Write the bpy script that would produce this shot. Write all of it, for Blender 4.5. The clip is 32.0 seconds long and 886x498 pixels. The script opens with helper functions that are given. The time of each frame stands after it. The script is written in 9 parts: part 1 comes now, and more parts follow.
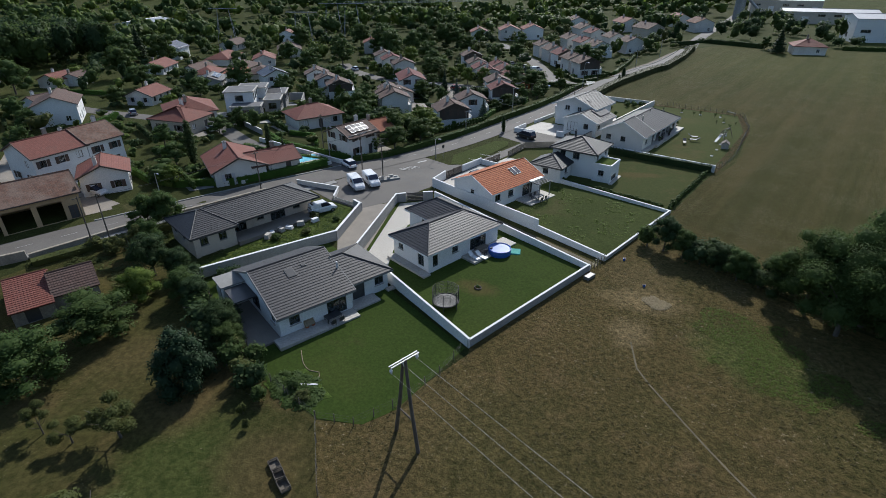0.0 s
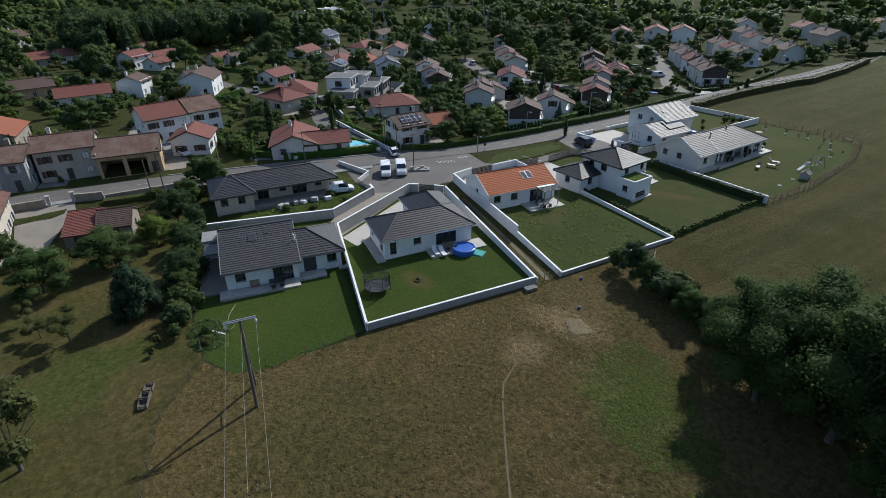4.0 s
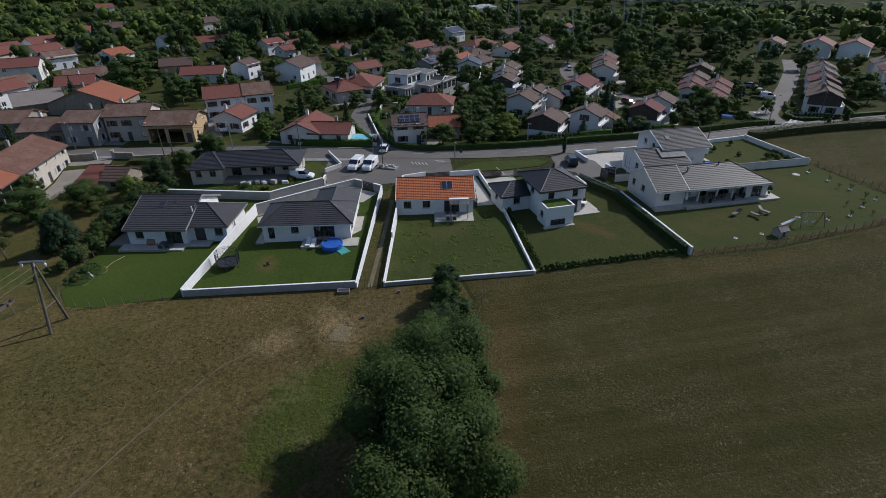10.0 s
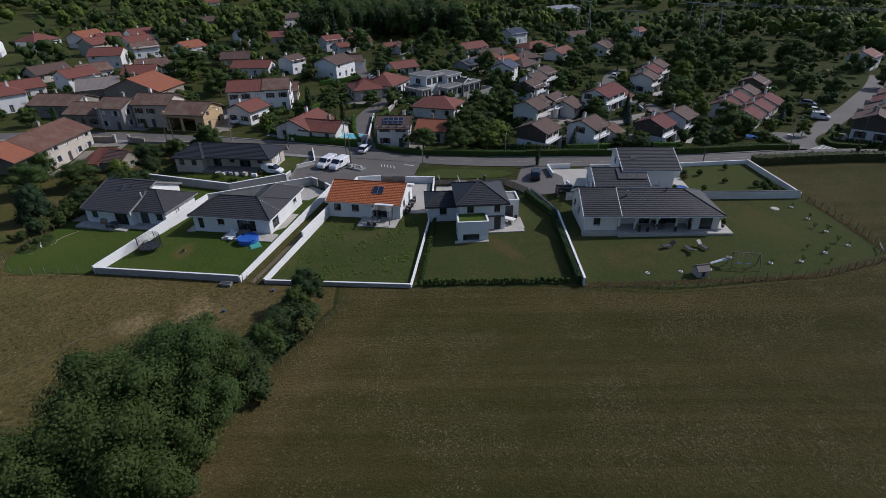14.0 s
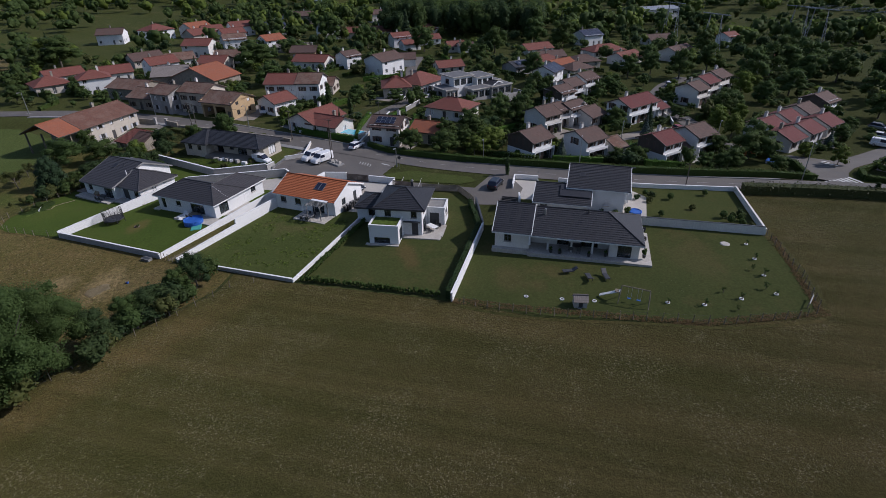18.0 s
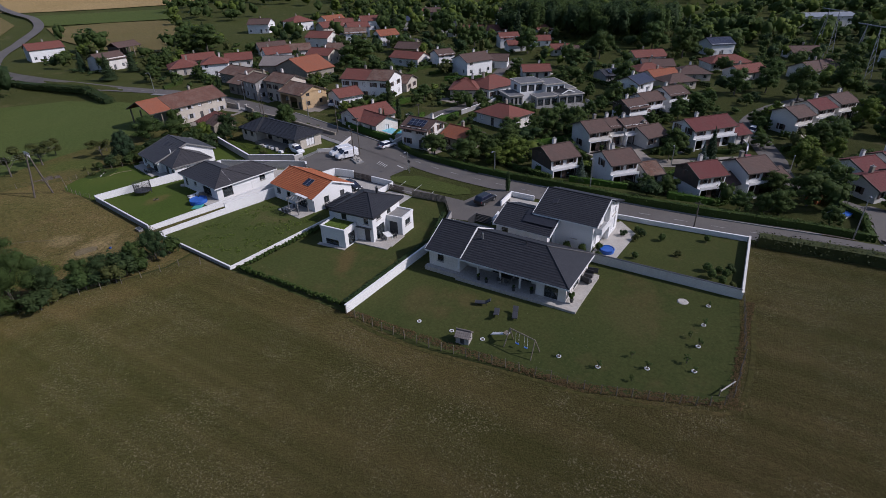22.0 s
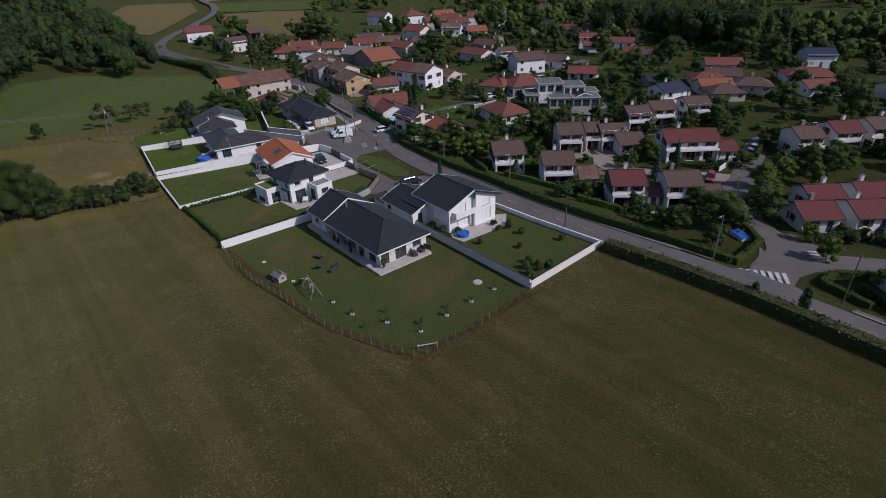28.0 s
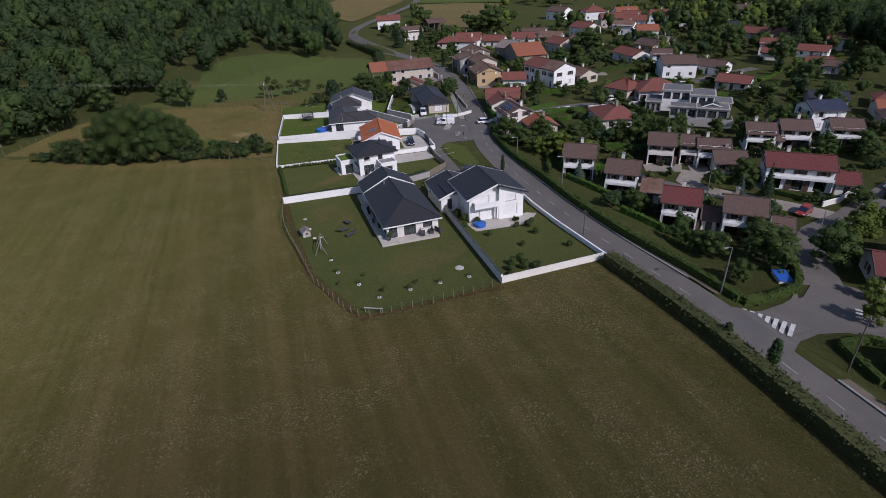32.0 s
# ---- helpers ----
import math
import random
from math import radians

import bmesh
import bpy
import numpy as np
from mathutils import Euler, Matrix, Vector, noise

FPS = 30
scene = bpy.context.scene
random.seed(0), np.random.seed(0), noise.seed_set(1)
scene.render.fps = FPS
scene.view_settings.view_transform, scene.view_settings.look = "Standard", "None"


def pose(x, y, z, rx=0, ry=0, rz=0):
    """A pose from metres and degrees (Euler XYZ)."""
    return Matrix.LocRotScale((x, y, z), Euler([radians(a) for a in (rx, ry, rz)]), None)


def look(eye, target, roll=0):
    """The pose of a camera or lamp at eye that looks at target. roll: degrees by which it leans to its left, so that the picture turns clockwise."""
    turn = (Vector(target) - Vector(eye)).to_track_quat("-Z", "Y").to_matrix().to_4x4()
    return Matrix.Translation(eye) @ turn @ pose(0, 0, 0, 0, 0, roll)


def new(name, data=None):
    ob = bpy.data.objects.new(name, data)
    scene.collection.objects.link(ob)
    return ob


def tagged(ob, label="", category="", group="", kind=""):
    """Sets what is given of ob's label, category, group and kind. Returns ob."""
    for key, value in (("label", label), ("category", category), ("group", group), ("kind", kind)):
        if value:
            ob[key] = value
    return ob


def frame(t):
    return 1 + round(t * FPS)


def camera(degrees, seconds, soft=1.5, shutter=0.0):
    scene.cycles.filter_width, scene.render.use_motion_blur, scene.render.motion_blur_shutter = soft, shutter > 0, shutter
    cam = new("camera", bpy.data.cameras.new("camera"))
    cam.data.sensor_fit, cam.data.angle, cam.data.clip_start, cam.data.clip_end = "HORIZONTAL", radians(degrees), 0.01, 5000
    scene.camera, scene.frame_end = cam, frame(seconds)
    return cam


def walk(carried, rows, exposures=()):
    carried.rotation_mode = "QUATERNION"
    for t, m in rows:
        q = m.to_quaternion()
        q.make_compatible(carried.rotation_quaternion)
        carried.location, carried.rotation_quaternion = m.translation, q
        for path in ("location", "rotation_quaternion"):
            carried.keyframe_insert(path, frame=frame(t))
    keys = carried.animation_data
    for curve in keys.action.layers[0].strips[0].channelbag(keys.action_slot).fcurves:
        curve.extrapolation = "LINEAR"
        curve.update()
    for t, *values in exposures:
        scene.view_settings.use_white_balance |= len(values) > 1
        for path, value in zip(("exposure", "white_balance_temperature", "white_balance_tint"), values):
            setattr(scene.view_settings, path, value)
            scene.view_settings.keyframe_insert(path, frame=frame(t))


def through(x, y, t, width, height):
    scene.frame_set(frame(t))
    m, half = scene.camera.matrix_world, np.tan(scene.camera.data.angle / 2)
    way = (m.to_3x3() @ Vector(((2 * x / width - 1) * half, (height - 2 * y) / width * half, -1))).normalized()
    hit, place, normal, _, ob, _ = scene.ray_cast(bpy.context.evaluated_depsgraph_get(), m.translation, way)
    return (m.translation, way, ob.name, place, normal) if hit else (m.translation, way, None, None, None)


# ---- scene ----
cam = camera(79.2, 32.0, soft=0.35)
METRES, EYE, TILT, LEAN, TURN = 225.8, 35.0, 0.0, 0.0, 39.7
ROWS = [
    (0.0, 0.0, 0.0, 0.0, -0.18, -28.47, 0.34),
    (0.5, 0.0124, -0.0002, 0.0003, 2.35, -28.53, 0.34),
    (1.0, 0.0255, -0.0003, 0.0006, 5.55, -28.59, 0.38),
    (1.5, 0.0391, 0.0003, 0.0009, 7.1, -28.63, 0.41),
    (2.0, 0.0531, 0.0013, 0.0011, 7.99, -28.63, 0.45),
    (2.5, 0.0674, 0.0027, 0.0015, 8.87, -28.63, 0.47),
    (3.0, 0.0822, 0.0045, 0.0019, 9.53, -28.65, 0.51),
    (3.5, 0.0971, 0.0066, 0.002, 12.31, -28.69, 0.49),
    (4.0, 0.112, 0.009, 0.0026, 18.61, -28.83, 0.48),
    (4.5, 0.1275, 0.0124, 0.0034, 24.65, -28.96, 0.45),
    (6.5, 0.1854, 0.0357, 0.0048, 34.34, -29.02, 0.64),
    (7.0, 0.199, 0.0438, 0.0051, 35.19, -29.0, 0.67),
    (7.5, 0.2125, 0.0519, 0.0057, 35.88, -29.01, 0.7),
    (8.0, 0.2257, 0.0605, 0.0062, 36.16, -29.0, 0.67),
    (8.5, 0.2385, 0.0689, 0.0068, 36.37, -29.01, 0.66),
    (9.0, 0.2516, 0.0779, 0.0074, 36.61, -29.01, 0.65),
    (9.5, 0.2642, 0.0866, 0.008, 37.45, -29.0, 0.64),
    (10.0, 0.2769, 0.0955, 0.0088, 39.64, -29.02, 0.68),
    (10.5, 0.289, 0.1049, 0.0095, 42.5, -29.06, 0.67),
    (11.0, 0.3005, 0.1151, 0.0102, 45.38, -29.11, 0.68),
    (11.5, 0.3111, 0.1258, 0.0106, 46.82, -29.13, 0.67),
    (12.0, 0.321, 0.1371, 0.011, 48.24, -29.14, 0.69),
    (12.5, 0.3307, 0.1488, 0.0116, 50.01, -29.15, 0.72),
    (13.0, 0.3402, 0.1607, 0.0121, 50.54, -29.17, 0.77),
    (13.5, 0.3495, 0.1727, 0.0128, 50.78, -29.16, 0.79),
    (15.5, 0.3883, 0.223, 0.015, 57.09, -29.26, 0.98),
    (16.0, 0.3974, 0.2364, 0.0157, 60.17, -29.32, 1.04),
    (16.5, 0.4058, 0.2503, 0.016, 61.52, -29.31, 1.11),
    (17.0, 0.4133, 0.2645, 0.0167, 62.49, -29.34, 1.1),
    (17.5, 0.4207, 0.2791, 0.0171, 63.38, -29.33, 1.13),
    (18.0, 0.4274, 0.2939, 0.0177, 64.51, -29.35, 1.16),
    (18.5, 0.4335, 0.3085, 0.0184, 67.22, -29.37, 1.16),
    (19.0, 0.439, 0.3237, 0.0187, 70.89, -29.4, 1.19),
    (19.5, 0.4436, 0.3391, 0.019, 74.66, -29.41, 1.22),
    (20.0, 0.4471, 0.355, 0.0195, 76.58, -29.42, 1.27),
    (20.5, 0.4496, 0.3707, 0.0203, 78.4, -29.42, 1.3),
    (21.0, 0.4513, 0.3866, 0.021, 80.43, -29.42, 1.34),
    (21.5, 0.4524, 0.4028, 0.0214, 81.48, -29.42, 1.36),
    (22.0, 0.4532, 0.4189, 0.0219, 81.65, -29.42, 1.35),
    (22.5, 0.454, 0.435, 0.0221, 81.92, -29.4, 1.38),
    (23.0, 0.455, 0.4512, 0.0225, 82.23, -29.36, 1.4),
    (23.5, 0.4567, 0.4674, 0.023, 83.07, -29.36, 1.43),
    (24.0, 0.4597, 0.4831, 0.0239, 84.21, -29.38, 1.43),
    (24.5, 0.4638, 0.4991, 0.0242, 85.53, -29.37, 1.43),
    (25.0, 0.4687, 0.5143, 0.0246, 86.21, -29.36, 1.43),
    (25.5, 0.475, 0.5296, 0.025, 86.87, -29.34, 1.43),
    (27.5, 0.5039, 0.5899, 0.0297, 93.42, -29.55, 1.54),
    (28.0, 0.5079, 0.6052, 0.0305, 99.12, -29.58, 1.65),
    (28.5, 0.5102, 0.6202, 0.031, 104.59, -29.58, 1.72),
    (29.0, 0.5112, 0.6355, 0.0316, 109.63, -29.59, 1.84),
    (29.5, 0.5108, 0.6511, 0.0319, 113.72, -29.56, 1.95),
    (30.0, 0.5089, 0.6665, 0.0322, 115.73, -29.54, 2.04),
    (30.5, 0.5057, 0.6817, 0.0325, 116.64, -29.54, 2.09),
    (31.0, 0.5015, 0.6965, 0.0326, 116.95, -29.54, 2.13),
    (31.5, 0.4963, 0.711, 0.0326, 117.63, -29.54, 2.17),
    (32.0, 0.4905, 0.7251, 0.0327, 120.81, -29.5, 2.21),
]
EXPOSURES = [(0.0, 0.31, 6150, 8), (4.0, 0.31, 6120, 8), (7.0, 0.3, 6120, 9), (8.0, 0.15, 6110, 10), (9.0, -0.03, 6100, 12), (10.0, -0.06, 6100, 12), (13.0, -0.17, 6050, 14), (17.0, -0.16, 6050, 18), (21.0, -0.04, 6050, 20), (24.0, -0.5, 6050, 22), (28.0, -0.38, 6050, 22), (32.0, -0.14, 6100, 22)]
walk(cam, [(t, pose(0, 0, EYE, TILT, LEAN, TURN) @ pose(METRES * x, METRES * y, METRES * z, 90 + pitch, roll, yaw)) for t, x, y, z, yaw, pitch, roll in ROWS], EXPOSURES)

# ---- light: late-summer sun over the fields, clear sky ----
SUN = Vector((-0.303, 0.715, 0.629))
world = bpy.data.worlds.new("sky")
scene.world = world
world.use_nodes = True
wn = world.node_tree.nodes
sky = wn.new("ShaderNodeTexSky")
sky.sky_type, sky.sun_disc = "NISHITA", False
sky.sun_elevation, sky.sun_rotation = radians(39), radians(-23)
world.node_tree.links.new(sky.outputs[0], wn["Background"].inputs[0])
wn["Background"].inputs[1].default_value = 0.115
lamp = bpy.data.lights.new("sun", "SUN")
lamp.energy, lamp.angle, lamp.color = 4.0, radians(0.5), (1.0, 0.96, 0.9)
new("sun", lamp).matrix_world = look(SUN * 200, (0, 0, 0))


# ---- materials ----
def nodes_of(name):
    m = bpy.data.materials.new(name)
    m.use_nodes = True
    nt = m.node_tree
    return m, nt, nt.nodes["Principled BSDF"]


def add(nt, kind, **values):
    n = nt.nodes.new(kind)
    for k, v in values.items():
        n.inputs[k.replace("_", " ")].default_value = v
    return n


def noise_tex(nt, scale, detail=4.0, rough=0.6, coord="Object", stretch=None):
    tc = nt.nodes.new("ShaderNodeTexCoord")
    n = add(nt, "ShaderNodeTexNoise", Scale=scale, Detail=detail, Roughness=rough)
    if stretch:
        mp = nt.nodes.new("ShaderNodeMapping")
        mp.inputs["Scale"].default_value = stretch
        nt.links.new(tc.outputs[coord], mp.inputs[0])
        nt.links.new(mp.outputs[0], n.inputs["Vector"])
    else:
        nt.links.new(tc.outputs[coord], n.inputs["Vector"])
    return n


def mixed(nt, fac, a, b, kind="MIX"):
    """Colour mix; a and b are colours or sockets, fac a number or a socket."""
    m = nt.nodes.new("ShaderNodeMix")
    m.data_type, m.blend_type = "RGBA", kind
    for sock, v in ((m.inputs[0], fac), (m.inputs[6], a), (m.inputs[7], b)):
        if isinstance(v, bpy.types.NodeSocket):
            nt.links.new(v, sock)
        elif isinstance(v, (int, float)):
            sock.default_value = v
        else:
            sock.default_value = (*v, 1)
    return m.outputs[2]


def ramp(nt, socket, lo, hi):
    r = nt.nodes.new("ShaderNodeMapRange")
    r.inputs[1].default_value, r.inputs[2].default_value = lo, hi
    nt.links.new(socket, r.inputs[0])
    return r.outputs[0]


def bumped(nt, bsdf, socket, strength, dist):
    b = add(nt, "ShaderNodeBump", Strength=strength, Distance=dist)
    nt.links.new(socket, b.inputs["Height"])
    nt.links.new(b.outputs[0], bsdf.inputs["Normal"])


def plain(name, a, b, scale=1.5, rough=0.8, fine=12.0, bump=0.2, dist=0.02, metal=0.0, stain=None):
    """Two tones at a broad and a fine scale, with relief; stain adds a third, in patches."""
    m, nt, p = nodes_of(name)
    broad, small = noise_tex(nt, scale), noise_tex(nt, fine)
    c = mixed(nt, ramp(nt, broad.outputs[0], 0.35, 0.65), a, b)
    c = mixed(nt, ramp(nt, small.outputs[0], 0.3, 0.7), c, mixed(nt, 0.35, c, (0.02, 0.02, 0.02)))
    if stain:
        dirt = noise_tex(nt, scale * 0.6, 6, 0.75, stretch=(1, 1, 0.35))
        c = mixed(nt, ramp(nt, dirt.outputs[0], 0.55, 0.75), c, stain)
    nt.links.new(c, p.inputs["Base Color"])
    p.inputs["Roughness"].default_value, p.inputs["Metallic"].default_value = rough, metal
    if bump:
        bumped(nt, p, small.outputs[0], bump, dist)
    return m


def tiles(name, a, b, old, rough=0.7, width=0.3, height=0.36, mortar=0.03, patch=0.5, spec=0.18, joint=0.45):
    """Roof tiles in courses, laid by the roof's own UV in metres."""
    m, nt, p = nodes_of(name)
    uv = nt.nodes.new("ShaderNodeUVMap")
    br = add(nt, "ShaderNodeTexBrick", Scale=1.0, Mortar_Size=mortar, Mortar_Smooth=0.2, Bias=0.0, Brick_Width=width, Row_Height=height)
    br.offset = 0.0
    nt.links.new(uv.outputs[0], br.inputs["Vector"])
    br.inputs["Color1"].default_value, br.inputs["Color2"].default_value = (*a, 1), (*b, 1)
    br.inputs["Mortar"].default_value = (*[joint * v for v in a], 1)
    blot = noise_tex(nt, 0.35, 5, 0.7)
    speck = noise_tex(nt, 3.0, 4, 0.7)
    c = mixed(nt, ramp(nt, blot.outputs[0], 1.0 - patch, 1.0 - patch + 0.25), br.outputs[0], mixed(nt, 0.6, br.outputs[0], old))
    c = mixed(nt, ramp(nt, speck.outputs[0], 0.5, 0.75), c, mixed(nt, 0.5, c, old))
    nt.links.new(c, p.inputs["Base Color"])
    p.inputs["Roughness"].default_value = rough
    p.inputs["Specular IOR Level"].default_value = spec
    bumped(nt, p, br.outputs["Fac"], 0.5, -0.03)
    return m


def leaves(name, a, b, gloss=0.55, through=0.3):
    m, nt, p = nodes_of(name)
    geo = nt.nodes.new("ShaderNodeNewGeometry")
    info = nt.nodes.new("ShaderNodeObjectInfo")
    c = mixed(nt, ramp(nt, geo.outputs["Random Per Island"], -0.35, 1.35), a, b)
    c = mixed(nt, info.outputs["Random"], c, mixed(nt, 0.35, c, (0.08, 0.09, 0.025)))
    big = noise_tex(nt, 0.5)
    c = mixed(nt, ramp(nt, big.outputs[0], 0.4, 0.7), c, mixed(nt, 0.5, c, a))
    nt.links.new(c, p.inputs["Base Color"])
    p.inputs["Roughness"].default_value = gloss
    p.inputs["Specular IOR Level"].default_value = 0.06
    tr = nt.nodes.new("ShaderNodeBsdfTranslucent")
    nt.links.new(c, tr.inputs[0])
    mx = nt.nodes.new("ShaderNodeMixShader")
    mx.inputs[0].default_value = through
    nt.links.new(p.outputs[0], mx.inputs[1])
    nt.links.new(tr.outputs[0], mx.inputs[2])
    nt.links.new(mx.outputs[0], nt.nodes["Material Output"].inputs[0])
    return m


def patch_mask(nt, cx, cy, rx, ry, turn, ragged=0.35, size=0.6):
    """A ragged oval area on the ground, 1 in its middle, 0 outside."""
    tc = nt.nodes.new("ShaderNodeTexCoord")
    mp = nt.nodes.new("ShaderNodeMapping")
    mp.vector_type = "TEXTURE"
    mp.inputs["Location"].default_value = (cx, cy, 0)
    mp.inputs["Rotation"].default_value = (0, 0, radians(turn))
    mp.inputs["Scale"].default_value = (rx, ry, 1000)
    nt.links.new(tc.outputs["Object"], mp.inputs[0])
    ln = nt.nodes.new("ShaderNodeVectorMath")
    ln.operation = "LENGTH"
    nt.links.new(mp.outputs[0], ln.inputs[0])
    nz = noise_tex(nt, size, 6, 0.75)
    ad = nt.nodes.new("ShaderNodeMath")
    ad.operation = "MULTIPLY_ADD"
    nt.links.new(nz.outputs[0], ad.inputs[0])
    ad.inputs[1].default_value = ragged * 4
    nt.links.new(ln.outputs["Value"], ad.inputs[2])
    return ramp(nt, ad.outputs[0], 1.05 + 2 * ragged, 0.45 + 2 * ragged)


def grass(name, tones, scales, bump=0.6, dist=0.15, stretch=None, bare=None, bare_from=0.62, bare_scale=0.12, patches=(), flecks=None, fleck_from=0.66, fleck_scale=3.2, sheen=0.15, grain=0.62):
    """tones: broad dark, broad light, fine dark, fine light. Ground seen from the air."""
    m, nt, p = nodes_of(name)

    def dry(c):
        return (c[0] * 0.88, c[1] * 0.8, c[2] * 0.66)

    tones = [dry(c) for c in tones]
    patches = [(*q[:5], dry(q[5]), q[6]) for q in patches]
    bare = bare and dry(bare)
    broad = noise_tex(nt, scales[0], 5, 0.65, stretch=stretch)
    mid = noise_tex(nt, scales[1], 6, 0.75)
    fine = noise_tex(nt, scales[2], 5, 0.8)
    c = mixed(nt, ramp(nt, broad.outputs[0], 0.38, 0.62), tones[0], tones[1])
    c = mixed(nt, ramp(nt, mid.outputs[0], 0.48, 0.68), c, mixed(nt, 0.6, c, tones[2]))
    if bare:
        spots = noise_tex(nt, bare_scale, 8, 0.7)
        c = mixed(nt, ramp(nt, spots.outputs[0], bare_from, bare_from + 0.12), c, mixed(nt, 0.7, c, bare))
    for cx, cy, rx, ry, turn, tone, most in patches:
        k = nt.nodes.new("ShaderNodeMath")
        k.operation = "MULTIPLY"
        k.inputs[1].default_value = most
        nt.links.new(patch_mask(nt, cx, cy, rx, ry, turn), k.inputs[0])
        c = mixed(nt, k.outputs[0], c, tone)
    c = mixed(nt, ramp(nt, fine.outputs[0], 0.38, 0.66), mixed(nt, grain, c, (0.012, 0.014, 0.006)), mixed(nt, 0.3, c, tones[3]))
    if stretch:
        rows = noise_tex(nt, 0.045, 2, 0.5, stretch=stretch)
        c = mixed(nt, ramp(nt, rows.outputs[0], 0.4, 0.6), mixed(nt, 0.42, c, tones[0]), mixed(nt, 0.3, c, tones[3]))
        swath = noise_tex(nt, 0.16, 3, 0.6, stretch=stretch)
        c = mixed(nt, ramp(nt, swath.outputs[0], 0.42, 0.6), mixed(nt, 0.3, c, tones[2]), mixed(nt, 0.22, c, tones[3]))
    if flecks:
        spot = noise_tex(nt, fleck_scale, 3, 0.7)
        area = noise_tex(nt, 0.16, 4, 0.7)
        both = nt.nodes.new("ShaderNodeMath")
        both.operation = "MULTIPLY"
        nt.links.new(ramp(nt, spot.outputs[0], fleck_from, fleck_from + 0.06), both.inputs[0])
        nt.links.new(ramp(nt, area.outputs[0], 0.45, 0.58), both.inputs[1])
        c = mixed(nt, both.outputs[0], c, flecks)
    nt.links.new(c, p.inputs["Base Color"])
    p.inputs["Roughness"].default_value = 0.9
    p.inputs["Diffuse Roughness"].default_value = 0.38
    p.inputs["Specular IOR Level"].default_value = 0.04
    p.inputs["Sheen Weight"].default_value = sheen
    p.inputs["Sheen Roughness"].default_value = 0.45
    p.inputs["Sheen Tint"].default_value = (0.5, 0.55, 0.12, 1)
    bumped(nt, p, fine.outputs[0], bump, dist)
    return m


M = {}
M["asphalt"] = plain("asphalt", (0.098, 0.087, 0.077), (0.125, 0.112, 0.1), 0.15, 0.85, 6, 0.15, 0.01, stain=(0.075, 0.075, 0.078))
M["kerb"] = plain("kerb_concrete", (0.2, 0.195, 0.19), (0.27, 0.265, 0.25), 0.5, 0.85, 8)
M["slab"] = plain("pale_paving", (0.42, 0.39, 0.35), (0.46, 0.43, 0.38), 0.4, 0.75, 5, stain=(0.28, 0.25, 0.21))
M["drive"] = plain("gravel_drive", (0.21, 0.185, 0.155), (0.28, 0.245, 0.205), 0.3, 0.9, 10, 0.4, 0.03, stain=(0.2, 0.18, 0.15))
M["paint"] = plain("road_paint", (0.6, 0.6, 0.58), (0.42, 0.42, 0.4), 0.8, 0.7, 10)
M["worn_paint"] = plain("worn_road_paint", (0.38, 0.37, 0.35), (0.24, 0.23, 0.22), 0.8, 0.7, 10)
M["white"] = plain("white_render", (0.82, 0.82, 0.81), (0.76, 0.76, 0.75), 0.25, 0.9, 15, 0.1, 0.01)
M["cream"] = plain("cream_render", (0.74, 0.71, 0.66), (0.66, 0.63, 0.585), 0.3, 0.9, 15, 0.12, 0.01, stain=(0.45, 0.41, 0.35))
M["beige"] = plain("beige_render", (0.56, 0.5, 0.42), (0.48, 0.43, 0.36), 0.3, 0.9, 12, 0.12, 0.01, stain=(0.36, 0.32, 0.27))
M["ochre"] = plain("ochre_render", (0.52, 0.36, 0.19), (0.45, 0.32, 0.18), 0.3, 0.9, 12, 0.12, 0.01, stain=(0.33, 0.25, 0.16))
M["grey_wall"] = plain("grey_render", (0.36, 0.35, 0.34), (0.29, 0.28, 0.27), 0.3, 0.9, 12, 0.12, 0.01, stain=(0.2, 0.19, 0.18))
M["block"] = plain("grey_block_wall", (0.42, 0.41, 0.39), (0.35, 0.34, 0.32), 0.35, 0.9, 6, 0.2, 0.02, stain=(0.2, 0.19, 0.17))
M["stone"] = plain("old_stone", (0.33, 0.29, 0.23), (0.24, 0.21, 0.17), 1.2, 0.95, 5, 0.6, 0.05, stain=(0.16, 0.14, 0.11))
M["timber"] = plain("dark_timber", (0.06, 0.045, 0.035), (0.09, 0.065, 0.05), 1.0, 0.7, 10)
M["wood"] = plain("grey_wood", (0.16, 0.135, 0.1), (0.23, 0.19, 0.145), 1.5, 0.8, 14)
M["pale_board"] = plain("weathered_pale_board", (0.34, 0.32, 0.3), (0.42, 0.4, 0.37), 1.5, 0.85, 14)
M["pole"] = plain("creosoted_pole", (0.09, 0.075, 0.06), (0.14, 0.115, 0.09), 1.5, 0.85, 14)
M["orange_wood"] = plain("orange_wood", (0.55, 0.16, 0.05), (0.45, 0.13, 0.04), 1.5, 0.7, 10)
M["metal"] = plain("galvanised_steel", (0.5, 0.51, 0.52), (0.42, 0.43, 0.44), 2, 0.4, 20, 0.05, 0.005, metal=0.8)
M["zinc"] = plain("pale_sheet_metal", (0.3, 0.31, 0.33), (0.26, 0.27, 0.29), 0.3, 0.45, 3, 0.05, 0.01, metal=0.3)
M["darkmetal"] = plain("dark_metal", (0.035, 0.036, 0.04), (0.05, 0.05, 0.055), 2, 0.45, 20, 0.05, 0.005)
M["wire"] = plain("aluminium_wire", (0.3, 0.29, 0.27), (0.26, 0.25, 0.23), 2, 0.5, 20, 0)
M["pvc"] = plain("white_plastic", (0.8, 0.8, 0.8), (0.74, 0.74, 0.74), 2, 0.4, 20, 0)
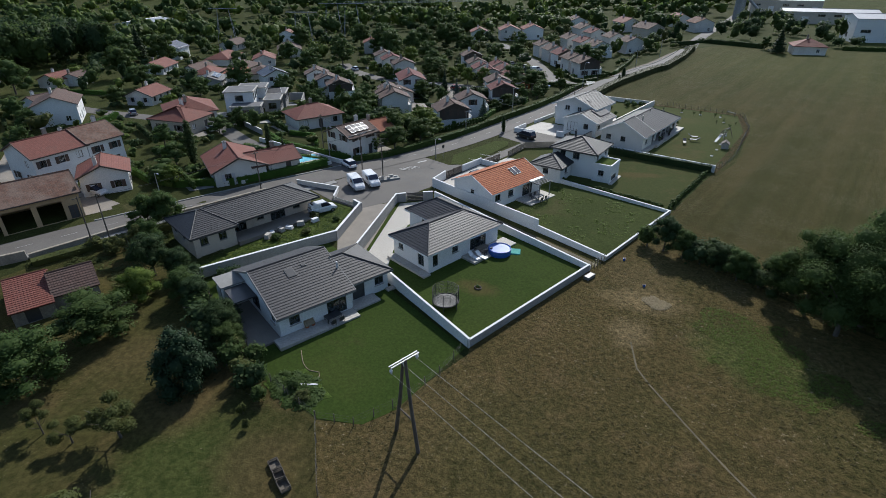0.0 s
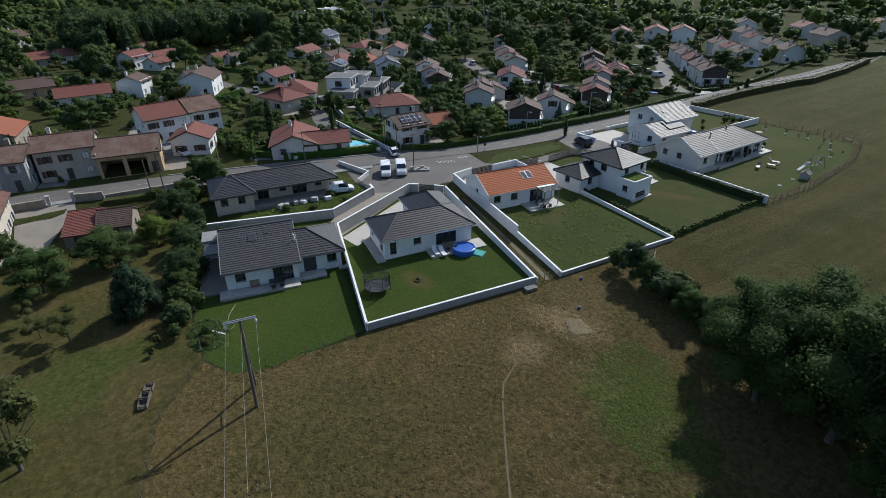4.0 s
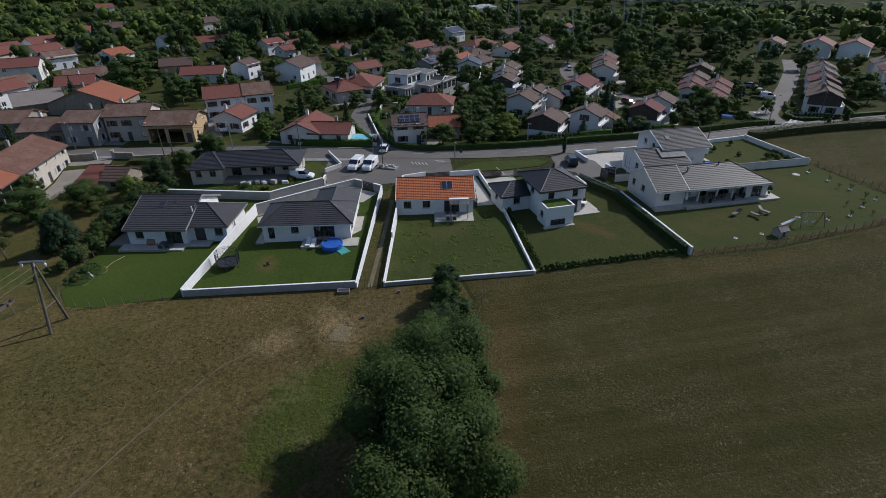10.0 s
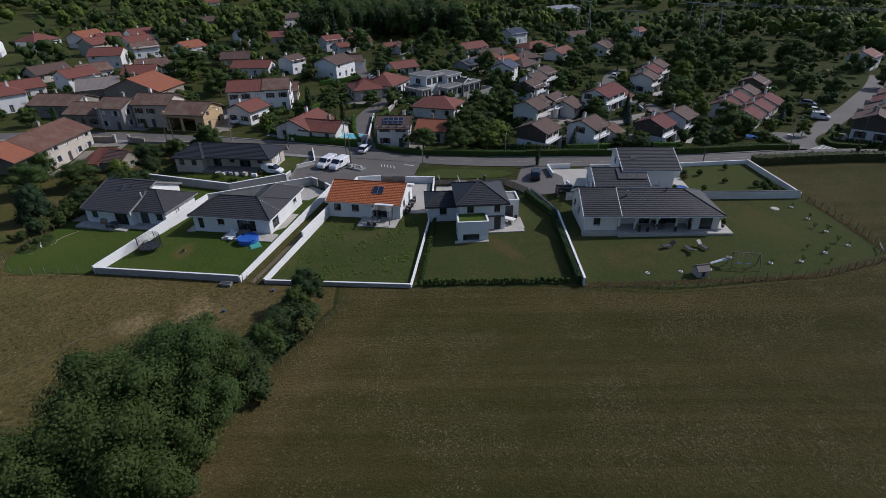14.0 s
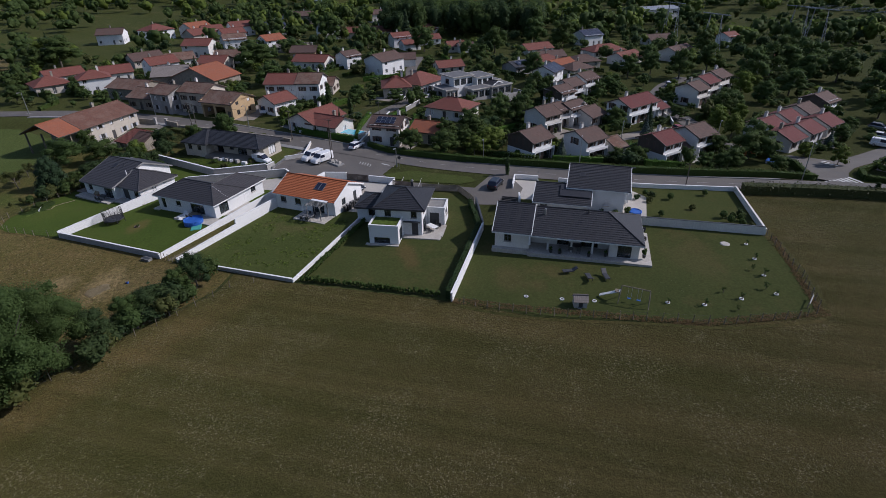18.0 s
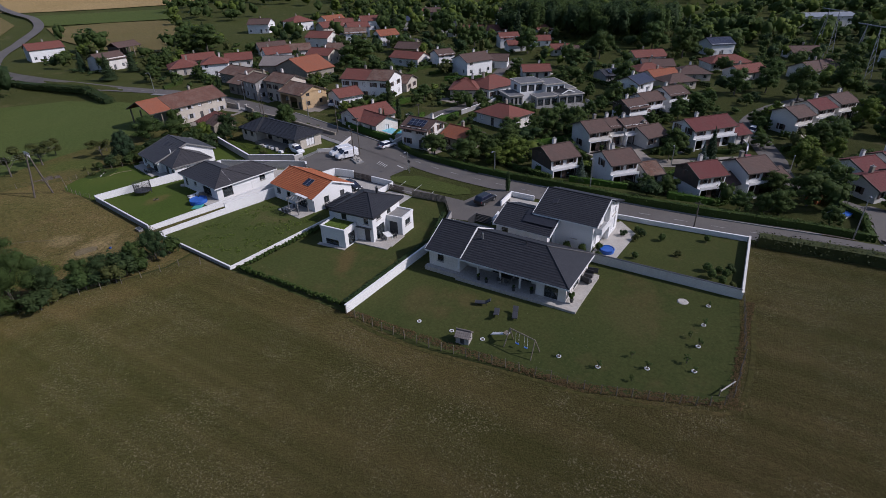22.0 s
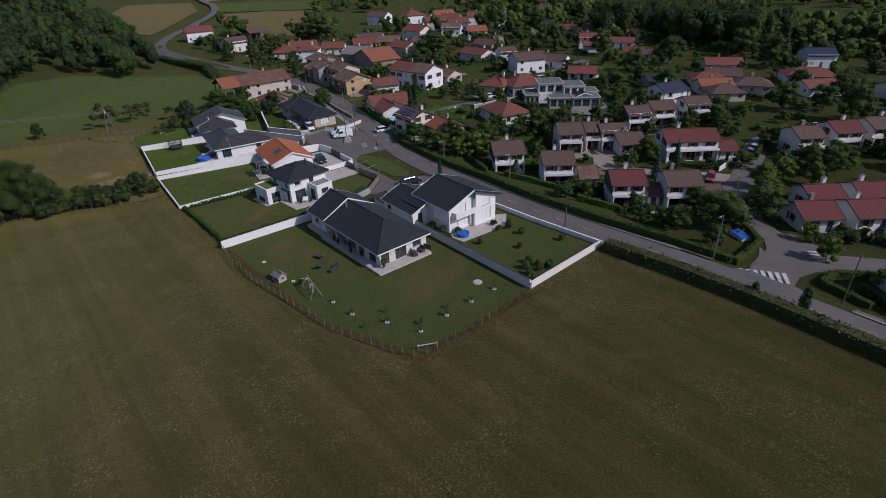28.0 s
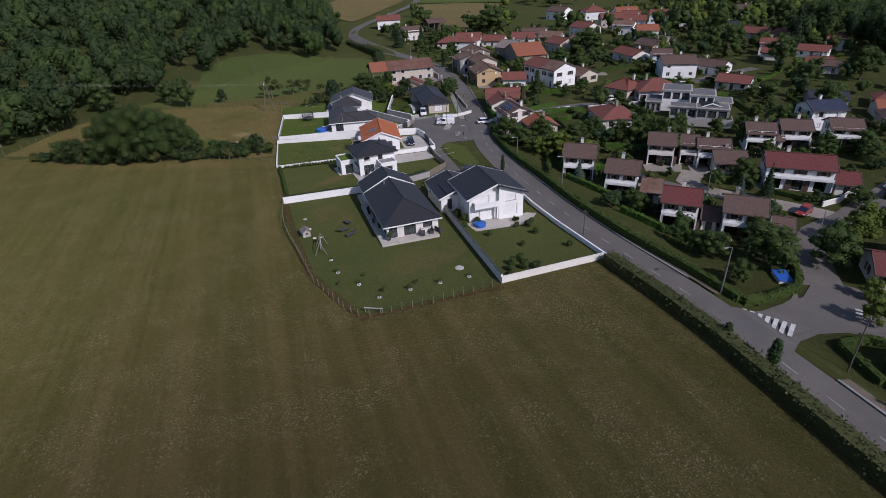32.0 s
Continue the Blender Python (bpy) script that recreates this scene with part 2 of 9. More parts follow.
M["frame_dark"] = plain("anthracite_frame", (0.05, 0.052, 0.056), (0.065, 0.067, 0.07), 2, 0.5, 20, 0)
M["shutter"] = plain("brown_shutter", (0.075, 0.045, 0.035), (0.1, 0.06, 0.045), 2, 0.6, 20, 0.1, 0.01)
M["shutter_pale"] = plain("pale_shutter", (0.55, 0.55, 0.56), (0.48, 0.48, 0.5), 2, 0.6, 20, 0.1, 0.01)
M["solar"] = plain("solar_cells", (0.012, 0.016, 0.035), (0.018, 0.024, 0.05), 1, 0.15, 8, 0)
M["solar_matt"] = plain("matt_solar_cells", (0.012, 0.014, 0.022), (0.018, 0.02, 0.03), 1, 0.6, 8, 0)
M["bluep"] = plain("blue_vinyl", (0.02, 0.1, 0.42), (0.03, 0.13, 0.5), 1.5, 0.35, 8, 0.1, 0.01)
M["water"] = plain("pool_water", (0.12, 0.5, 0.62), (0.16, 0.56, 0.68), 1.0, 0.05, 3, 0.1, 0.02)
M["turq"] = plain("turquoise_vinyl", (0.04, 0.28, 0.24), (0.055, 0.33, 0.28), 1.5, 0.85, 8, 0)
M["black"] = plain("black_rubber", (0.02, 0.02, 0.021), (0.03, 0.03, 0.03), 2, 0.6, 10, 0)
M["soil"] = plain("garden_soil", (0.1, 0.08, 0.055), (0.14, 0.11, 0.08), 0.8, 0.95, 6, 0.5, 0.05)
M["hay"] = plain("pale_straw", (0.3, 0.24, 0.155), (0.22, 0.175, 0.11), 1.2, 0.95, 5, 0.6, 0.08, stain=(0.2, 0.16, 0.1))
M["bark"] = plain("bark", (0.1, 0.085, 0.07), (0.15, 0.13, 0.1), 2, 0.95, 8, 0.5, 0.03)
M["carwhite"] = plain("white_car_paint", (0.8, 0.8, 0.8), (0.78, 0.78, 0.79), 0.5, 0.2, 5, 0)
M["carblack"] = plain("black_car_paint", (0.015, 0.017, 0.022), (0.02, 0.022, 0.026), 0.5, 0.15, 5, 0)
M["carred"] = plain("red_car_paint", (0.3, 0.03, 0.025), (0.26, 0.03, 0.025), 0.5, 0.25, 5, 0)
M["cargrey"] = plain("silver_car_paint", (0.4, 0.41, 0.43), (0.38, 0.39, 0.41), 0.5, 0.25, 5, 0, metal=0.5)
M["slate"] = tiles("anthracite_tiles", (0.022, 0.023, 0.028), (0.03, 0.031, 0.036), (0.042, 0.042, 0.046), 0.55, 0.33, 0.37, mortar=0.012, patch=0.35, spec=0.34, joint=0.8)
M["slate2"] = tiles("grey_brown_tiles", (0.04, 0.038, 0.041), (0.052, 0.049, 0.052), (0.072, 0.069, 0.07), 0.52, 0.33, 0.37, mortar=0.012, patch=0.35, spec=0.34, joint=0.8)
M["orange"] = tiles("orange_tiles", (0.38, 0.11, 0.046), (0.46, 0.155, 0.066), (0.29, 0.105, 0.055), 0.75, 0.28, 0.37, patch=0.45)
M["red"] = tiles("red_tiles", (0.155, 0.056, 0.043), (0.2, 0.074, 0.056), (0.13, 0.072, 0.057), 0.75, patch=0.5, joint=0.75)
M["maroon"] = tiles("maroon_tiles", (0.115, 0.034, 0.032), (0.14, 0.044, 0.04), (0.1, 0.05, 0.045), 0.8, patch=0.5, joint=0.75)
M["farm"] = tiles("brown_red_tiles", (0.14, 0.066, 0.047), (0.1, 0.052, 0.041), (0.17, 0.115, 0.09), 0.9, patch=0.55, joint=0.75)
M["brown"] = tiles("brown_tiles", (0.095, 0.06, 0.05), (0.125, 0.08, 0.066), (0.085, 0.07, 0.062), 0.8, patch=0.5, joint=0.75)
M["old"] = tiles("weathered_tiles", (0.155, 0.08, 0.056), (0.088, 0.053, 0.043), (0.2, 0.155, 0.125), 0.9, patch=0.6, joint=0.75)
M["rust"] = tiles("rust_tiles", (0.28, 0.095, 0.05), (0.21, 0.08, 0.05), (0.2, 0.1, 0.07), 0.85, patch=0.5, joint=0.75)
M["grey_roof"] = tiles("grey_old_tiles", (0.19, 0.165, 0.15), (0.24, 0.21, 0.19), (0.15, 0.13, 0.12), 0.85, patch=0.5, joint=0.75)
M["navy"] = tiles("dark_blue_tiles", (0.03, 0.036, 0.06), (0.038, 0.045, 0.075), (0.05, 0.055, 0.07), 0.35, joint=0.75)
M["meadow"] = grass("mown_meadow", ((0.034, 0.038, 0.014), (0.062, 0.051, 0.023), (0.046, 0.04, 0.019), (0.1, 0.079, 0.042)), (0.06, 0.26, 2.6), 1.0, 0.2, stretch=(5.0, 0.14, 1), bare=(0.12, 0.078, 0.044), bare_from=0.52, bare_scale=0.06, flecks=(0.15, 0.128, 0.082), fleck_from=0.565, fleck_scale=5.5, grain=0.74, sheen=0.16,
                    patches=((10, 98, 36, 40, 10, (0.052, 0.058, 0.024), 0.75), (-50, 168, 22, 30, -10, (0.03, 0.04, 0.017), 0.85), (30, 92, 50, 26, 15, (0.05, 0.072, 0.026), 0.4), (6, 64.8, 34, 3.6, -22, (0.18, 0.12, 0.068), 0.9), (-17.4, 104, 2.2, 27, 0, (0.13, 0.092, 0.05), 0.7), (-22, 147, 16, 7, -25, (0.12, 0.082, 0.046), 0.75), (-45, 146, 22, 4, 0, (0.11, 0.084, 0.048), 0.5), (-8, 150, 24, 16, 30, (0.085, 0.058, 0.034), 0.6), (-38, 163, 22, 14, 20, (0.062, 0.05, 0.028), 0.6), (15, 118, 15, 34, 0, (0.128, 0.12, 0.056), 0.72), (-22, 226, 52, 58, 0, (0.058, 0.094, 0.027), 0.9)))
M["pasture"] = grass("dry_pasture", ((0.1, 0.086, 0.04), (0.145, 0.106, 0.055), (0.07, 0.07, 0.028), (0.21, 0.155, 0.085)), (0.06, 0.55, 2.0), 1.0, 0.24, bare=(0.2, 0.145, 0.09), bare_from=0.53, bare_scale=0.2, flecks=(0.25, 0.2, 0.13), fleck_from=0.62, grain=0.68,
                     patches=((-14.8, 53.6, 5.5, 3.2, 20, (0.36, 0.28, 0.18), 0.95), (-13.6, 46.8, 2.6, 3.2, 30, (0.33, 0.26, 0.17), 0.9), (-17, 58, 5, 4, 0, (0.2, 0.155, 0.095), 0.7), (-2.5, 50, 7.5, 5.0, -20, (0.082, 0.14, 0.038), 0.9), (6, 46, 9, 7, 0, (0.06, 0.075, 0.028), 0.5), (-22.5, 24, 6, 8, 0, (0.17, 0.13, 0.075), 0.5), (-14, 26, 10, 9, 0, (0.055, 0.068, 0.026), 0.45), (8, 30, 14, 8, 0, (0.15, 0.115, 0.07), 0.5), (14, 20, 8, 6, 30, (0.06, 0.07, 0.028), 0.5)))
M["lush"] = grass("lush_weeds", ((0.075, 0.14, 0.032), (0.1, 0.165, 0.042), (0.06, 0.11, 0.026), (0.14, 0.22, 0.06)), (0.2, 0.7, 2.2), 0.9, 0.2)
M["orchard"] = grass("orchard_grass", ((0.053, 0.063, 0.022), (0.09, 0.077, 0.035), (0.048, 0.057, 0.02), (0.13, 0.11, 0.055)), (0.07, 0.5, 1.8), 0.8, 0.15, bare=(0.15, 0.11, 0.062), bare_from=0.52, flecks=(0.2, 0.165, 0.1),
                     patches=((-34.5, 8.5, 6.5, 8, 20, (0.05, 0.09, 0.024), 0.85), (-42, 14, 4, 6, 20, (0.15, 0.11, 0.06), 0.8), (-30, 13, 5, 4, 0, (0.13, 0.1, 0.055), 0.7), (-52, 14, 4, 9, -40, (0.12, 0.095, 0.05), 0.7)))
M["lawn"] = grass("lawn", ((0.036, 0.074, 0.015), (0.05, 0.09, 0.02), (0.04, 0.074, 0.016), (0.068, 0.108, 0.028)), (0.12, 0.5, 3.2), 0.35, 0.06, bare=(0.075, 0.078, 0.036), bare_from=0.6, patches=((-31.4, 44.3, 3.2, 1.8, 10, (0.12, 0.095, 0.046), 0.8), (-33, 24, 5, 3, 0, (0.07, 0.1, 0.026), 0.6), (-27, 40, 3, 6, 10, (0.06, 0.09, 0.024), 0.5)), grain=0.42)
M["lawn_dull"] = grass("dull_lawn", ((0.046, 0.068, 0.025), (0.062, 0.08, 0.031), (0.056, 0.068, 0.027), (0.088, 0.098, 0.045)), (0.1, 0.4, 3.0), 0.4, 0.06, bare=(0.105, 0.088, 0.046), bare_from=0.52, flecks=(0.13, 0.12, 0.07), fleck_from=0.66, grain=0.38,
                       patches=((-30.5, 91, 1.6, 5.5, -60, (0.12, 0.085, 0.046), 0.8), (-27, 106, 4, 2.5, 20, (0.1, 0.085, 0.045), 0.6), (-36, 129, 6, 3, 40, (0.1, 0.09, 0.046), 0.5)))
M["lawn_rough"] = grass("weedy_lawn", ((0.04, 0.066, 0.02), (0.058, 0.084, 0.028), (0.038, 0.06, 0.019), (0.095, 0.115, 0.048)), (0.15, 0.8, 2.4), 0.6, 0.1, bare=(0.1, 0.09, 0.052), bare_from=0.55, flecks=(0.16, 0.15, 0.09), grain=0.38)
M["green_field"] = grass("green_crop", ((0.05, 0.088, 0.03), (0.068, 0.1, 0.036), (0.048, 0.078, 0.028), (0.09, 0.125, 0.052)), (0.03, 0.3, 2.0))
M["stubble"] = grass("cut_stubble", ((0.36, 0.26, 0.15), (0.42, 0.31, 0.19), (0.32, 0.24, 0.14), (0.46, 0.36, 0.23)), (0.02, 0.2, 1.5), 0.4)
M["brown_field"] = grass("brown_field", ((0.14, 0.11, 0.065), (0.17, 0.13, 0.08), (0.11, 0.1, 0.05), (0.2, 0.16, 0.1)), (0.03, 0.3, 1.5), 0.5)
M["ground"] = grass("village_green", ((0.028, 0.042, 0.015), (0.04, 0.05, 0.021), (0.03, 0.039, 0.015), (0.062, 0.066, 0.035)), (0.04, 0.3, 1.5), 0.7, bare=(0.15, 0.128, 0.088), bare_from=0.56)
M["path"] = plain("trodden_earth", (0.15, 0.12, 0.072), (0.1, 0.083, 0.048), 0.5, 0.95, 3, 0.4, 0.04, stain=(0.1, 0.09, 0.045))
M["leaf"] = leaves("leaf_green", (0.058, 0.098, 0.031), (0.106, 0.155, 0.052), through=0.55)
M["leaf_dark"] = leaves("leaf_dark", (0.036, 0.066, 0.028), (0.067, 0.102, 0.043), through=0.5)
M["leaf_light"] = leaves("leaf_light", (0.085, 0.13, 0.025), (0.15, 0.19, 0.04), through=0.42)
M["leaf_dry"] = leaves("leaf_dry", (0.065, 0.082, 0.028), (0.115, 0.12, 0.042), through=0.42)
M["tuft_dry"] = leaves("tuft_dry", (0.11, 0.09, 0.045), (0.17, 0.14, 0.075), through=0.6)
M["tuft_red"] = leaves("tuft_reddish", (0.17, 0.11, 0.055), (0.24, 0.165, 0.09), through=0.6)
M["straw"] = leaves("straw_bits", (0.24, 0.19, 0.115), (0.36, 0.29, 0.18), through=0.3)
M["tuft_pale"] = leaves("tuft_pale", (0.15, 0.125, 0.07), (0.24, 0.2, 0.12), through=0.6)
M["leaf_needle"] = leaves("needle_dark", (0.016, 0.034, 0.016), (0.032, 0.052, 0.026), through=0.1)
M["leaf_blue"] = leaves("needle_blue", (0.045, 0.07, 0.062), (0.08, 0.105, 0.09), through=0.1)
M["hedge"] = leaves("hedge_green", (0.036, 0.068, 0.017), (0.065, 0.1, 0.026))
M["hedge_bright"] = leaves("hedge_bright", (0.05, 0.11, 0.018), (0.08, 0.15, 0.03))
M["hedge_brown"] = leaves("hedge_brown", (0.034, 0.044, 0.018), (0.066, 0.068, 0.03), through=0.1)

gm, gnt, gp = nodes_of("window_glass")
gp.inputs["Base Color"].default_value = (0.22, 0.26, 0.28, 1)
gp.inputs["Roughness"].default_value = 0.03
gp.inputs["Transmission Weight"].default_value = 0.85
gp.inputs["IOR"].default_value = 1.45
M["glass"] = gm


# ---- building helpers ----
def mesh_of(name, verts, faces, mat, uvs=None, smooth=False):
    me = bpy.data.meshes.new(name)
    me.from_pydata([tuple(v) for v in verts], [], faces)
    me.materials.append(mat)
    if uvs:
        layer = me.uv_layers.new(name="UVMap")
        flat = [c for loop in me.loops for c in uvs[loop.vertex_index]]
        layer.data.foreach_set("uv", flat)
    if smooth:
        me.polygons.foreach_set("use_smooth", [True] * len(me.polygons))
    return me


def child(name, me, parent, m=None, label=""):
    ob = new(name, me)
    ob.parent = parent
    if m is not None:
        ob.matrix_basis = m
    return tagged(ob, label)


def thing(name, m, label, category, group="", kind="", grounded=True):
    """A thing's own empty; m is given above the ground at that spot."""
    ob = new(name)
    ob.empty_display_size = 0.3
    ob.matrix_basis = Matrix.Translation((0, 0, height(*m.translation.xy))) @ m if grounded else m
    return tagged(ob, label, category, group, kind)


class Geo:
    """Collects boxes, prisms and tubes into one mesh."""

    def __init__(self):
        self.v, self.f = [], []

    def add(self, verts, faces):
        n = len(self.v)
        self.v += [tuple(v) for v in verts]
        self.f += [tuple(i + n for i in f) for f in faces]
        return self

    def box(self, x0, x1, y0, y1, z0, z1, taper=0.0):
        t = taper
        return self.add([(x0, y0, z0), (x1, y0, z0), (x1, y1, z0), (x0, y1, z0), (x0 + t, y0 + t, z1), (x1 - t, y0 + t, z1), (x1 - t, y1 - t, z1), (x0 + t, y1 - t, z1)],
                        [(3, 2, 1, 0), (4, 5, 6, 7), (0, 1, 5, 4), (1, 2, 6, 5), (2, 3, 7, 6), (3, 0, 4, 7)])

    def tube(self, pts, radii, n=8):
        pts = [Vector(p) for p in pts]
        if not isinstance(radii, (list, tuple)):
            radii = [radii] * len(pts)
        rings = []
        for i, p in enumerate(pts):
            d = (pts[min(i + 1, len(pts) - 1)] - pts[max(i - 1, 0)]).normalized()
            a = d.orthogonal().normalized()
            b = d.cross(a)
            rings += [p + radii[i] * (math.cos(k * math.tau / n) * a + math.sin(k * math.tau / n) * b) for k in range(n)]
        faces = [(i * n + k, i * n + (k + 1) % n, (i + 1) * n + (k + 1) % n, (i + 1) * n + k) for i in range(len(pts) - 1) for k in range(n)]
        faces += [tuple(reversed(range(n))), tuple(range((len(pts) - 1) * n, len(pts) * n))]
        return self.add(rings, faces)

    def mesh(self, name, mat, smooth=False):
        return mesh_of(name, self.v, self.f, mat, smooth=smooth)


BOXES = {}


def box_mesh(name, sx, sy, sz, mat, bevel=0.0):
    """A shared box, standing on its base, centred on x and y, with chamfered edges."""
    key = (name, round(sx, 2), round(sy, 2), round(sz, 2), mat.name, bevel)
    if key not in BOXES:
        g = Geo()
        if bevel:
            g.box(-sx / 2, sx / 2, -sy / 2, sy / 2, 0, sz - bevel)
            g.box(-sx / 2, sx / 2, -sy / 2, sy / 2, sz - bevel, sz, bevel)
        else:
            g.box(-sx / 2, sx / 2, -sy / 2, sy / 2, 0, sz)
        BOXES[key] = g.mesh(name, mat)
    return BOXES[key]


def ease(a, b, v):
    t = min(1.0, max(0.0, (v - a) / (b - a)))
    return t * t * (3 - 2 * t)


def level(v, a, b):
    """Rises evenly up to a, then levels out softly until b."""
    if v < a:
        return v
    v = min(v, b)
    return v - (v - a) ** 2 / (2 * (b - a))


def height(x, y):
    """The lie of the land: a gentle even slope under the gardens and meadow, the estate a step below the road, a wooded hill to one side, rising far off."""
    slope = 0.085 + 0.0187 * level(x, 40, 100) - 0.0169 * level(-level(y, 190, 250), 50, 110)
    low = ease(130, 150, y)
    west = -1.6 * ease(78, 98, y) * (1 - 0.5 * ease(170, 200, y)) * (1 - 0.7 * low * (1 - ease(84, 96, -x)))
    t = ease(73 - 2.5 * low, 83 - 7 * low, -x)
    s = (x - 35) * 0.688 - (y - 20) * 0.726
    hill = min(max(0.0, s - 6) * 0.2, 70) * ease(-85, -45, x)
    r = math.hypot(x + 60, y - 90)
    return slope * (1 - t) + west * t + hill + max(0.0, r - 300) * 0.035 + max(0.0, r - 480) * 0.06


def sheet(name, pts, z, mat, label, category, kind="structure", step=4):
    """A piece of ground cover with that outline, cut into squares and draped over the land."""
    bm = bmesh.new()
    bm.faces.new([bm.verts.new((x, y, 0)) for x, y in pts])
    xs, ys = [p[0] for p in pts], [p[1] for p in pts]
    for axis, vals in ((0, xs), (1, ys)):
        c = min(vals) + step
        while c < max(vals):
            co, no = Vector((0, 0, 0)), Vector((0, 0, 0))
            co[axis], no[axis] = c, 1
            bmesh.ops.bisect_plane(bm, geom=bm.verts[:] + bm.edges[:] + bm.faces[:], plane_co=co, plane_no=no)
            c += step
    for v in bm.verts:
        v.co.z = height(v.co.x, v.co.y) + z
    bmesh.ops.recalc_face_normals(bm, faces=bm.faces)
    if bm.faces and sum(fc.normal.z for fc in bm.faces) < 0:
        bmesh.ops.reverse_faces(bm, faces=bm.faces)
    me = bpy.data.meshes.new(name)
    bm.to_mesh(me)
    bm.free()
    me.materials.append(mat)
    return tagged(new(name, me), label, category, "", kind)


def smooth_line(pts, step=4.0):
    """Points along a rounded line through pts."""
    out = []
    p = [Vector(q) for q in pts]
    for i in range(len(p) - 1):
        a, b, c, d = p[max(i - 1, 0)], p[i], p[i + 1], p[min(i + 2, len(p) - 1)]
        n = max(1, int((c - b).length / step))
        for k in range(n):
            t = k / n
            out.append(0.5 * (2 * b + (c - a) * t + (2 * a - 5 * b + 4 * c - d) * t * t + (3 * b - a - 3 * c + d) * t ** 3))
    return out + [p[-1]]


def ribbon(pts, width, z, drape=True, off=0.0):
    """Vertices and faces of a strip along a line; off shifts it sideways."""
    v, f = [], []
    for i, p in enumerate(pts):
        d = (pts[min(i + 1, len(pts) - 1)] - pts[max(i - 1, 0)]).normalized()
        n = Vector((-d.y, d.x))
        for s in (1, -1):
            q = p + n * (off + s * width / 2)
            far = max(0.0, math.hypot(q.x + 60, q.y - 90) - 220) * 0.006
            v.append((q.x, q.y, z + far + (height(q.x, q.y) if drape else 0)))
    for i in range(len(pts) - 1):
        f.append((2 * i, 2 * i + 1, 2 * i + 3, 2 * i + 2))
    return v, f


# ---- ground ----
def axis_steps():
    out = [0.0]
    while out[-1] < 2600:
        a = out[-1]
        out.append(a + max(2.5 if a < 110 else 5.0, min(0.05 * a, 120)))
    return [-a for a in out[:0:-1]] + out


gx = [a - 60 for a in axis_steps()]
gy = [a + 70 for a in axis_steps()]
gv = [(x, y, height(x, y)) for y in gy for x in gx]
nx = len(gx)
gf = [(j * nx + i, j * nx + i + 1, (j + 1) * nx + i + 1, (j + 1) * nx + i) for j in range(len(gy) - 1) for i in range(nx - 1)]
tagged(new("ground", mesh_of("ground", gv, gf, M["ground"], smooth=True)), "uneven green ground of the village and valley", "ground", "", "structure")

sheet("meadow", [(-20.5, 78.5), (-20.3, 99.8), (-18.8, 112.6), (-20.2, 122.3), (-22.0, 128.0), (-26.0, 138.0), (-30.0, 140.0), (-36.0, 140.4), (-46.4, 140.0), (-62.6, 139.4), (-63.4, 166.2), (-61.9, 189.0), (-66.8, 236.5), (-60, 262), (-20, 262), (60, 250), (170, 200), (190, 100), (60, 43), (30, 47.5), (15, 56), (9, 60.5), (2, 62), (-4, 64), (-10.7, 67.3), (-16.6, 69.7), (-21.2, 69.2)], 0.02, M["meadow"], "large mown meadow with dry brown streaks", "meadow", step=10)
sheet("pasture", [(-25.0, 33.9), (-26.0, 24.0), (-26.6, 21.0), (-30.2, 18.9), (-24.1, 14.0), (-16.0, 12.0), (-2, 8), (24, 4), (34, 20), (42, 42), (30, 47), (15, 55.5), (9, 60), (2, 61.5), (-4, 63.5), (-10.7, 66.8), (-16.6, 69.2), (-21.2, 68.7), (-22.0, 59.6), (-22.6, 56.1), (-25.6, 35.0)], 0.02, M["pasture"], "dry trodden pasture with worn brown grass", "pasture")
sheet("orchard_ground", [(-30.2, 18.9), (-24.1, 14.0), (-16.0, 12.0), (10, 6), (10, -25), (-18, -45), (-60, -52), (-68, -24), (-63, 2), (-72, 6), (-84, 10), (-82, 24), (-63.4, 25.3), (-56.1, 22.2), (-40.5, 19.1)], 0.015, M["orchard"], "orchard grass with dry patches below the trees", "grass")
sheet("field_green", [(-177.8, -316), (-200, -303), (-249.4, -268.4), (-236, -240), (-218.4, -221.3), (-157.7, -263.3)], 0.5, M["green_field"], "green crop field on the far slope", "field", step=12)
sheet("field_stubble", [(-176, -345), (-221.5, -314), (-268.5, -290), (-300, -300), (-330, -380), (-190, -480), (-172, -400)], 0.5, M["stubble"], "pale cut stubble field far off", "field", step=12)
sheet("field_brown", [(-155, -252), (-186, -242), (-214, -219), (-200, -190), (-183, -167.2), (-150, -122), (-137.7, -108), (-128, -150), (-138.4, -205)], 0.45, M["brown_field"], "brown grazed field above the village", "field", step=12)
sheet("field_straw", [(-90, -190), (-118, -232), (-150, -280), (-166, -340), (-120, -360), (-70, -260)], 0.45, M["brown_field"], "dry straw-coloured field beside the far road", "field", step=12)
sheet("field_meadow", [(1, -22), (-2, -48), (-12, -66), (-30, -76), (-50, -76), (-70, -66), (-76, -50), (-77, -33), (-72, -16), (-62, -4), (-40, -2), (-20, 2), (10, 2), (18, -2)], 0.025, M["green_field"], "green hay meadow below the wood", "meadow", step=8)

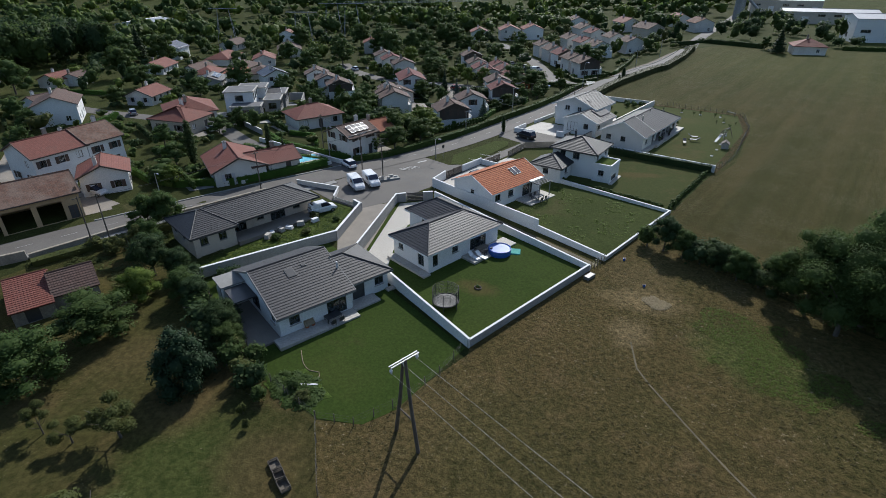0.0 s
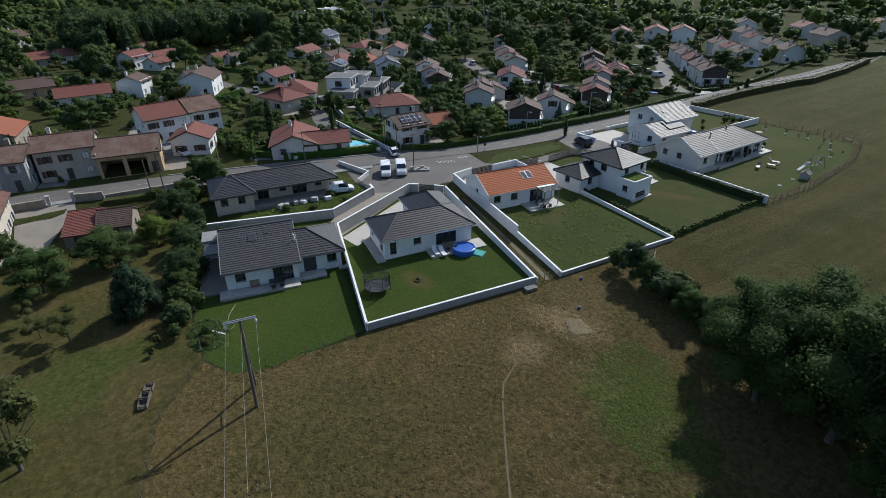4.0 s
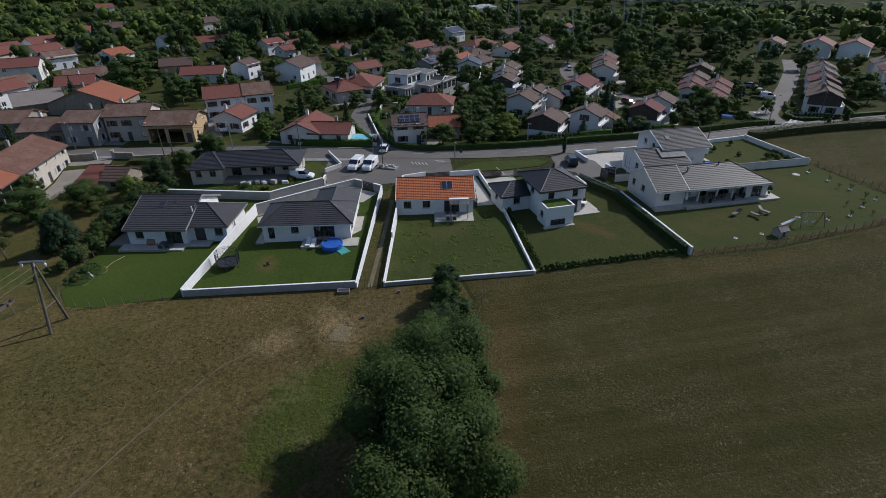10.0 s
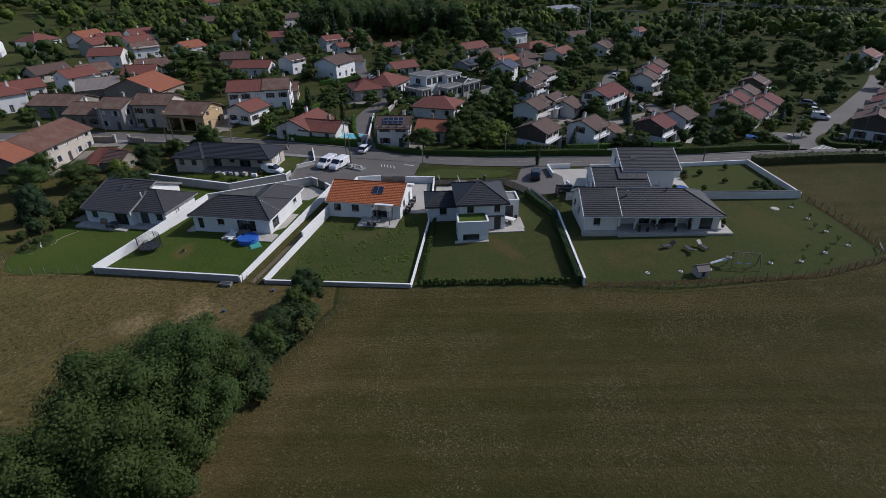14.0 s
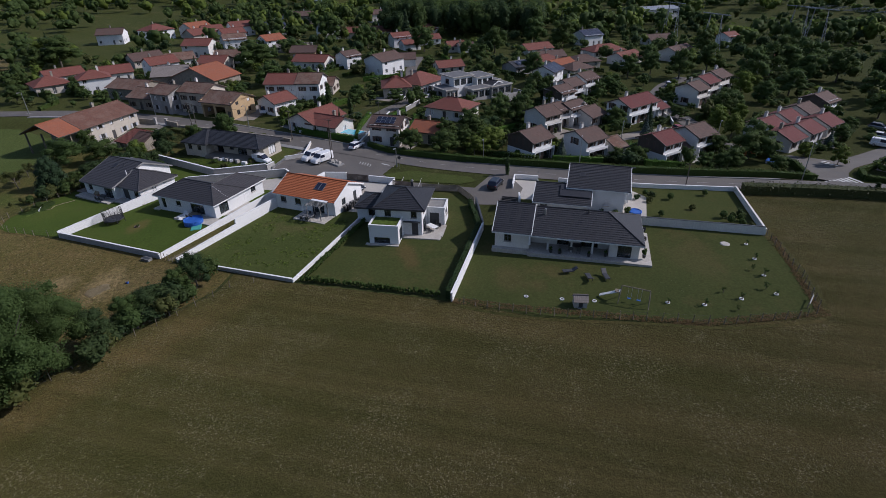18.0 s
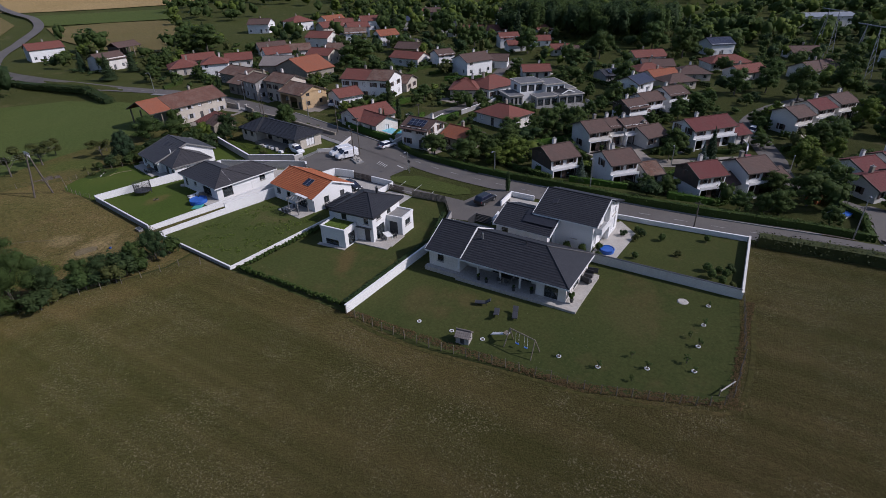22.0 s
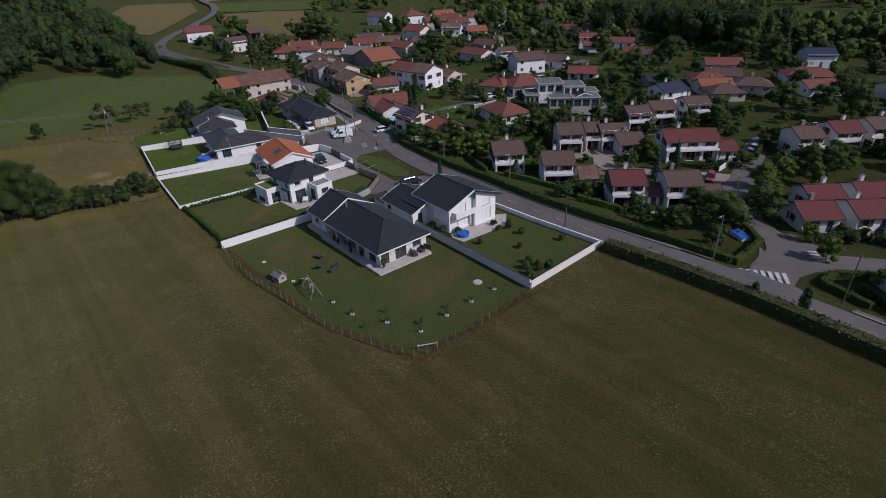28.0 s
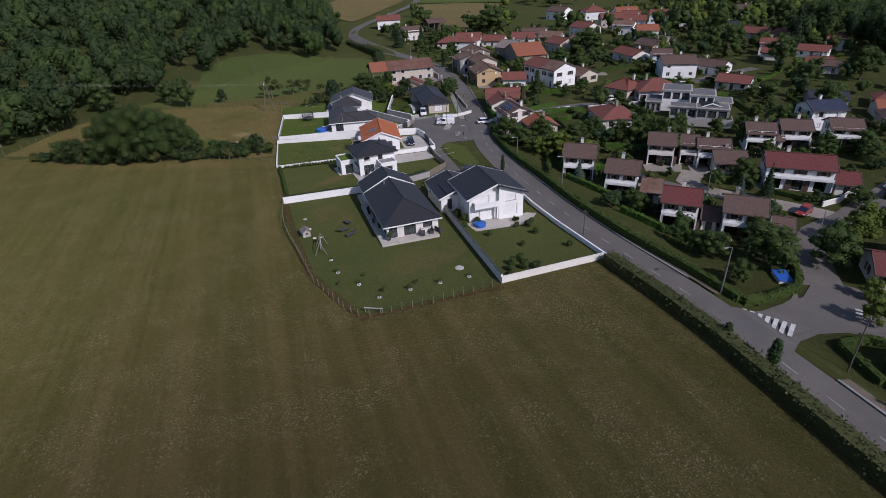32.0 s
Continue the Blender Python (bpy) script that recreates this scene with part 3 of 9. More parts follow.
# ---- roads ----
MAIN = smooth_line([(-95, 420), (-82, 300), (-68.7, 236.8), (-65.3, 203.4), (-66.4, 185.4), (-67.4, 166.1), (-67.7, 153.4), (-66.4, 134.5), (-66.2, 118.7), (-67.2, 99.7), (-69.3, 83.2), (-74.0, 67.0), (-80, 44), (-86.3, 18), (-89.8, -8), (-88.8, -30), (-84.5, -50), (-81, -76), (-78.8, -105), (-80, -138), (-96, -174), (-122, -212), (-152, -255), (-169, -297), (-175, -335), (-186, -385), (-210, -470)])
LANE = smooth_line([(-75, 65.5), (-88, 62), (-104, 60), (-122, 63), (-140, 58), (-165, 50), (-190, 46)])
SIDE = smooth_line([(-68.9, 160.7), (-82, 158.5), (-89, 155), (-96, 147), (-103, 142.5), (-111, 141.2), (-119, 138.8), (-127, 136.6), (-140, 134), (-158, 138.4), (-172, 146)])
SIDE2 = smooth_line([(-81, 160.6), (-86, 164), (-93, 171), (-102, 181), (-112, 191.5), (-120, 199), (-134, 212), (-152, 226)])
YARD = smooth_line([(-92, 26), (-102, 24.5), (-112, 22), (-124, 22), (-140, 28)])
COURT = smooth_line([(-111, 140), (-107.5, 133.5), (-102.5, 126.5), (-98.6, 120.6), (-99.4, 116.2), (-104.4, 112.4)])
DRV = smooth_line([(-97, 121), (-92, 112), (-89, 108)])


def road(name, line, width, mat, label, z):
    return tagged(new(name, mesh_of(name, *ribbon(line, width, z), mat)), label, "road", "", "structure")


road("road", MAIN, 5.5, M["asphalt"], "grey asphalt village road", 0.1)
road("lane", LANE, 4.0, M["asphalt"], "narrow asphalt lane between gardens", 0.05)
road("estate_road", SIDE, 5.0, M["asphalt"], "estate road off the main road", 0.09)
road("estate_road_2", SIDE2, 5.0, M["asphalt"], "estate road between terraced houses", 0.045)
road("yard_track", YARD, 5.0, M["drive"], "pale gravel yard between old houses", 0.05)
road("estate_court", COURT, 4.6, M["drive"], "pale paved court between the estate houses", 0.06)
road("house_drive", DRV, 4.0, M["asphalt"], "short drive to a house", 0.045)
for k, (off, wide, lo, hi) in enumerate(((3.7, 1.4, -40, 60), (-3.15, 0.3, 20, 152), (-3.15, 0.3, 167, 235))):
    seg = [p for p in MAIN if lo < p.y < hi]
    v, f = ribbon(seg, wide, 0.16, off=off)
    g = Geo().add(v, f)
    v2, f2 = ribbon(seg, wide + 0.02, 0.0, off=off)
    n = len(v)
    g.add(v2, [])
    for i in range(0, n - 2, 2):
        g.f += [(i, n + i, n + i + 2, i + 2), (i + 1, i + 3, n + i + 3, n + i + 1)]
    tagged(new("pavement", g.mesh("pavement", M["kerb"])), "raised grey pavement along the road" if wide > 1 else "narrow grey kerb along the road", "pavement", "", "structure")
for lo, hi in ((76, 154), (168, 240)):
    seg = [p for p in MAIN if lo < p.y < hi]
    tagged(new("verge_bank", mesh_of("verge_bank", *ribbon(seg, 1.5, 0.06, off=-4.1), M["soil"])), "bare dark earth bank below the hedge", "verge", "", "structure")
sheet("junction", [(-69.0, 156.0), (-72.8, 157.2), (-77.2, 156.6), (-83.1, 156.4), (-86.6, 154.6), (-90.8, 154.2), (-93.0, 157.0), (-90.0, 163.5), (-86.6, 166.2), (-82.3, 164.2), (-78.0, 162.8), (-74.6, 163.2), (-69.6, 166.0)], 0.105, M["asphalt"], "wide asphalt mouth of the estate road", "road", step=2)
sheet("parking_court", [(-60.5, 51.7), (-66.6, 51.4), (-73.9, 52.5), (-72.4, 66.0), (-69.8, 77.0), (-61.4, 76.0), (-58.4, 79.5), (-57.4, 95.3), (-64.3, 96.9), (-65.3, 104.7), (-58.7, 103.9), (-50.9, 103.1), (-49.9, 96.8), (-55.3, 93.0), (-55.4, 84.5), (-56.7, 79.9), (-57.1, 66.0), (-57.8, 58.0)], 0.04, M["asphalt"], "asphalt turning court with parking bays", "road")
sheet("lane_to_gardens", [(-61.4, 51.7), (-57.4, 57.3), (-48.3, 41.1), (-47.4, 39.6), (-49.3, 37.7), (-55.4, 43.0)], 0.035, M["drive"], "pale lane between garden walls", "lane")
sheet("drive_2", [(-56.5, 57.2), (-53.3, 60.9), (-49.8, 58.2), (-50.0, 52.0), (-46.2, 45.0), (-44.0, 41.8), (-47.8, 41.1)], 0.045, M["slab"], "pale concrete drive beside the house", "drive")
sheet("drive_3", [(-57.0, 67.0), (-56.7, 79.4), (-43.2, 79.2), (-43.3, 76.2), (-50.5, 76.2), (-51.4, 66.6)], 0.045, M["slab"], "pale gravel drive behind the garden wall", "drive")
sheet("drive_4", [(-55.2, 80.5), (-54.7, 86.0), (-42.7, 86.3), (-42.6, 80.5)], 0.045, M["slab"], "paved forecourt of a house", "drive")
sheet("drive_6", [(-62.8, 101.6), (-62.5, 111.8), (-53.9, 111.9), (-53.6, 104.0), (-50.9, 103.3), (-58.7, 103.9)], 0.045, M["slab"], "pale paved forecourt by the road", "drive")
sheet("terrace_6", [(-61.7, 121.7), (-58.1, 125.0), (-49.1, 124.4), (-48.6, 120.9), (-60.2, 120.8)], 0.06, M["slab"], "pale paved terrace beside the house", "terrace")

# ---- lawns ----
sheet("farmyard", [(-85.6, 0.2), (-86.6, 8.2), (-80.5, 8.4), (-77.0, 6.6), (-72.0, 5.0), (-65.5, 3.4), (-66.0, 0.2)], 0.035, M["drive"], "pale gravel farmyard", "yard")
sheet("lawn_1", [(-30.2, 19.1), (-37.4, 19.1), (-49.8, 22.2), (-60.2, 24.8), (-55.5, 41.2), (-47.8, 39.7), (-25.8, 34.5), (-25.5, 24.0), (-26.6, 21.0)], 0.03, M["lawn"], "smooth green lawn", "lawn")
sheet("lawn_2", [(-25.5, 35.0), (-48.8, 41.2), (-57.0, 57.0), (-53.0, 61.5), (-37.4, 58.5), (-22.8, 55.7)], 0.03, M["lawn"], "smooth green walled lawn", "lawn")
sheet("grass_alley", [(-22.7, 56.1), (-37.4, 58.9), (-53.0, 61.9), (-56.7, 65.6), (-50.5, 64.4), (-42.6, 63.0), (-33.5, 61.3), (-22.3, 59.0)], 0.025, M["orchard"], "narrow grass alley between two walls", "grass")
sheet("lawn_3", [(-22.1, 59.5), (-33.5, 61.7), (-50.5, 64.8), (-56.6, 66.1), (-56.7, 79.6), (-40.4, 79.9), (-20.7, 78.3)], 0.03, M["lawn_rough"], "rough weedy lawn", "lawn")
sheet("lawn_4", [(-20.4, 78.6), (-40.4, 80.2), (-55.5, 80.4), (-54.1, 93.1), (-49.4, 96.6), (-40.7, 99.7), (-20.4, 99.6)], 0.03, M["lawn_dull"], "green lawn with worn path", "lawn")
sheet("lawn_5", [(-20.3, 99.9), (-40.7, 100.1), (-47.6, 102.1), (-46.4, 140.2), (-34.7, 141.4), (-27.3, 141.1), (-25.7, 140.1), (-22.0, 130.5), (-21.1, 122.3), (-19.7, 112.1)], 0.03, M["lawn_dull"], "wide green lawn with young trees", "lawn")
sheet("lawn_6", [(-47.7, 101.1), (-46.7, 140.1), (-63.0, 139.5), (-63.9, 112.8), (-62.3, 101.8)], 0.025, M["lawn_dull"], "rough green lawn behind a wall", "lawn")
sheet("garden_0", [(-60.7, 25.3), (-55.1, 42.6), (-59.3, 51.2), (-66.6, 51.6), (-75.0, 50.5), (-79, 44), (-82, 26)], 0.03, M["lawn_rough"], "weedy garden round the new bungalow", "garden")
sheet("weed_strip", [(-60.5, 25.6), (-55.5, 42.6), (-59.6, 50.9), (-62.4, 50.6), (-60.6, 43.0), (-63.9, 27.0)], 0.06, M["lush"], "strip of lush weeds along the retaining wall", "weeds")
sheet("grass_island", [(-61.4, 76.5), (-64.3, 81.0), (-62.7, 93.4), (-60.7, 94.9), (-58.8, 92.5), (-58.6, 85.5), (-59.5, 77.5)], 0.1, M["lawn_rough"], "grass island by the parking bays", "grass")
sheet("verge", [(-57.4, 95.8), (-63.5, 97.7), (-64.8, 103.7), (-63.1, 101.3), (-58.9, 98.9)], 0.03, M["lawn_rough"], "narrow grass verge", "grass")
sheet("garden_patch", [(-37.9, 18.7), (-33.3, 18.3), (-31.2, 21.6), (-36.3, 22.6)], 0.05, M["lush"], "overgrown vegetable bed", "garden bed")
tagged(new("footpath", mesh_of("footpath", *ribbon(smooth_line([(6, 31), (-1, 35), (-7, 39), (-11, 42), (-13.0, 45.4)], 2), 0.16, 0.035), M["path"])), "narrow trodden path across the pasture", "path", "", "structure")
tagged(new("alley_track", mesh_of("alley_track", *ribbon(smooth_line([(-22.4, 57.5), (-34.1, 60.0), (-49.5, 63.1)], 3), 0.6, 0.04), M["path"])), "worn wheel track in the grass alley", "track", "", "structure")

# ---- road marks ----
marks = Geo()
run = 0.0
for a, b in zip(MAIN, MAIN[1:]):
    L = (b - a).length
    while run < L:
        q = a + (b - a) * (run / L)
        if -60 < q.y < 235 and not 156 < q.y < 166:
            marks.add(*ribbon([q, q + (b - a).normalized() * 2.0], 0.12, 0.125))
        run += 5.4
    run -= L
tagged(new("centre_line", marks.mesh("centre_line", M["worn_paint"])), "broken white centre line", "road marking", "", "structure")
zeb = thing("zebra_crossing", pose(-72.7, 159.8, 0.14, 0, 0, 122), "white striped pedestrian crossing on asphalt", "road marking", "", "structure")
for k in range(7):
    child("stripe", box_mesh("stripe", 0.5, 2.8, 0.004, M["paint"]), zeb, pose(-2.7 + k * 0.9, 0, 0))
for bx, by, rz in ((-85.6, 162.6, 38),):
    zz = thing("road_stripes", pose(bx, by, 0.12, 0, 0, rz), "short white stripes on the side road", "road marking", "", "structure")
    for k in range(5):
        child("stripe", box_mesh("stripe", 0.45, 1.3, 0.004, M["paint"]), zz, pose(-2 + k * 0.9, 0, 0))
bay = thing("parking_bays", pose(-57.9, 87.0, 0.05, 0, 0, 90), "white painted parking bays", "road marking", "", "structure")
for k in range(4):
    child("bay_line", box_mesh("bay_line", 0.1, 4.0, 0.004, M["paint"]), bay, pose(-6 + k * 3.6, 0.4, 0, 0, 0, 8))
child("bay_line", box_mesh("bay_edge", 11, 0.1, 0.004, M["paint"]), bay, pose(-0.6, -1.6, 0))
hatch = thing("hatched_marking", pose(-66.4, 70.5, 0.115, 0, 0, 70), "white hatched marking at the junction", "road marking", "", "structure")
for k in range(5):
    child("stripe", box_mesh("hatch", 0.16, 1.5, 0.004, M["paint"]), hatch, pose(-1.6 + k * 0.7, 0, 0, 0, 0, 30))
child("edge_stripe", box_mesh("stop", 3.2, 0.3, 0.004, M["paint"]), hatch, pose(4.2, 2.0, 0))


# ---- garden walls: straight lengths with coping ----
def garden_wall(pts, h, mat, label, thick=0.2, cap=None, h_end=None, cap_over=0.03):
    """pts: plan line; the top falls evenly from h to h_end."""
    base = thing("garden_wall", pose(pts[0][0], pts[0][1], 0), label, "wall")
    h_end = h if h_end is None else h_end
    p = [Vector(q) for q in pts]
    total = sum((p[i + 1] - p[i]).length for i in range(len(p) - 1))
    run = 0.0
    for i in range(len(p) - 1):
        d = p[i + 1] - p[i]
        L = d.length
        ha, hb = h + (h_end - h) * run / total, h + (h_end - h) * (run + L) / total
        run += L
        m = pose(p[i].x - p[0].x, p[i].y - p[0].y, 0, 0, 0, math.degrees(math.atan2(d.y, d.x)))
        t = thick / 2
        o = height(*p[0])
        da, db = height(*p[i]) - o, height(*p[i + 1]) - o
        ha, hb = ha + da, hb + db
        da, db = da - 0.4, db - 0.4
        g = Geo().add([(-t, -t, da), (L - t, -t, db), (L - t, t, db), (-t, t, da), (-t, -t, ha), (L - t, -t, hb), (L - t, t, hb), (-t, t, ha)],
                      [(3, 2, 1, 0), (4, 5, 6, 7), (0, 1, 5, 4), (1, 2, 6, 5), (2, 3, 7, 6), (3, 0, 4, 7)])
        child("wall_panel", g.mesh("wall_panel", mat), base, m)
        if cap is not None:
            t += cap_over
            g = Geo().add([(-t, -t, ha), (L - t, -t, hb), (L - t, t, hb), (-t, t, ha), (-t, -t, ha + 0.05), (L - t, -t, hb + 0.05), (L - t, t, hb + 0.05), (-t, t, ha + 0.05)],
                          [(3, 2, 1, 0), (4, 5, 6, 7), (0, 1, 5, 4), (1, 2, 6, 5), (2, 3, 7, 6), (3, 0, 4, 7)])
            child("coping", g.mesh("coping", cap), base, m)
    return base


WH = "white rendered garden wall with pale coping"
garden_wall([(-25.6, 34.8), (-22.7, 55.9)], 0.95, M["block"], "low grey block wall with white coping above the pasture", 0.19, M["white"])
garden_wall([(-25.6, 34.8), (-49.0, 41.0)], 1.15, M["white"], WH, 0.19, M["white"], 1.9)
garden_wall([(-49.0, 41.0), (-57.3, 57.3)], 1.9, M["block"], "tall grey rendered wall along the lane", 0.19, M["white"], 1.6)
garden_wall([(-22.7, 55.9), (-37.4, 58.7), (-53.0, 61.7)], 0.75, M["white"], WH, 0.19, M["white"], 1.5)
garden_wall([(-57.3, 57.3), (-56.2, 58.6)], 1.5, M["grey_wall"], "short grey gate wall", 0.3, M["white"])
garden_wall([(-54.2, 60.5), (-53.0, 61.6)], 1.5, M["grey_wall"], "short grey gate wall", 0.3, M["white"])
garden_wall([(-22.2, 59.3), (-33.5, 61.5)], 0.75, M["white"], WH, 0.19, M["white"], 1.0)
garden_wall([(-33.5, 61.5), (-42.6, 63.2), (-50.5, 64.6), (-56.9, 65.9)], 1.9, M["white"], "tall white rendered garden wall", 0.19, M["white"], 1.6)
garden_wall([(-22.2, 59.3), (-20.6, 78.3)], 0.55, M["block"], "low grey block wall with white coping above the meadow", 0.19, M["white"])
garden_wall([(-20.6, 78.3), (-40.4, 79.9), (-56.9, 80.0)], 0.45, M["white"], WH, 0.18, M["white"], 1.0)
garden_wall([(-56.9, 80.0), (-57.3, 74.6)], 1.2, M["white"], WH, 0.22, M["white"])
garden_wall([(-57.5, 70.0), (-56.9, 65.8)], 1.5, M["white"], WH, 0.22, M["white"])
garden_wall([(-20.4, 99.8), (-40.7, 99.9)], 1.25, M["white"], "long white garden wall beside the hedge", 0.22, M["white"])
garden_wall([(-40.7, 99.9), (-50.2, 96.9)], 1.3, M["grey_wall"], "grey rendered garden wall", 0.22, M["darkmetal"])
garden_wall([(-47.5, 102.6), (-46.8, 121.4), (-46.3, 140.4)], 1.35, M["cream"], "pale wall with dark coping between two gardens", 0.22, M["darkmetal"])
garden_wall([(-46.3, 140.4), (-63.4, 139.8)], 1.0, M["cream"], "weathered off-white rendered wall beside the meadow", 0.22, M["cream"])
garden_wall([(-63.4, 139.8), (-62.6, 126.6), (-62.5, 118.7), (-63.0, 109.8)], 0.75, M["white"], "low white wall along the road", 0.22, M["white"])
garden_wall([(-63.2, 101.8), (-58.2, 102.1)], 0.9, M["white"], "low white wall by the forecourt", 0.22, M["white"])
garden_wall([(-63.2, 101.8), (-63.1, 106.3)], 0.9, M["white"], "low white wall by the road", 0.22, M["white"])
garden_wall([(-53.8, 103.8), (-50.8, 104.3)], 1.1, M["white"], "short white wall by the drive", 0.22, M["white"])
garden_wall([(-61.3, 24.1), (-55.0, 42.6), (-59.7, 51.6)], 1.5, M["block"], "long grey retaining wall with white coping", 0.3, M["white"])
garden_wall([(-59.7, 51.6), (-61.9, 52.0)], 1.3, M["block"], "short grey wall at the bungalow entrance", 0.3, M["white"])
garden_wall([(-66.6, 51.9), (-69.1, 55.0), (-77.5, 52.5)], 0.8, M["cream"], "low pale wall round a front garden", 0.19, M["white"])
garden_wall([(-82.5, 13), (-81.5, 27), (-80, 36), (-78.3, 47)], 0.7, M["stone"], "low old stone wall along the road", 0.4, M["stone"])
garden_wall([(-84.3, -0.2), (-83.9, 4.6)], 1.3, M["stone"], "old stone yard wall", 0.4, M["stone"])
garden_wall([(-83.8, 8.6), (-82.5, 12.8)], 1.3, M["stone"], "old stone yard wall", 0.4, M["stone"])
for gx, gy in ((-83.9, 4.9), (-83.8, 8.3)):
    gp2 = thing("gate_pillar", pose(gx, gy, 0), "square pale stone gate pillar beside the street", "pillar", "gate pillars")
    child("shaft", box_mesh("pillar_shaft", 0.5, 0.5, 1.7, M["block"]), gp2)
    child("capstone", box_mesh("pillar_cap", 0.66, 0.66, 0.14, M["slab"]), gp2, pose(0, 0, 1.7))
garden_wall([(-78.5, 64.2), (-104, 62.6)], 0.9, M["cream"], "pale wall beside the lane", 0.2, M["white"])
garden_wall([(-84.5, 46), (-80.3, 63)], 0.6, M["cream"], "low pale wall below the hedge", 0.2, M["white"])
garden_wall([(-108, 66), (-124, 68.5)], 1.2, M["grey_wall"], "grey garden wall along the lane", 0.2, M["white"])
garden_wall([(-112.5, 135.6), (-117.2, 135.4), (-121.4, 133.8)], 1.0, M["cream"], "curved pale wall beside the estate road", 0.2, M["white"])


# ---- fences and gates ----
POST = {}


def post_fence(pts, gap, h, label, mat, rails=3, every=1):
    base = thing("post_fence", pose(pts[0][0], pts[0][1], 0), label, "fence")
    o = Vector((pts[0][0], pts[0][1], height(*pts[0])))
    line, spots = [Vector(q) for q in pts], []
    for a, b in zip(line, line[1:]):
        n = max(1, round((b - a).length / gap))
        spots += [a + (b - a) * k / n for k in range(n)]
    spots.append(line[-1])
    key = (round(h, 2), mat.name)
    if key not in POST:
        POST[key] = Geo().tube([(0, 0, -0.2), (0.01, 0.0, h * 0.6), (0, 0.01, h)], [0.05, 0.045, 0.035], 6).mesh("post", mat)
    tops = []
    for s in spots:
        z = height(s.x, s.y) - o.z
        child("post", POST[key], base, pose(s.x - o.x, s.y - o.y, z, random.uniform(-4, 4), random.uniform(-4, 4), random.uniform(0, 90)))
        tops.append(Vector((s.x - o.x, s.y - o.y, z)))
    for k in range(rails):
        g = Geo().tube([t + Vector((0, 0, h * (0.35 + 0.28 * k))) for t in tops], 0.005, 4)
        child("wire", g.mesh("wire", M["darkmetal"]), base)
    return base


post_fence([(-20.2, 99.9), (-19.6, 105.7), (-19.7, 112.1), (-21.0, 122.3), (-21.9, 130.5), (-24.7, 138.6), (-26.1, 140.9), (-27.5, 141.5), (-34.4, 141.8), (-46.1, 140.7)], 1.5, 1.2, "wooden post and wire fence round a lawn", M["wood"])
tagged(new("fence_bank", mesh_of("fence_bank", *ribbon(smooth_line([(-19.5, 101.0), (-18.9, 105.7), (-19.0, 112.1), (-20.3, 122.3), (-21.2, 130.7), (-24.0, 139.0), (-26.0, 142.0), (-34.4, 142.6), (-46.1, 141.7)], 1.5), 0.5, 0.05), M["orchard"])), "strip of long dry grass along the fence", "grass", "", "structure")
post_fence([(-26.0, 34.9), (-25.3, 29.9), (-25.8, 24.0), (-27.1, 20.5), (-30.2, 18.9), (-37.4, 19.3), (-49.8, 22.2), (-60.2, 24.5)], 2.2, 1.1, "old wooden post and wire fence", M["wood"])
post_fence([(-30.2, 18.9), (-24.1, 14.2), (-16.0, 12.0), (-2, 8.2), (12, 5.5)], 2.6, 1.1, "leaning wooden post and wire fence", M["wood"])
post_fence([(-22.6, 56.2), (-22.2, 59.0)], 0.7, 1.2, "short wooden fence across the alley", M["wood"])
post_fence([(9, 61.2), (2, 63), (-4, 65), (-10.7, 68.2), (-17.6, 70.8), (-19.5, 73.1)], 2.4, 1.1, "post and wire fence along the hedgerow", M["wood"])
post_fence([(12, 5.5), (24, 4), (34, 19), (42, 41)], 3, 1.1, "post and wire fence below the wood", M["wood"])


def panel_fence(pts, h, mat, label, width=1.8, slats=8, category="fence"):
    base = thing("panel_fence", pose(pts[0][0], pts[0][1], 0), label, category)
    p = [Vector(q) for q in pts]
    o = p[0]
    for a, b in zip(p, p[1:]):
        d = b - a
        n = max(1, round(d.length / width))
        w = d.length / n
        ang = math.degrees(math.atan2(d.y, d.x))
        for k in range(n):
            q = a + d * (k / n) - o
            dz = height(q.x + o.x, q.y + o.y) - height(o.x, o.y)
            child("post", box_mesh("fence_post", 0.08, 0.08, h + 0.05, mat), base, pose(q.x, q.y, dz, 0, 0, ang))
            for s in range(slats):
                child("slat", box_mesh("slat", w - 0.1, 0.03, h / slats * 0.82, mat), base, pose(q.x, q.y, dz, 0, 0, ang) @ pose(w / 2, 0, s * h / slats + 0.04))
    return base


panel_fence([(-56.2, 58.6), (-54.2, 60.5)], 1.5, M["darkmetal"], "dark slatted metal gate between white walls", 1.35, 6, "gate")
panel_fence([(-57.5, 70.0), (-57.3, 74.6)], 1.3, M["timber"], "brown slatted sliding gate", 2.3, 6, "gate")
panel_fence([(-55.5, 80.2), (-55.2, 84.0)], 1.3, M["timber"], "brown slatted gate beside the drive", 1.7, 6, "gate")
panel_fence([(-54.7, 86.1), (-55.1, 92.8), (-50.3, 96.6)], 1.3, M["wood"], "grey panel fence round a garden corner", 1.9, 6)
panel_fence([(-60.6, 52.1), (-66.4, 51.9)], 0.6, M["metal"], "grey metal gate of the bungalow", 2.7, 4, "gate")
panel_fence([(-48.1, 101.3), (-50.7, 101.3), (-50.6, 104.1)], 1.6, M["darkmetal"], "dark panel screen beside the drive", 1.5, 6)


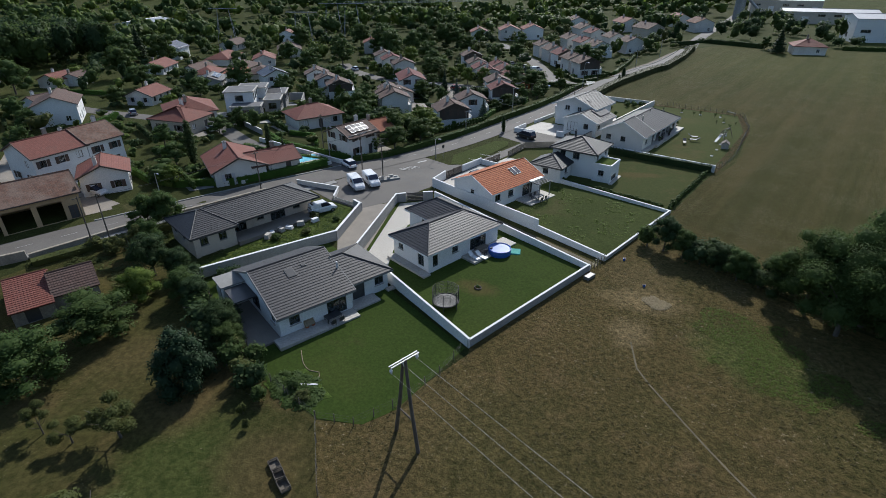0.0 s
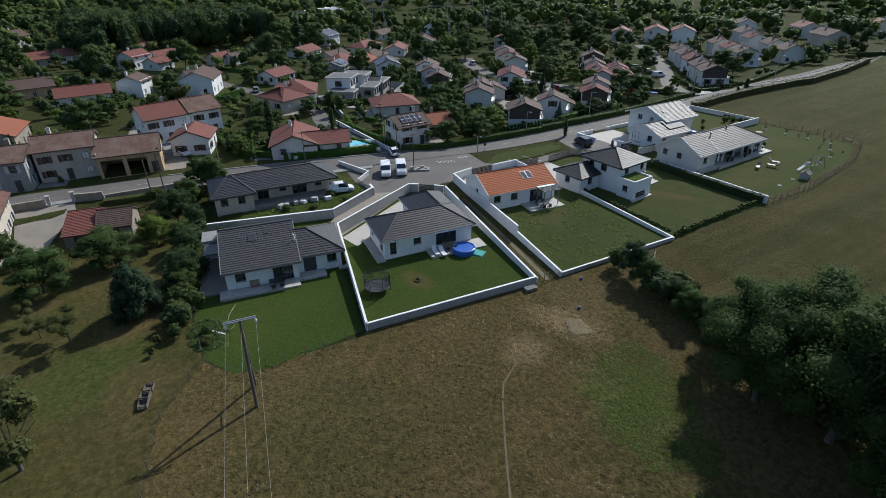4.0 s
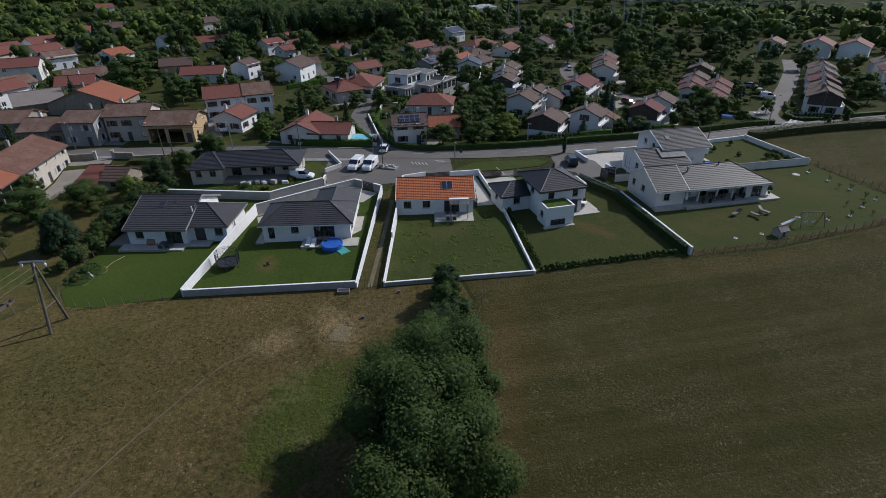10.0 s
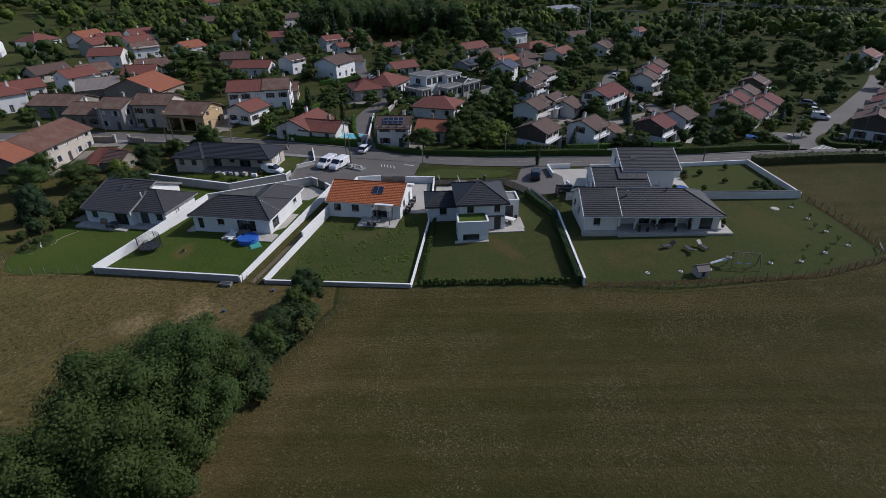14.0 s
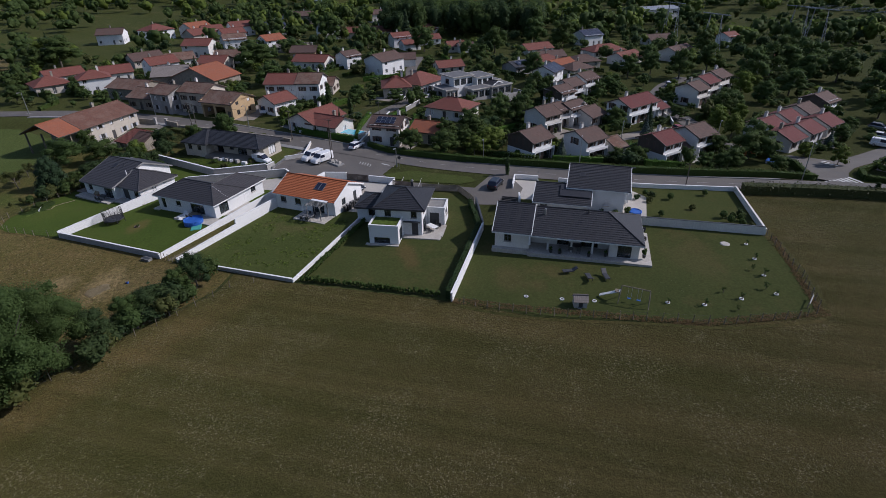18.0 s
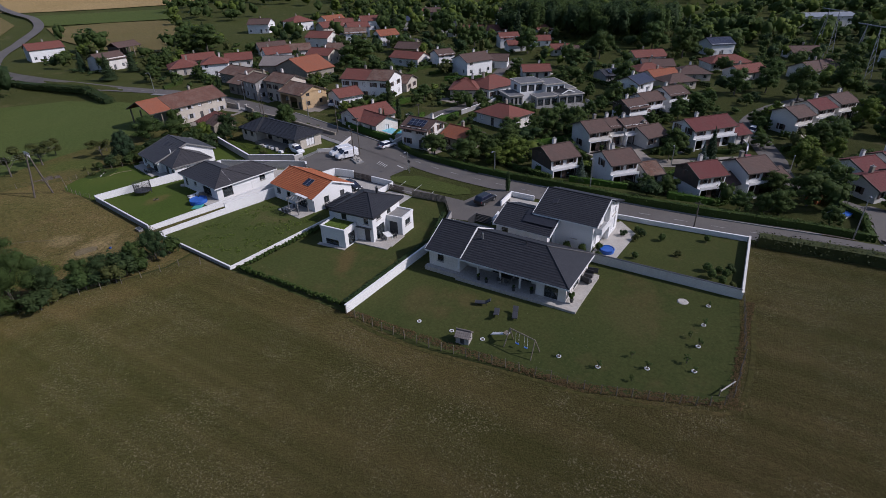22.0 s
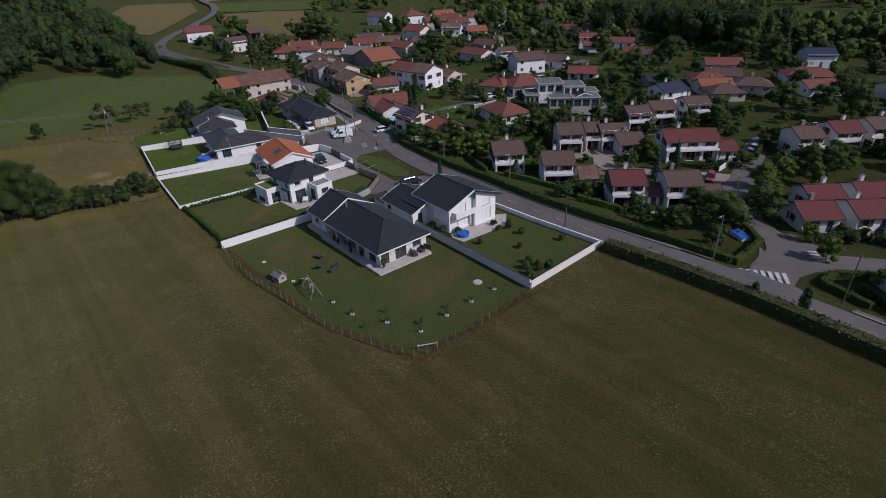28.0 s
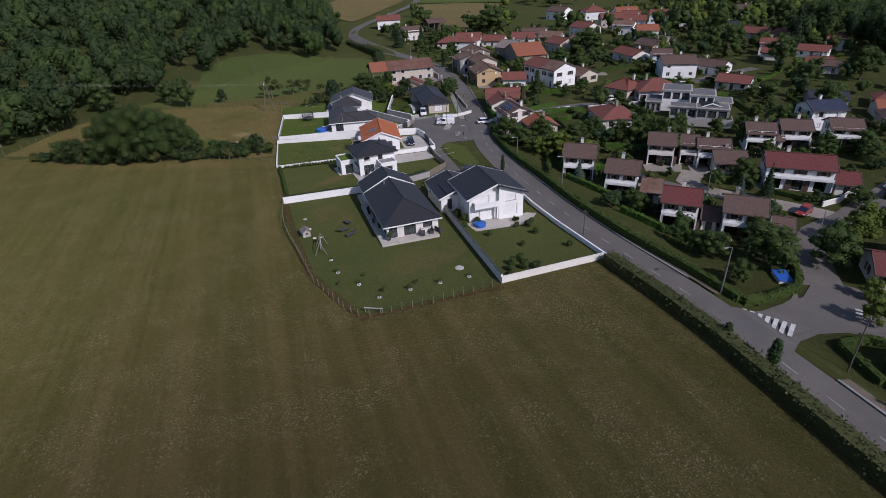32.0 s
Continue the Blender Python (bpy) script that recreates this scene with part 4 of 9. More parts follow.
# ---- houses ----
def clip_band(poly, lo, hi):
    """Clip a convex polygon of (u, v) to lo <= v <= hi."""
    for sign, lim in ((1, lo), (-1, -hi)):
        out = []
        for i, p in enumerate(poly):
            q = poly[(i + 1) % len(poly)]
            a, b = sign * p[1] - lim, sign * q[1] - lim
            if a >= 0:
                out.append(p)
            if (a > 0 > b) or (a < 0 < b):
                t = a / (a - b)
                out.append((p[0] + (q[0] - p[0]) * t, p[1] + (q[1] - p[1]) * t))
        poly = out
        if len(poly) < 3:
            return []
    return poly


def roof_slope(parent, corners, mat, courses, thick=0.14):
    """One slope: corners in order, the first two along the eave. A slab, and over it the tile courses."""
    c = [Vector(p) for p in corners]
    u = (c[1] - c[0]).normalized()
    n = u.cross(c[2] - c[0]).normalized()
    if n.z < 0:
        n = -n
    v = n.cross(u)
    flat = [((p - c[0]).dot(u), (p - c[0]).dot(v)) for p in c]
    k = len(c)
    verts = c + [p - n * thick for p in c]
    order = list(range(k))
    faces = [tuple(order), tuple(i + k for i in reversed(order))] + [(i, i + k, (i + 1) % k + k, (i + 1) % k) for i in range(k)]
    slab = child("roof_slope", mesh_of("roof_slope", verts, faces, mat, flat + flat), parent)
    if courses:
        top = max(q[1] for q in flat)
        rows = max(2, round(top / 0.37))
        step = top / rows
        for r in range(rows):
            band = clip_band(flat, r * step - 0.001, (r + 1) * step + 0.001)
            if len(band) < 3:
                continue
            up, uvs = [], []
            for bu, bv in band:
                lift = 0.06 - 0.045 * (bv - r * step) / step
                up.append(c[0] + u * bu + v * bv + n * lift)
                uvs.append((bu, bv / step * 0.37))
            m = len(up)
            low = [c[0] + u * bu + v * bv + n * 0.002 for bu, bv in band]
            f = [tuple(range(m))] + [(i, i + m, (i + 1) % m + m, (i + 1) % m) for i in range(m)]
            me = mesh_of("tile_course", up + low, f, mat, uvs + [(a, b - 0.05) for a, b in uvs])
            child("tile_course", me, slab)
    return slab


def roof(parent, x0, x1, y0, y1, ze, zr, mat, over=0.5, hips=(0, 0), yr=None, courses=False, trim=None, ends=None, label=""):
    """A gabled or hipped roof, its ridge along local x at y = yr. hips: how far the ridge draws in at each end. ends: overhang at the gables."""
    yr = (y0 + y1) / 2 if yr is None else yr
    eo = over if ends is None else ends
    sf, sb = (zr - ze) / (yr - y0), (zr - ze) / (y1 - yr)
    zf, zb = ze - sf * over, ze - sb * over
    oL, oR = (over if hips[0] else eo), (over if hips[1] else eo)
    xl, xr = x0 - oL, x1 + oR
    rl, rr = (x0 + hips[0] if hips[0] else xl), (x1 - hips[1] if hips[1] else xr)
    zc = min(zf, zb) if (hips[0] or hips[1]) else None
    yf, yb = y0 - over, y1 + over
    if zc is not None:
        zf = zb = zc
    base = child("roof", Geo().tube([(rl, yr, zr + 0.03), (rr, yr, zr + 0.03)] if rr - rl > 0.1 else [(rl - 0.1, yr, zr + 0.03), (rl + 0.1, yr, zr + 0.03)], 0.11, 6).mesh("ridge_tiles", mat), parent, None, label)
    roof_slope(base, [(xl, yf, zf), (xr, yf, zf), (rr, yr, zr), (rl, yr, zr)], mat, courses)
    roof_slope(base, [(xr, yb, zb), (xl, yb, zb), (rl, yr, zr), (rr, yr, zr)], mat, courses)
    for h, xe, xi, flip in ((hips[0], xl, rl, 1), (hips[1], xr, rr, 0)):
        if h:
            a, b = ((xe, yb, zb), (xe, yf, zf)) if flip else ((xe, yf, zf), (xe, yb, zb))
            roof_slope(base, [a, b, (xi, yr, zr)], mat, courses)
            if courses:
                for e in (a, b):
                    child("hip_tiles", Geo().tube([Vector(e) + Vector((0, 0, 0.05)), (xi, yr, zr + 0.05)], 0.09, 6).mesh("hip_tiles", mat), base)
    if trim is not None:
        for yy, zz in ((yf, zf), (yb, zb)):
            child("gutter", Geo().box(xl, xr, yy - 0.06, yy + 0.06, zz - 0.2, zz - 0.02).mesh("gutter", trim), base)
        for h, xe in ((hips[0], xl), (hips[1], xr)):
            if h:
                child("gutter", Geo().box(xe - 0.06, xe + 0.06, yf + 0.065, yb - 0.065, zf - 0.2, zf - 0.02).mesh("gutter", trim), base)
            else:
                g = Geo()
                for (ya, za), (yc, zc2) in (((yf, zf), (yr, zr)), ((yr, zr), (yb, zb))):
                    g.add([(xe - 0.05, ya, za - 0.2), (xe + 0.05, ya, za - 0.2), (xe + 0.05, yc, zc2 - 0.2), (xe - 0.05, yc, zc2 - 0.2), (xe - 0.05, ya, za + 0.06), (xe + 0.05, ya, za + 0.06), (xe + 0.05, yc, zc2 + 0.06), (xe - 0.05, yc, zc2 + 0.06)],
                          [(3, 2, 1, 0), (4, 5, 6, 7), (0, 1, 5, 4), (1, 2, 6, 5), (2, 3, 7, 6), (3, 0, 4, 7)])
                child("verge_board", g.mesh("verge_board", trim), base)
    return base


PANES = {}


def frame_mesh(xs, zs, y0=-0.03, y1=0.05):
    """One jointed frame: every second field between xs, within the outer zs, is a hole."""
    g, at = Geo(), {}

    def vert(i, j, y):
        key = (i, j, y)
        if key not in at:
            at[key] = len(g.v)
            g.v.append((xs[i], y, zs[j]))
        return at[key]

    def solid(i, j):
        return 0 <= i < len(xs) - 1 and 0 <= j < len(zs) - 1 and not (j == 1 and i % 2 == 1)

    for i in range(len(xs) - 1):
        for j in range(len(zs) - 1):
            if not solid(i, j):
                continue
            c = ((i, j), (i + 1, j), (i + 1, j + 1), (i, j + 1))
            g.f.append(tuple(vert(*q, y0) for q in c))
            g.f.append(tuple(vert(*q, y1) for q in reversed(c)))
            for (p, q), (di, dj) in zip(((c[0], c[1]), (c[1], c[2]), (c[2], c[3]), (c[3], c[0])), ((0, -1), (1, 0), (0, 1), (-1, 0))):
                if not solid(i + di, j + dj):
                    g.f.append((vert(*q, y0), vert(*p, y0), vert(*p, y1), vert(*q, y1)))
    return g


def opening(parent, m, w, h, kind, trim, shut=None, sill=True):
    """A window or door set into its opening; m places it at the sill's middle, local -y outward."""
    key = (round(w, 2), round(h, 2), kind, trim.name)
    if key not in PANES:
        t = 0.07
        n = 1 if w <= 0.9 else 2 if w < 2.2 else 3
        xs = [-w / 2] + [c for k in range(n) for c in (-w / 2 + w * k / n + t * (1 if k == 0 else 0.5), -w / 2 + w * (k + 1) / n - t * (1 if k == n - 1 else 0.5))] + [w / 2]
        g = frame_mesh(xs, [0, t, h - t, h])
        gl = Geo().box(-w / 2 + t, w / 2 - t, 0.005, 0.02, t, h - t)
        door = Geo().box(-w / 2 + t, w / 2 - t, 0.0, 0.04, t, h - t)
        for k in range(4):
            door.box(-w / 2 + t + 0.05, w / 2 - t - 0.05, -0.015, -0.001, t + 0.08 + k * (h - 0.2) / 4, t + (k + 1) * (h - 0.2) / 4)
        PANES[key] = (g.mesh("window_frame", trim), gl.mesh("pane", M["glass"]), door.mesh("door_leaf", M["frame_dark"] if kind == "door" else M["pvc"]))
    fr, gl, dl = PANES[key]
    solid = kind in ("door", "garage", "closed")
    ob = child({"door": "door", "garage": "garage_door", "closed": "window"}.get(kind, "window"), fr, parent, m)
    if solid:
        child("roller_shutter" if kind == "closed" else "door_leaf", dl, ob)
    else:
        child("pane", gl, ob)
    if sill and h < 1.7 and kind != "garage":
        child("sill", box_mesh("sill", w + 0.16, 0.16, 0.05, M["slab"]), ob, pose(0, -0.2, -0.05))
    if shut is not None and not solid:
        for s in (-1, 1):
            child("shutter", box_mesh("shutter", w / 2, 0.05, h, shut), ob, pose(s * (w * 0.75 + 0.02), -0.23, 0))
    return ob


def walls(parent, x0, x1, y0, y1, ze, wall, holes=None, gables=(0, 0), zr=None, yr=None, trim=None, shut=None, z0=-0.8, thick=0.22, gable_mat=None, label="", sill=True):
    """The outer walls of one block with real openings. holes: side F, B, L or R to a list of (middle, width, sill, head, kind)."""
    holes = holes or {}
    trim = M["frame_dark"] if trim is None else trim
    yr = (y0 + y1) / 2 if yr is None else yr
    g = Geo()
    sides = {"F": (Vector((x0, y0, 0)), Vector((1, 0, 0)), Vector((0, 1, 0)), x1 - x0), "B": (Vector((x1, y1, 0)), Vector((-1, 0, 0)), Vector((0, -1, 0)), x1 - x0),
             "L": (Vector((x0, y1, 0)), Vector((0, -1, 0)), Vector((1, 0, 0)), y1 - y0), "R": (Vector((x1, y0, 0)), Vector((0, 1, 0)), Vector((-1, 0, 0)), y1 - y0)}
    made = []
    for s, (o, along, inward, L) in sides.items():
        cut = []
        for mid, w, za, zb, kind in holes.get(s, ()):
            a = {"F": mid - x0, "B": x1 - mid, "L": y1 - mid, "R": mid - y0}[s]
            cut.append((a - w / 2, a + w / 2, za, zb))
            ang = {"F": 0, "B": 180, "L": -90, "R": 90}[s]
            p = o + along * a + inward * 0.14
            made.append((pose(p.x, p.y, za, 0, 0, ang), w, zb - za, kind))
        us = sorted({0.0, L, *[c for q in cut for c in q[:2]]})
        zs = sorted({z0, ze, *[c for q in cut for c in q[2:]]})
        for i in range(len(us) - 1):
            for j in range(len(zs) - 1):
                um, zm = (us[i] + us[i + 1]) / 2, (zs[j] + zs[j + 1]) / 2
                if any(a < um < b and c < zm < d for a, b, c, d in cut):
                    continue
                for depth, rev in ((0, 0), (thick, 1)):
                    q = [o + along * us[i] + inward * depth, o + along * us[i + 1] + inward * depth]
                    quad = [(q[0].x, q[0].y, zs[j]), (q[1].x, q[1].y, zs[j]), (q[1].x, q[1].y, zs[j + 1]), (q[0].x, q[0].y, zs[j + 1])]
                    g.add(quad[::-1] if rev else quad, [(0, 1, 2, 3)])
        for a, b, c, d in cut:
            A, B, I = o + along * a, o + along * b, inward * thick
            for p, q in (((A, c), (A, d)), ((B, d), (B, c)), ((A, d), (B, d)), ((B, c), (A, c))):
                g.add([(p[0].x, p[0].y, p[1]), (q[0].x, q[0].y, q[1]), (q[0].x + I.x, q[0].y + I.y, q[1]), (p[0].x + I.x, p[0].y + I.y, p[1])], [(0, 1, 2, 3)])
    body = child("wall", g.mesh("wall", wall), parent, None, label)
    for k, (xe, d) in enumerate(((x0, 1), (x1, -1))):
        if gables[k]:
            t = [(xe, y0, ze), (xe, y1, ze), (xe, yr, zr - 0.05), (xe + d * thick, y0, ze), (xe + d * thick, y1, ze), (xe + d * thick, yr, zr - 0.05)]
            child("gable", mesh_of("gable", t, [(0, 2, 1) if d > 0 else (0, 1, 2), (3, 4, 5), (0, 1, 4, 3), (1, 2, 5, 4), (2, 0, 3, 5)], gable_mat or wall), body)
    for m, w, h, kind in made:
        if kind == "open":
            continue
        opening(body, m, w, h, kind, trim, shut, sill)
    return body


def chimney(parent, x, y, z0, z1, mat, w=0.6):
    c = child("chimney", Geo().box(x - w / 2, x + w / 2, y - w / 2, y + w / 2, z0, z1).mesh("chimney", mat), parent)
    child("chimney_cap", Geo().box(x - w / 2 - 0.06, x + w / 2 + 0.06, y - w / 2 - 0.06, y + w / 2 + 0.06, z1, z1 + 0.08).box(x - 0.12, x + 0.12, y - 0.12, y + 0.12, z1 + 0.08, z1 + 0.3, 0.03).mesh("chimney_cap", M["kerb"]), c)


def solar(parent, x0, x1, y, z, slope, rows, cols, depth, mat=None, edge=None):
    """Solar panels on the front slope: y, z of their lower edge, slope in degrees."""
    w, d = (x1 - x0) / cols, depth / rows
    for r in range(rows):
        for c in range(cols):
            m = pose(x0 + w * (c + 0.5), y, z, slope) @ pose(0, d * (r + 0.5), 0.1)
            p = child("solar_panel", box_mesh("solar_frame", w - 0.03, d - 0.03, 0.04, edge or M["metal"]), parent, m)
            child("cell_sheet", box_mesh("cell_sheet", w - 0.1, d - 0.1, 0.045, mat or M["solar"]), p)


def skylight(parent, x, y, z, slope, w=0.9, d=1.2):
    s = child("skylight", box_mesh("skylight_frame", w, d, 0.1, M["frame_dark"]), parent, pose(x, y, z, slope))
    child("pane", box_mesh("skylight_pane", w - 0.16, d - 0.16, 0.115, M["solar_matt"]), s)


W, D, B, G, C = "win", "door", "bay", "garage", "closed"

# the bungalow with the long tiled roof, beside the orchard
h = thing("house", pose(-46.3, 29.2, 0.36, 0, 0, 78), "white bungalow with dark tiled roof and paved terrace", "house", "new houses along the meadow")
walls(h, -4.3, 4.3, -5.3, 6.7, 2.7, M["white"], {"F": [(-2.6, 1.2, 0.9, 2.1, W), (2.4, 2.4, 0.05, 2.2, B)], "L": [(-3.5, 1.2, 0.9, 2.1, W), (1.5, 2.6, 0.05, 2.2, B), (5, 0.8, 1.0, 2.0, W)], "B": [(0, 1.2, 0.9, 2.1, W)]}, (1, 1), 5.0, 1.3, trim=M["frame_dark"])
roof(h, -4.3, 4.3, -5.3, 6.7, 2.7, 5.0, M["slate2"], 0.5, yr=1.3, courses=True, trim=M["kerb"], ends=0.35)
walls(h, 4.3, 9.8, -4.2, 3.2, 2.75, M["white"], {"F": [(5.8, 1.6, 0.05, 2.2, D), (8.6, 1.2, 0.9, 2.1, W)], "R": [(-1.5, 1.2, 0.9, 2.2, C)]}, trim=M["frame_dark"])
roof(h, 4.3, 9.8, -4.2, 3.2, 2.75, 4.45, M["slate2"], 0.5, (0, 3.8), courses=True, trim=M["kerb"], ends=-0.05)
skylight(h, -0.6, -0.7, 4.32, 19.2, 1.0, 1.3)
skylight(h, 1.2, -0.2, 4.5, 19.2, 0.5, 0.5)
child("vent_pipe", Geo().tube([(4.4, -2.2, 3.4), (4.4, -2.2, 4.6)], 0.1, 8).mesh("vent_pipe", M["pvc"]), h)
child("carport_roof", Geo().box(-6.8, -4.35, 0.4, 3.9, 2.2, 2.32).mesh("carport_roof", M["darkmetal"]), h)
child("carport_post", Geo().box(-6.7, -6.55, 0.5, 0.65, 0, 2.2).mesh("carport_post", M["darkmetal"]), h)
walls(h, -6.9, -4.32, 3.95, 6.7, 2.45, M["white"], {"F": [(-5.6, 0.7, 1.3, 2.1, W)], "L": [(5.3, 0.9, 0.05, 2.1, D)]}, trim=M["frame_dark"])
child("lean_to_roof", Geo().box(-7.1, -4.36, 3.85, 6.9, 2.45, 2.6).mesh("lean_to_roof", M["kerb"]), h)
t1 = thing("terrace", pose(-46.3, 29.2, 0.1, 0, 0, 78), "pale paved terrace along the bungalow", "terrace", "", "structure")
child("paving", Geo().box(-5.2, 4.2, -7.15, -5.35, -0.5, 0.3).mesh("paving", M["slab"]), t1)
child("paving", Geo().box(9.3, 10.6, -5.0, -4.25, -0.5, 0.38).mesh("paving", M["slab"]), t1)
child("paving", Geo().box(4.2, 7.6, -6.0, -4.25, -0.5, 0.38).mesh("paving", M["slab"]), t1)
child("paving", Geo().box(-7.6, -4.35, -5.35, 5.2, -0.5, 0.112).mesh("paving", M["drive"]), t1)

# the L-shaped bungalow in the walled lawn
h = thing("house", pose(-41.45, 50.0, 0.5, 0, 0, 81.5), "white L-shaped bungalow with dark hipped roof", "house", "new houses along the meadow")
walls(h, -6.2, 6.4, -4.1, 2.9, 2.6, M["white"], {"F": [(-5.0, 0.9, 0.05, 2.1, B), (-1.6, 1.1, 0.9, 2.1, W), (2.6, 3.0, 0.05, 2.2, B)], "L": [(-2.6, 1.2, 0.05, 2.1, B), (1.4, 1.0, 0.9, 2.1, W)], "R": [(-2.0, 2.0, 0.05, 2.2, B)]}, trim=M["frame_dark"])
roof(h, -6.2, 6.4, -4.1, 2.9, 2.6, 4.3, M["slate2"], 0.5, (3.2, 3.2), courses=True, trim=M["white"])
child("wing", Geo().box(0.9, 6.3, 2.9, 3.0, 0, 2.6).mesh("wing_join", M["white"]), h)
k = thing("house_wing", pose(-41.45, 50.0, 0.5, 0, 0, 171.5), "white wing of the L-shaped bungalow", "house", "new houses along the meadow")
walls(k, 2.95, 8.0, -6.38, -0.6, 2.6, M["white"], {"F": [(5.4, 1.2, 0.9, 2.1, W)], "B": [(4.6, 1.2, 0.9, 2.1, W)], "R": [(-3.4, 2.4, 0.05, 2.1, G)]}, trim=M["frame_dark"])
roof(k, -1.5, 8.0, -6.38, -0.6, 2.6, 4.12, M["slate2"], 0.5, (0, 2.8), courses=True, trim=M["white"], ends=-0.5)
t2 = thing("terrace", pose(-41.45, 50.0, 0.1, 0, 0, 81.5), "pale paved terrace of the L-shaped bungalow", "terrace", "", "structure")
child("paving", Geo().box(-0.5, 7.6, -6.6, -4.12, -0.5, 0.32).mesh("paving", M["slab"]), t2)
child("paving", Geo().box(-7.4, -6.22, -4.6, 2.9, -0.5, 0.1).mesh("paving", M["slab"]), t2)
child("paving", Geo().box(6.42, 7.6, -4.12, 3.5, -0.5, 0.1).mesh("paving", M["slab"]), t2)

# the orange-roofed bungalow
h = thing("house", pose(-46.07, 70.3, 0.26, 0, 0, 80.9), "cream bungalow with bright orange tiled roof", "house", "new houses along the meadow")
walls(h, -6.3, 5.6, -4.2, 4.2, 2.7, M["white"], {"F": [(-4.8, 1.2, 0.9, 2.1, W), (-1.8, 1.2, 0.9, 2.1, W), (2.2, 2.4, 0.05, 2.15, B)], "R": [(-1.5, 1.1, 0.9, 2.1, W), (2.0, 0.95, 0.05, 2.1, D)], "B": [(-2, 1.2, 0.9, 2.1, W), (3, 2.4, 0.05, 2.1, G)], "L": [(0, 0.8, 1.2, 2.0, W)]}, (1, 1), 4.45)
roof(h, -6.3, 5.6, -4.2, 4.2, 2.7, 4.45, M["orange"], 0.45, courses=True, trim=M["white"], ends=0.3)
solar(h, 0.6, 2.4, -2.6, 3.36, 22.6, 1, 2, 1.7)
t3 = thing("terrace", pose(-46.07, 70.3, 0, 0, 0, 80.9), "paved terrace of the orange-roofed bungalow", "terrace", "", "structure")
child("paving", Geo().box(-0.6, 5.5, -7.5, -4.22, -0.5, 0.34).mesh("paving", M["slab"]), t3)
pg = thing("pergola", pose(-39.75, 72.6, 0.3, 0, 0, 80.9), "grey metal pergola with a white rolled awning on the terrace", "pergola")
for a in (-1.3, 1.3):
    for b in (-1.0, 1.0):
        child("post", box_mesh("pergola_post", 0.12, 0.12, 2.3, M["kerb"]), pg, pose(a, b, 0))
    child("beam", box_mesh("pergola_beam", 0.1, 2.5, 0.15, M["kerb"]), pg, pose(a, 0, 2.3))
for q in range(7):
    child("slat", box_mesh("pergola_slat", 3.0, 0.1, 0.06, M["kerb"]), pg, pose(0, -1.05 + q * 0.35, 2.45))
child("awning", Geo().box(-1.5, 1.5, 0.55, 1.15, 2.53, 2.6).mesh("awning", M["pvc"]), pg)
for q, tall in enumerate((1.0, 1.1, 0.95, 1.1, 1.05, 0.7, 0.95, 0.8, 1.0)):
    bn = thing("storage_bin", pose(-46.07, 70.3, 0.02, 0, 0, 80.9) @ pose(6.15 + 0.08 * (q % 3), -2.1 + 0.62 * q, 0.05), "dark plastic bin standing along the house wall", "bin", "bins along the wall")
    child("bin_body", Geo().tube([(0, 0, 0), (0, 0, tall)], [0.22, 0.28], 8).mesh("bin_body", M["black"]), bn)
    child("lid", Geo().tube([(0, 0, tall), (0, 0, tall + 0.06)], [0.3, 0.24], 8).mesh("lid", M["darkmetal"]), bn)

# the two-storey villa with a pyramid roof and flat annexes
h = thing("house", pose(-40.32, 87.62, 0.16, 0, 0, 94.7), "white two-storey villa with grey pyramid roof and flat annexes", "house", "new houses along the meadow")
walls(h, -3.4, 3.4, -3.9, 3.9, 4.7, M["white"], {"F": [(-1.8, 1.0, 2.95, 4.15, W), (2.2, 0.9, 2.95, 4.15, W), (2.3, 1.0, 0.05, 2.2, D)], "R": [(-2.2, 1.2, 3.3, 4.0, W), (0.7, 1.0, 3.0, 4.3, W), (-1.9, 2.2, 0.05, 2.3, B)], "L": [(-0.5, 1.2, 2.95, 4.15, W), (2, 1.0, 2.95, 4.15, W)], "B": [(-1, 1.0, 2.95, 4.15, W), (1.6, 1.1, 0.05, 2.1, D)]}, trim=M["frame_dark"])
roof(h, -3.4, 3.4, -3.9, 3.9, 4.7, 6.2, M["slate"], 0.55, (3.1, 3.1), courses=True, trim=M["darkmetal"])
walls(h, -3.9, 0.5, -7.1, -3.92, 2.75, M["white"], {"F": [(-2.0, 2.4, 0.1, 1.1, W)], "R": [(-5.4, 1.7, 0.05, 2.1, B)], "L": [(-5.4, 1.0, 1.0, 2.0, W)]}, trim=M["frame_dark"])
child("parapet", Geo().box(-3.95, 0.55, -7.15, -6.9, 2.75, 3.1).box(-3.95, -3.7, -6.9, -3.95, 2.75, 3.1).box(0.3, 0.55, -6.9, -3.95, 2.75, 3.1).box(-3.7, 0.3, -6.9, -3.95, 2.7, 2.78).mesh("parapet", M["white"]), h)
child("roof_planting", Geo().box(-3.68, 0.28, -6.88, -3.97, 2.79, 2.93).mesh("roof_planting", M["lush"]), h)
walls(h, 3.42, 6.2, -0.1, 3.3, 2.85, M["white"], {"R": [(1.6, 1.5, 1.3, 2.3, W)], "F": [(4.6, 1.5, 0.05, 2.2, D)]}, trim=M["frame_dark"])
child("parapet", Geo().box(3.42, 6.25, -0.15, 0.08, 2.85, 3.15).box(6.02, 6.25, 0.08, 3.12, 2.85, 3.15).box(3.42, 6.25, 3.12, 3.35, 2.85, 3.15).mesh("parapet", M["white"]), h)
child("flat_roof", Geo().box(3.42, 6.02, 0.08, 3.12, 2.8, 2.95).mesh("flat_roof", M["kerb"]), h)
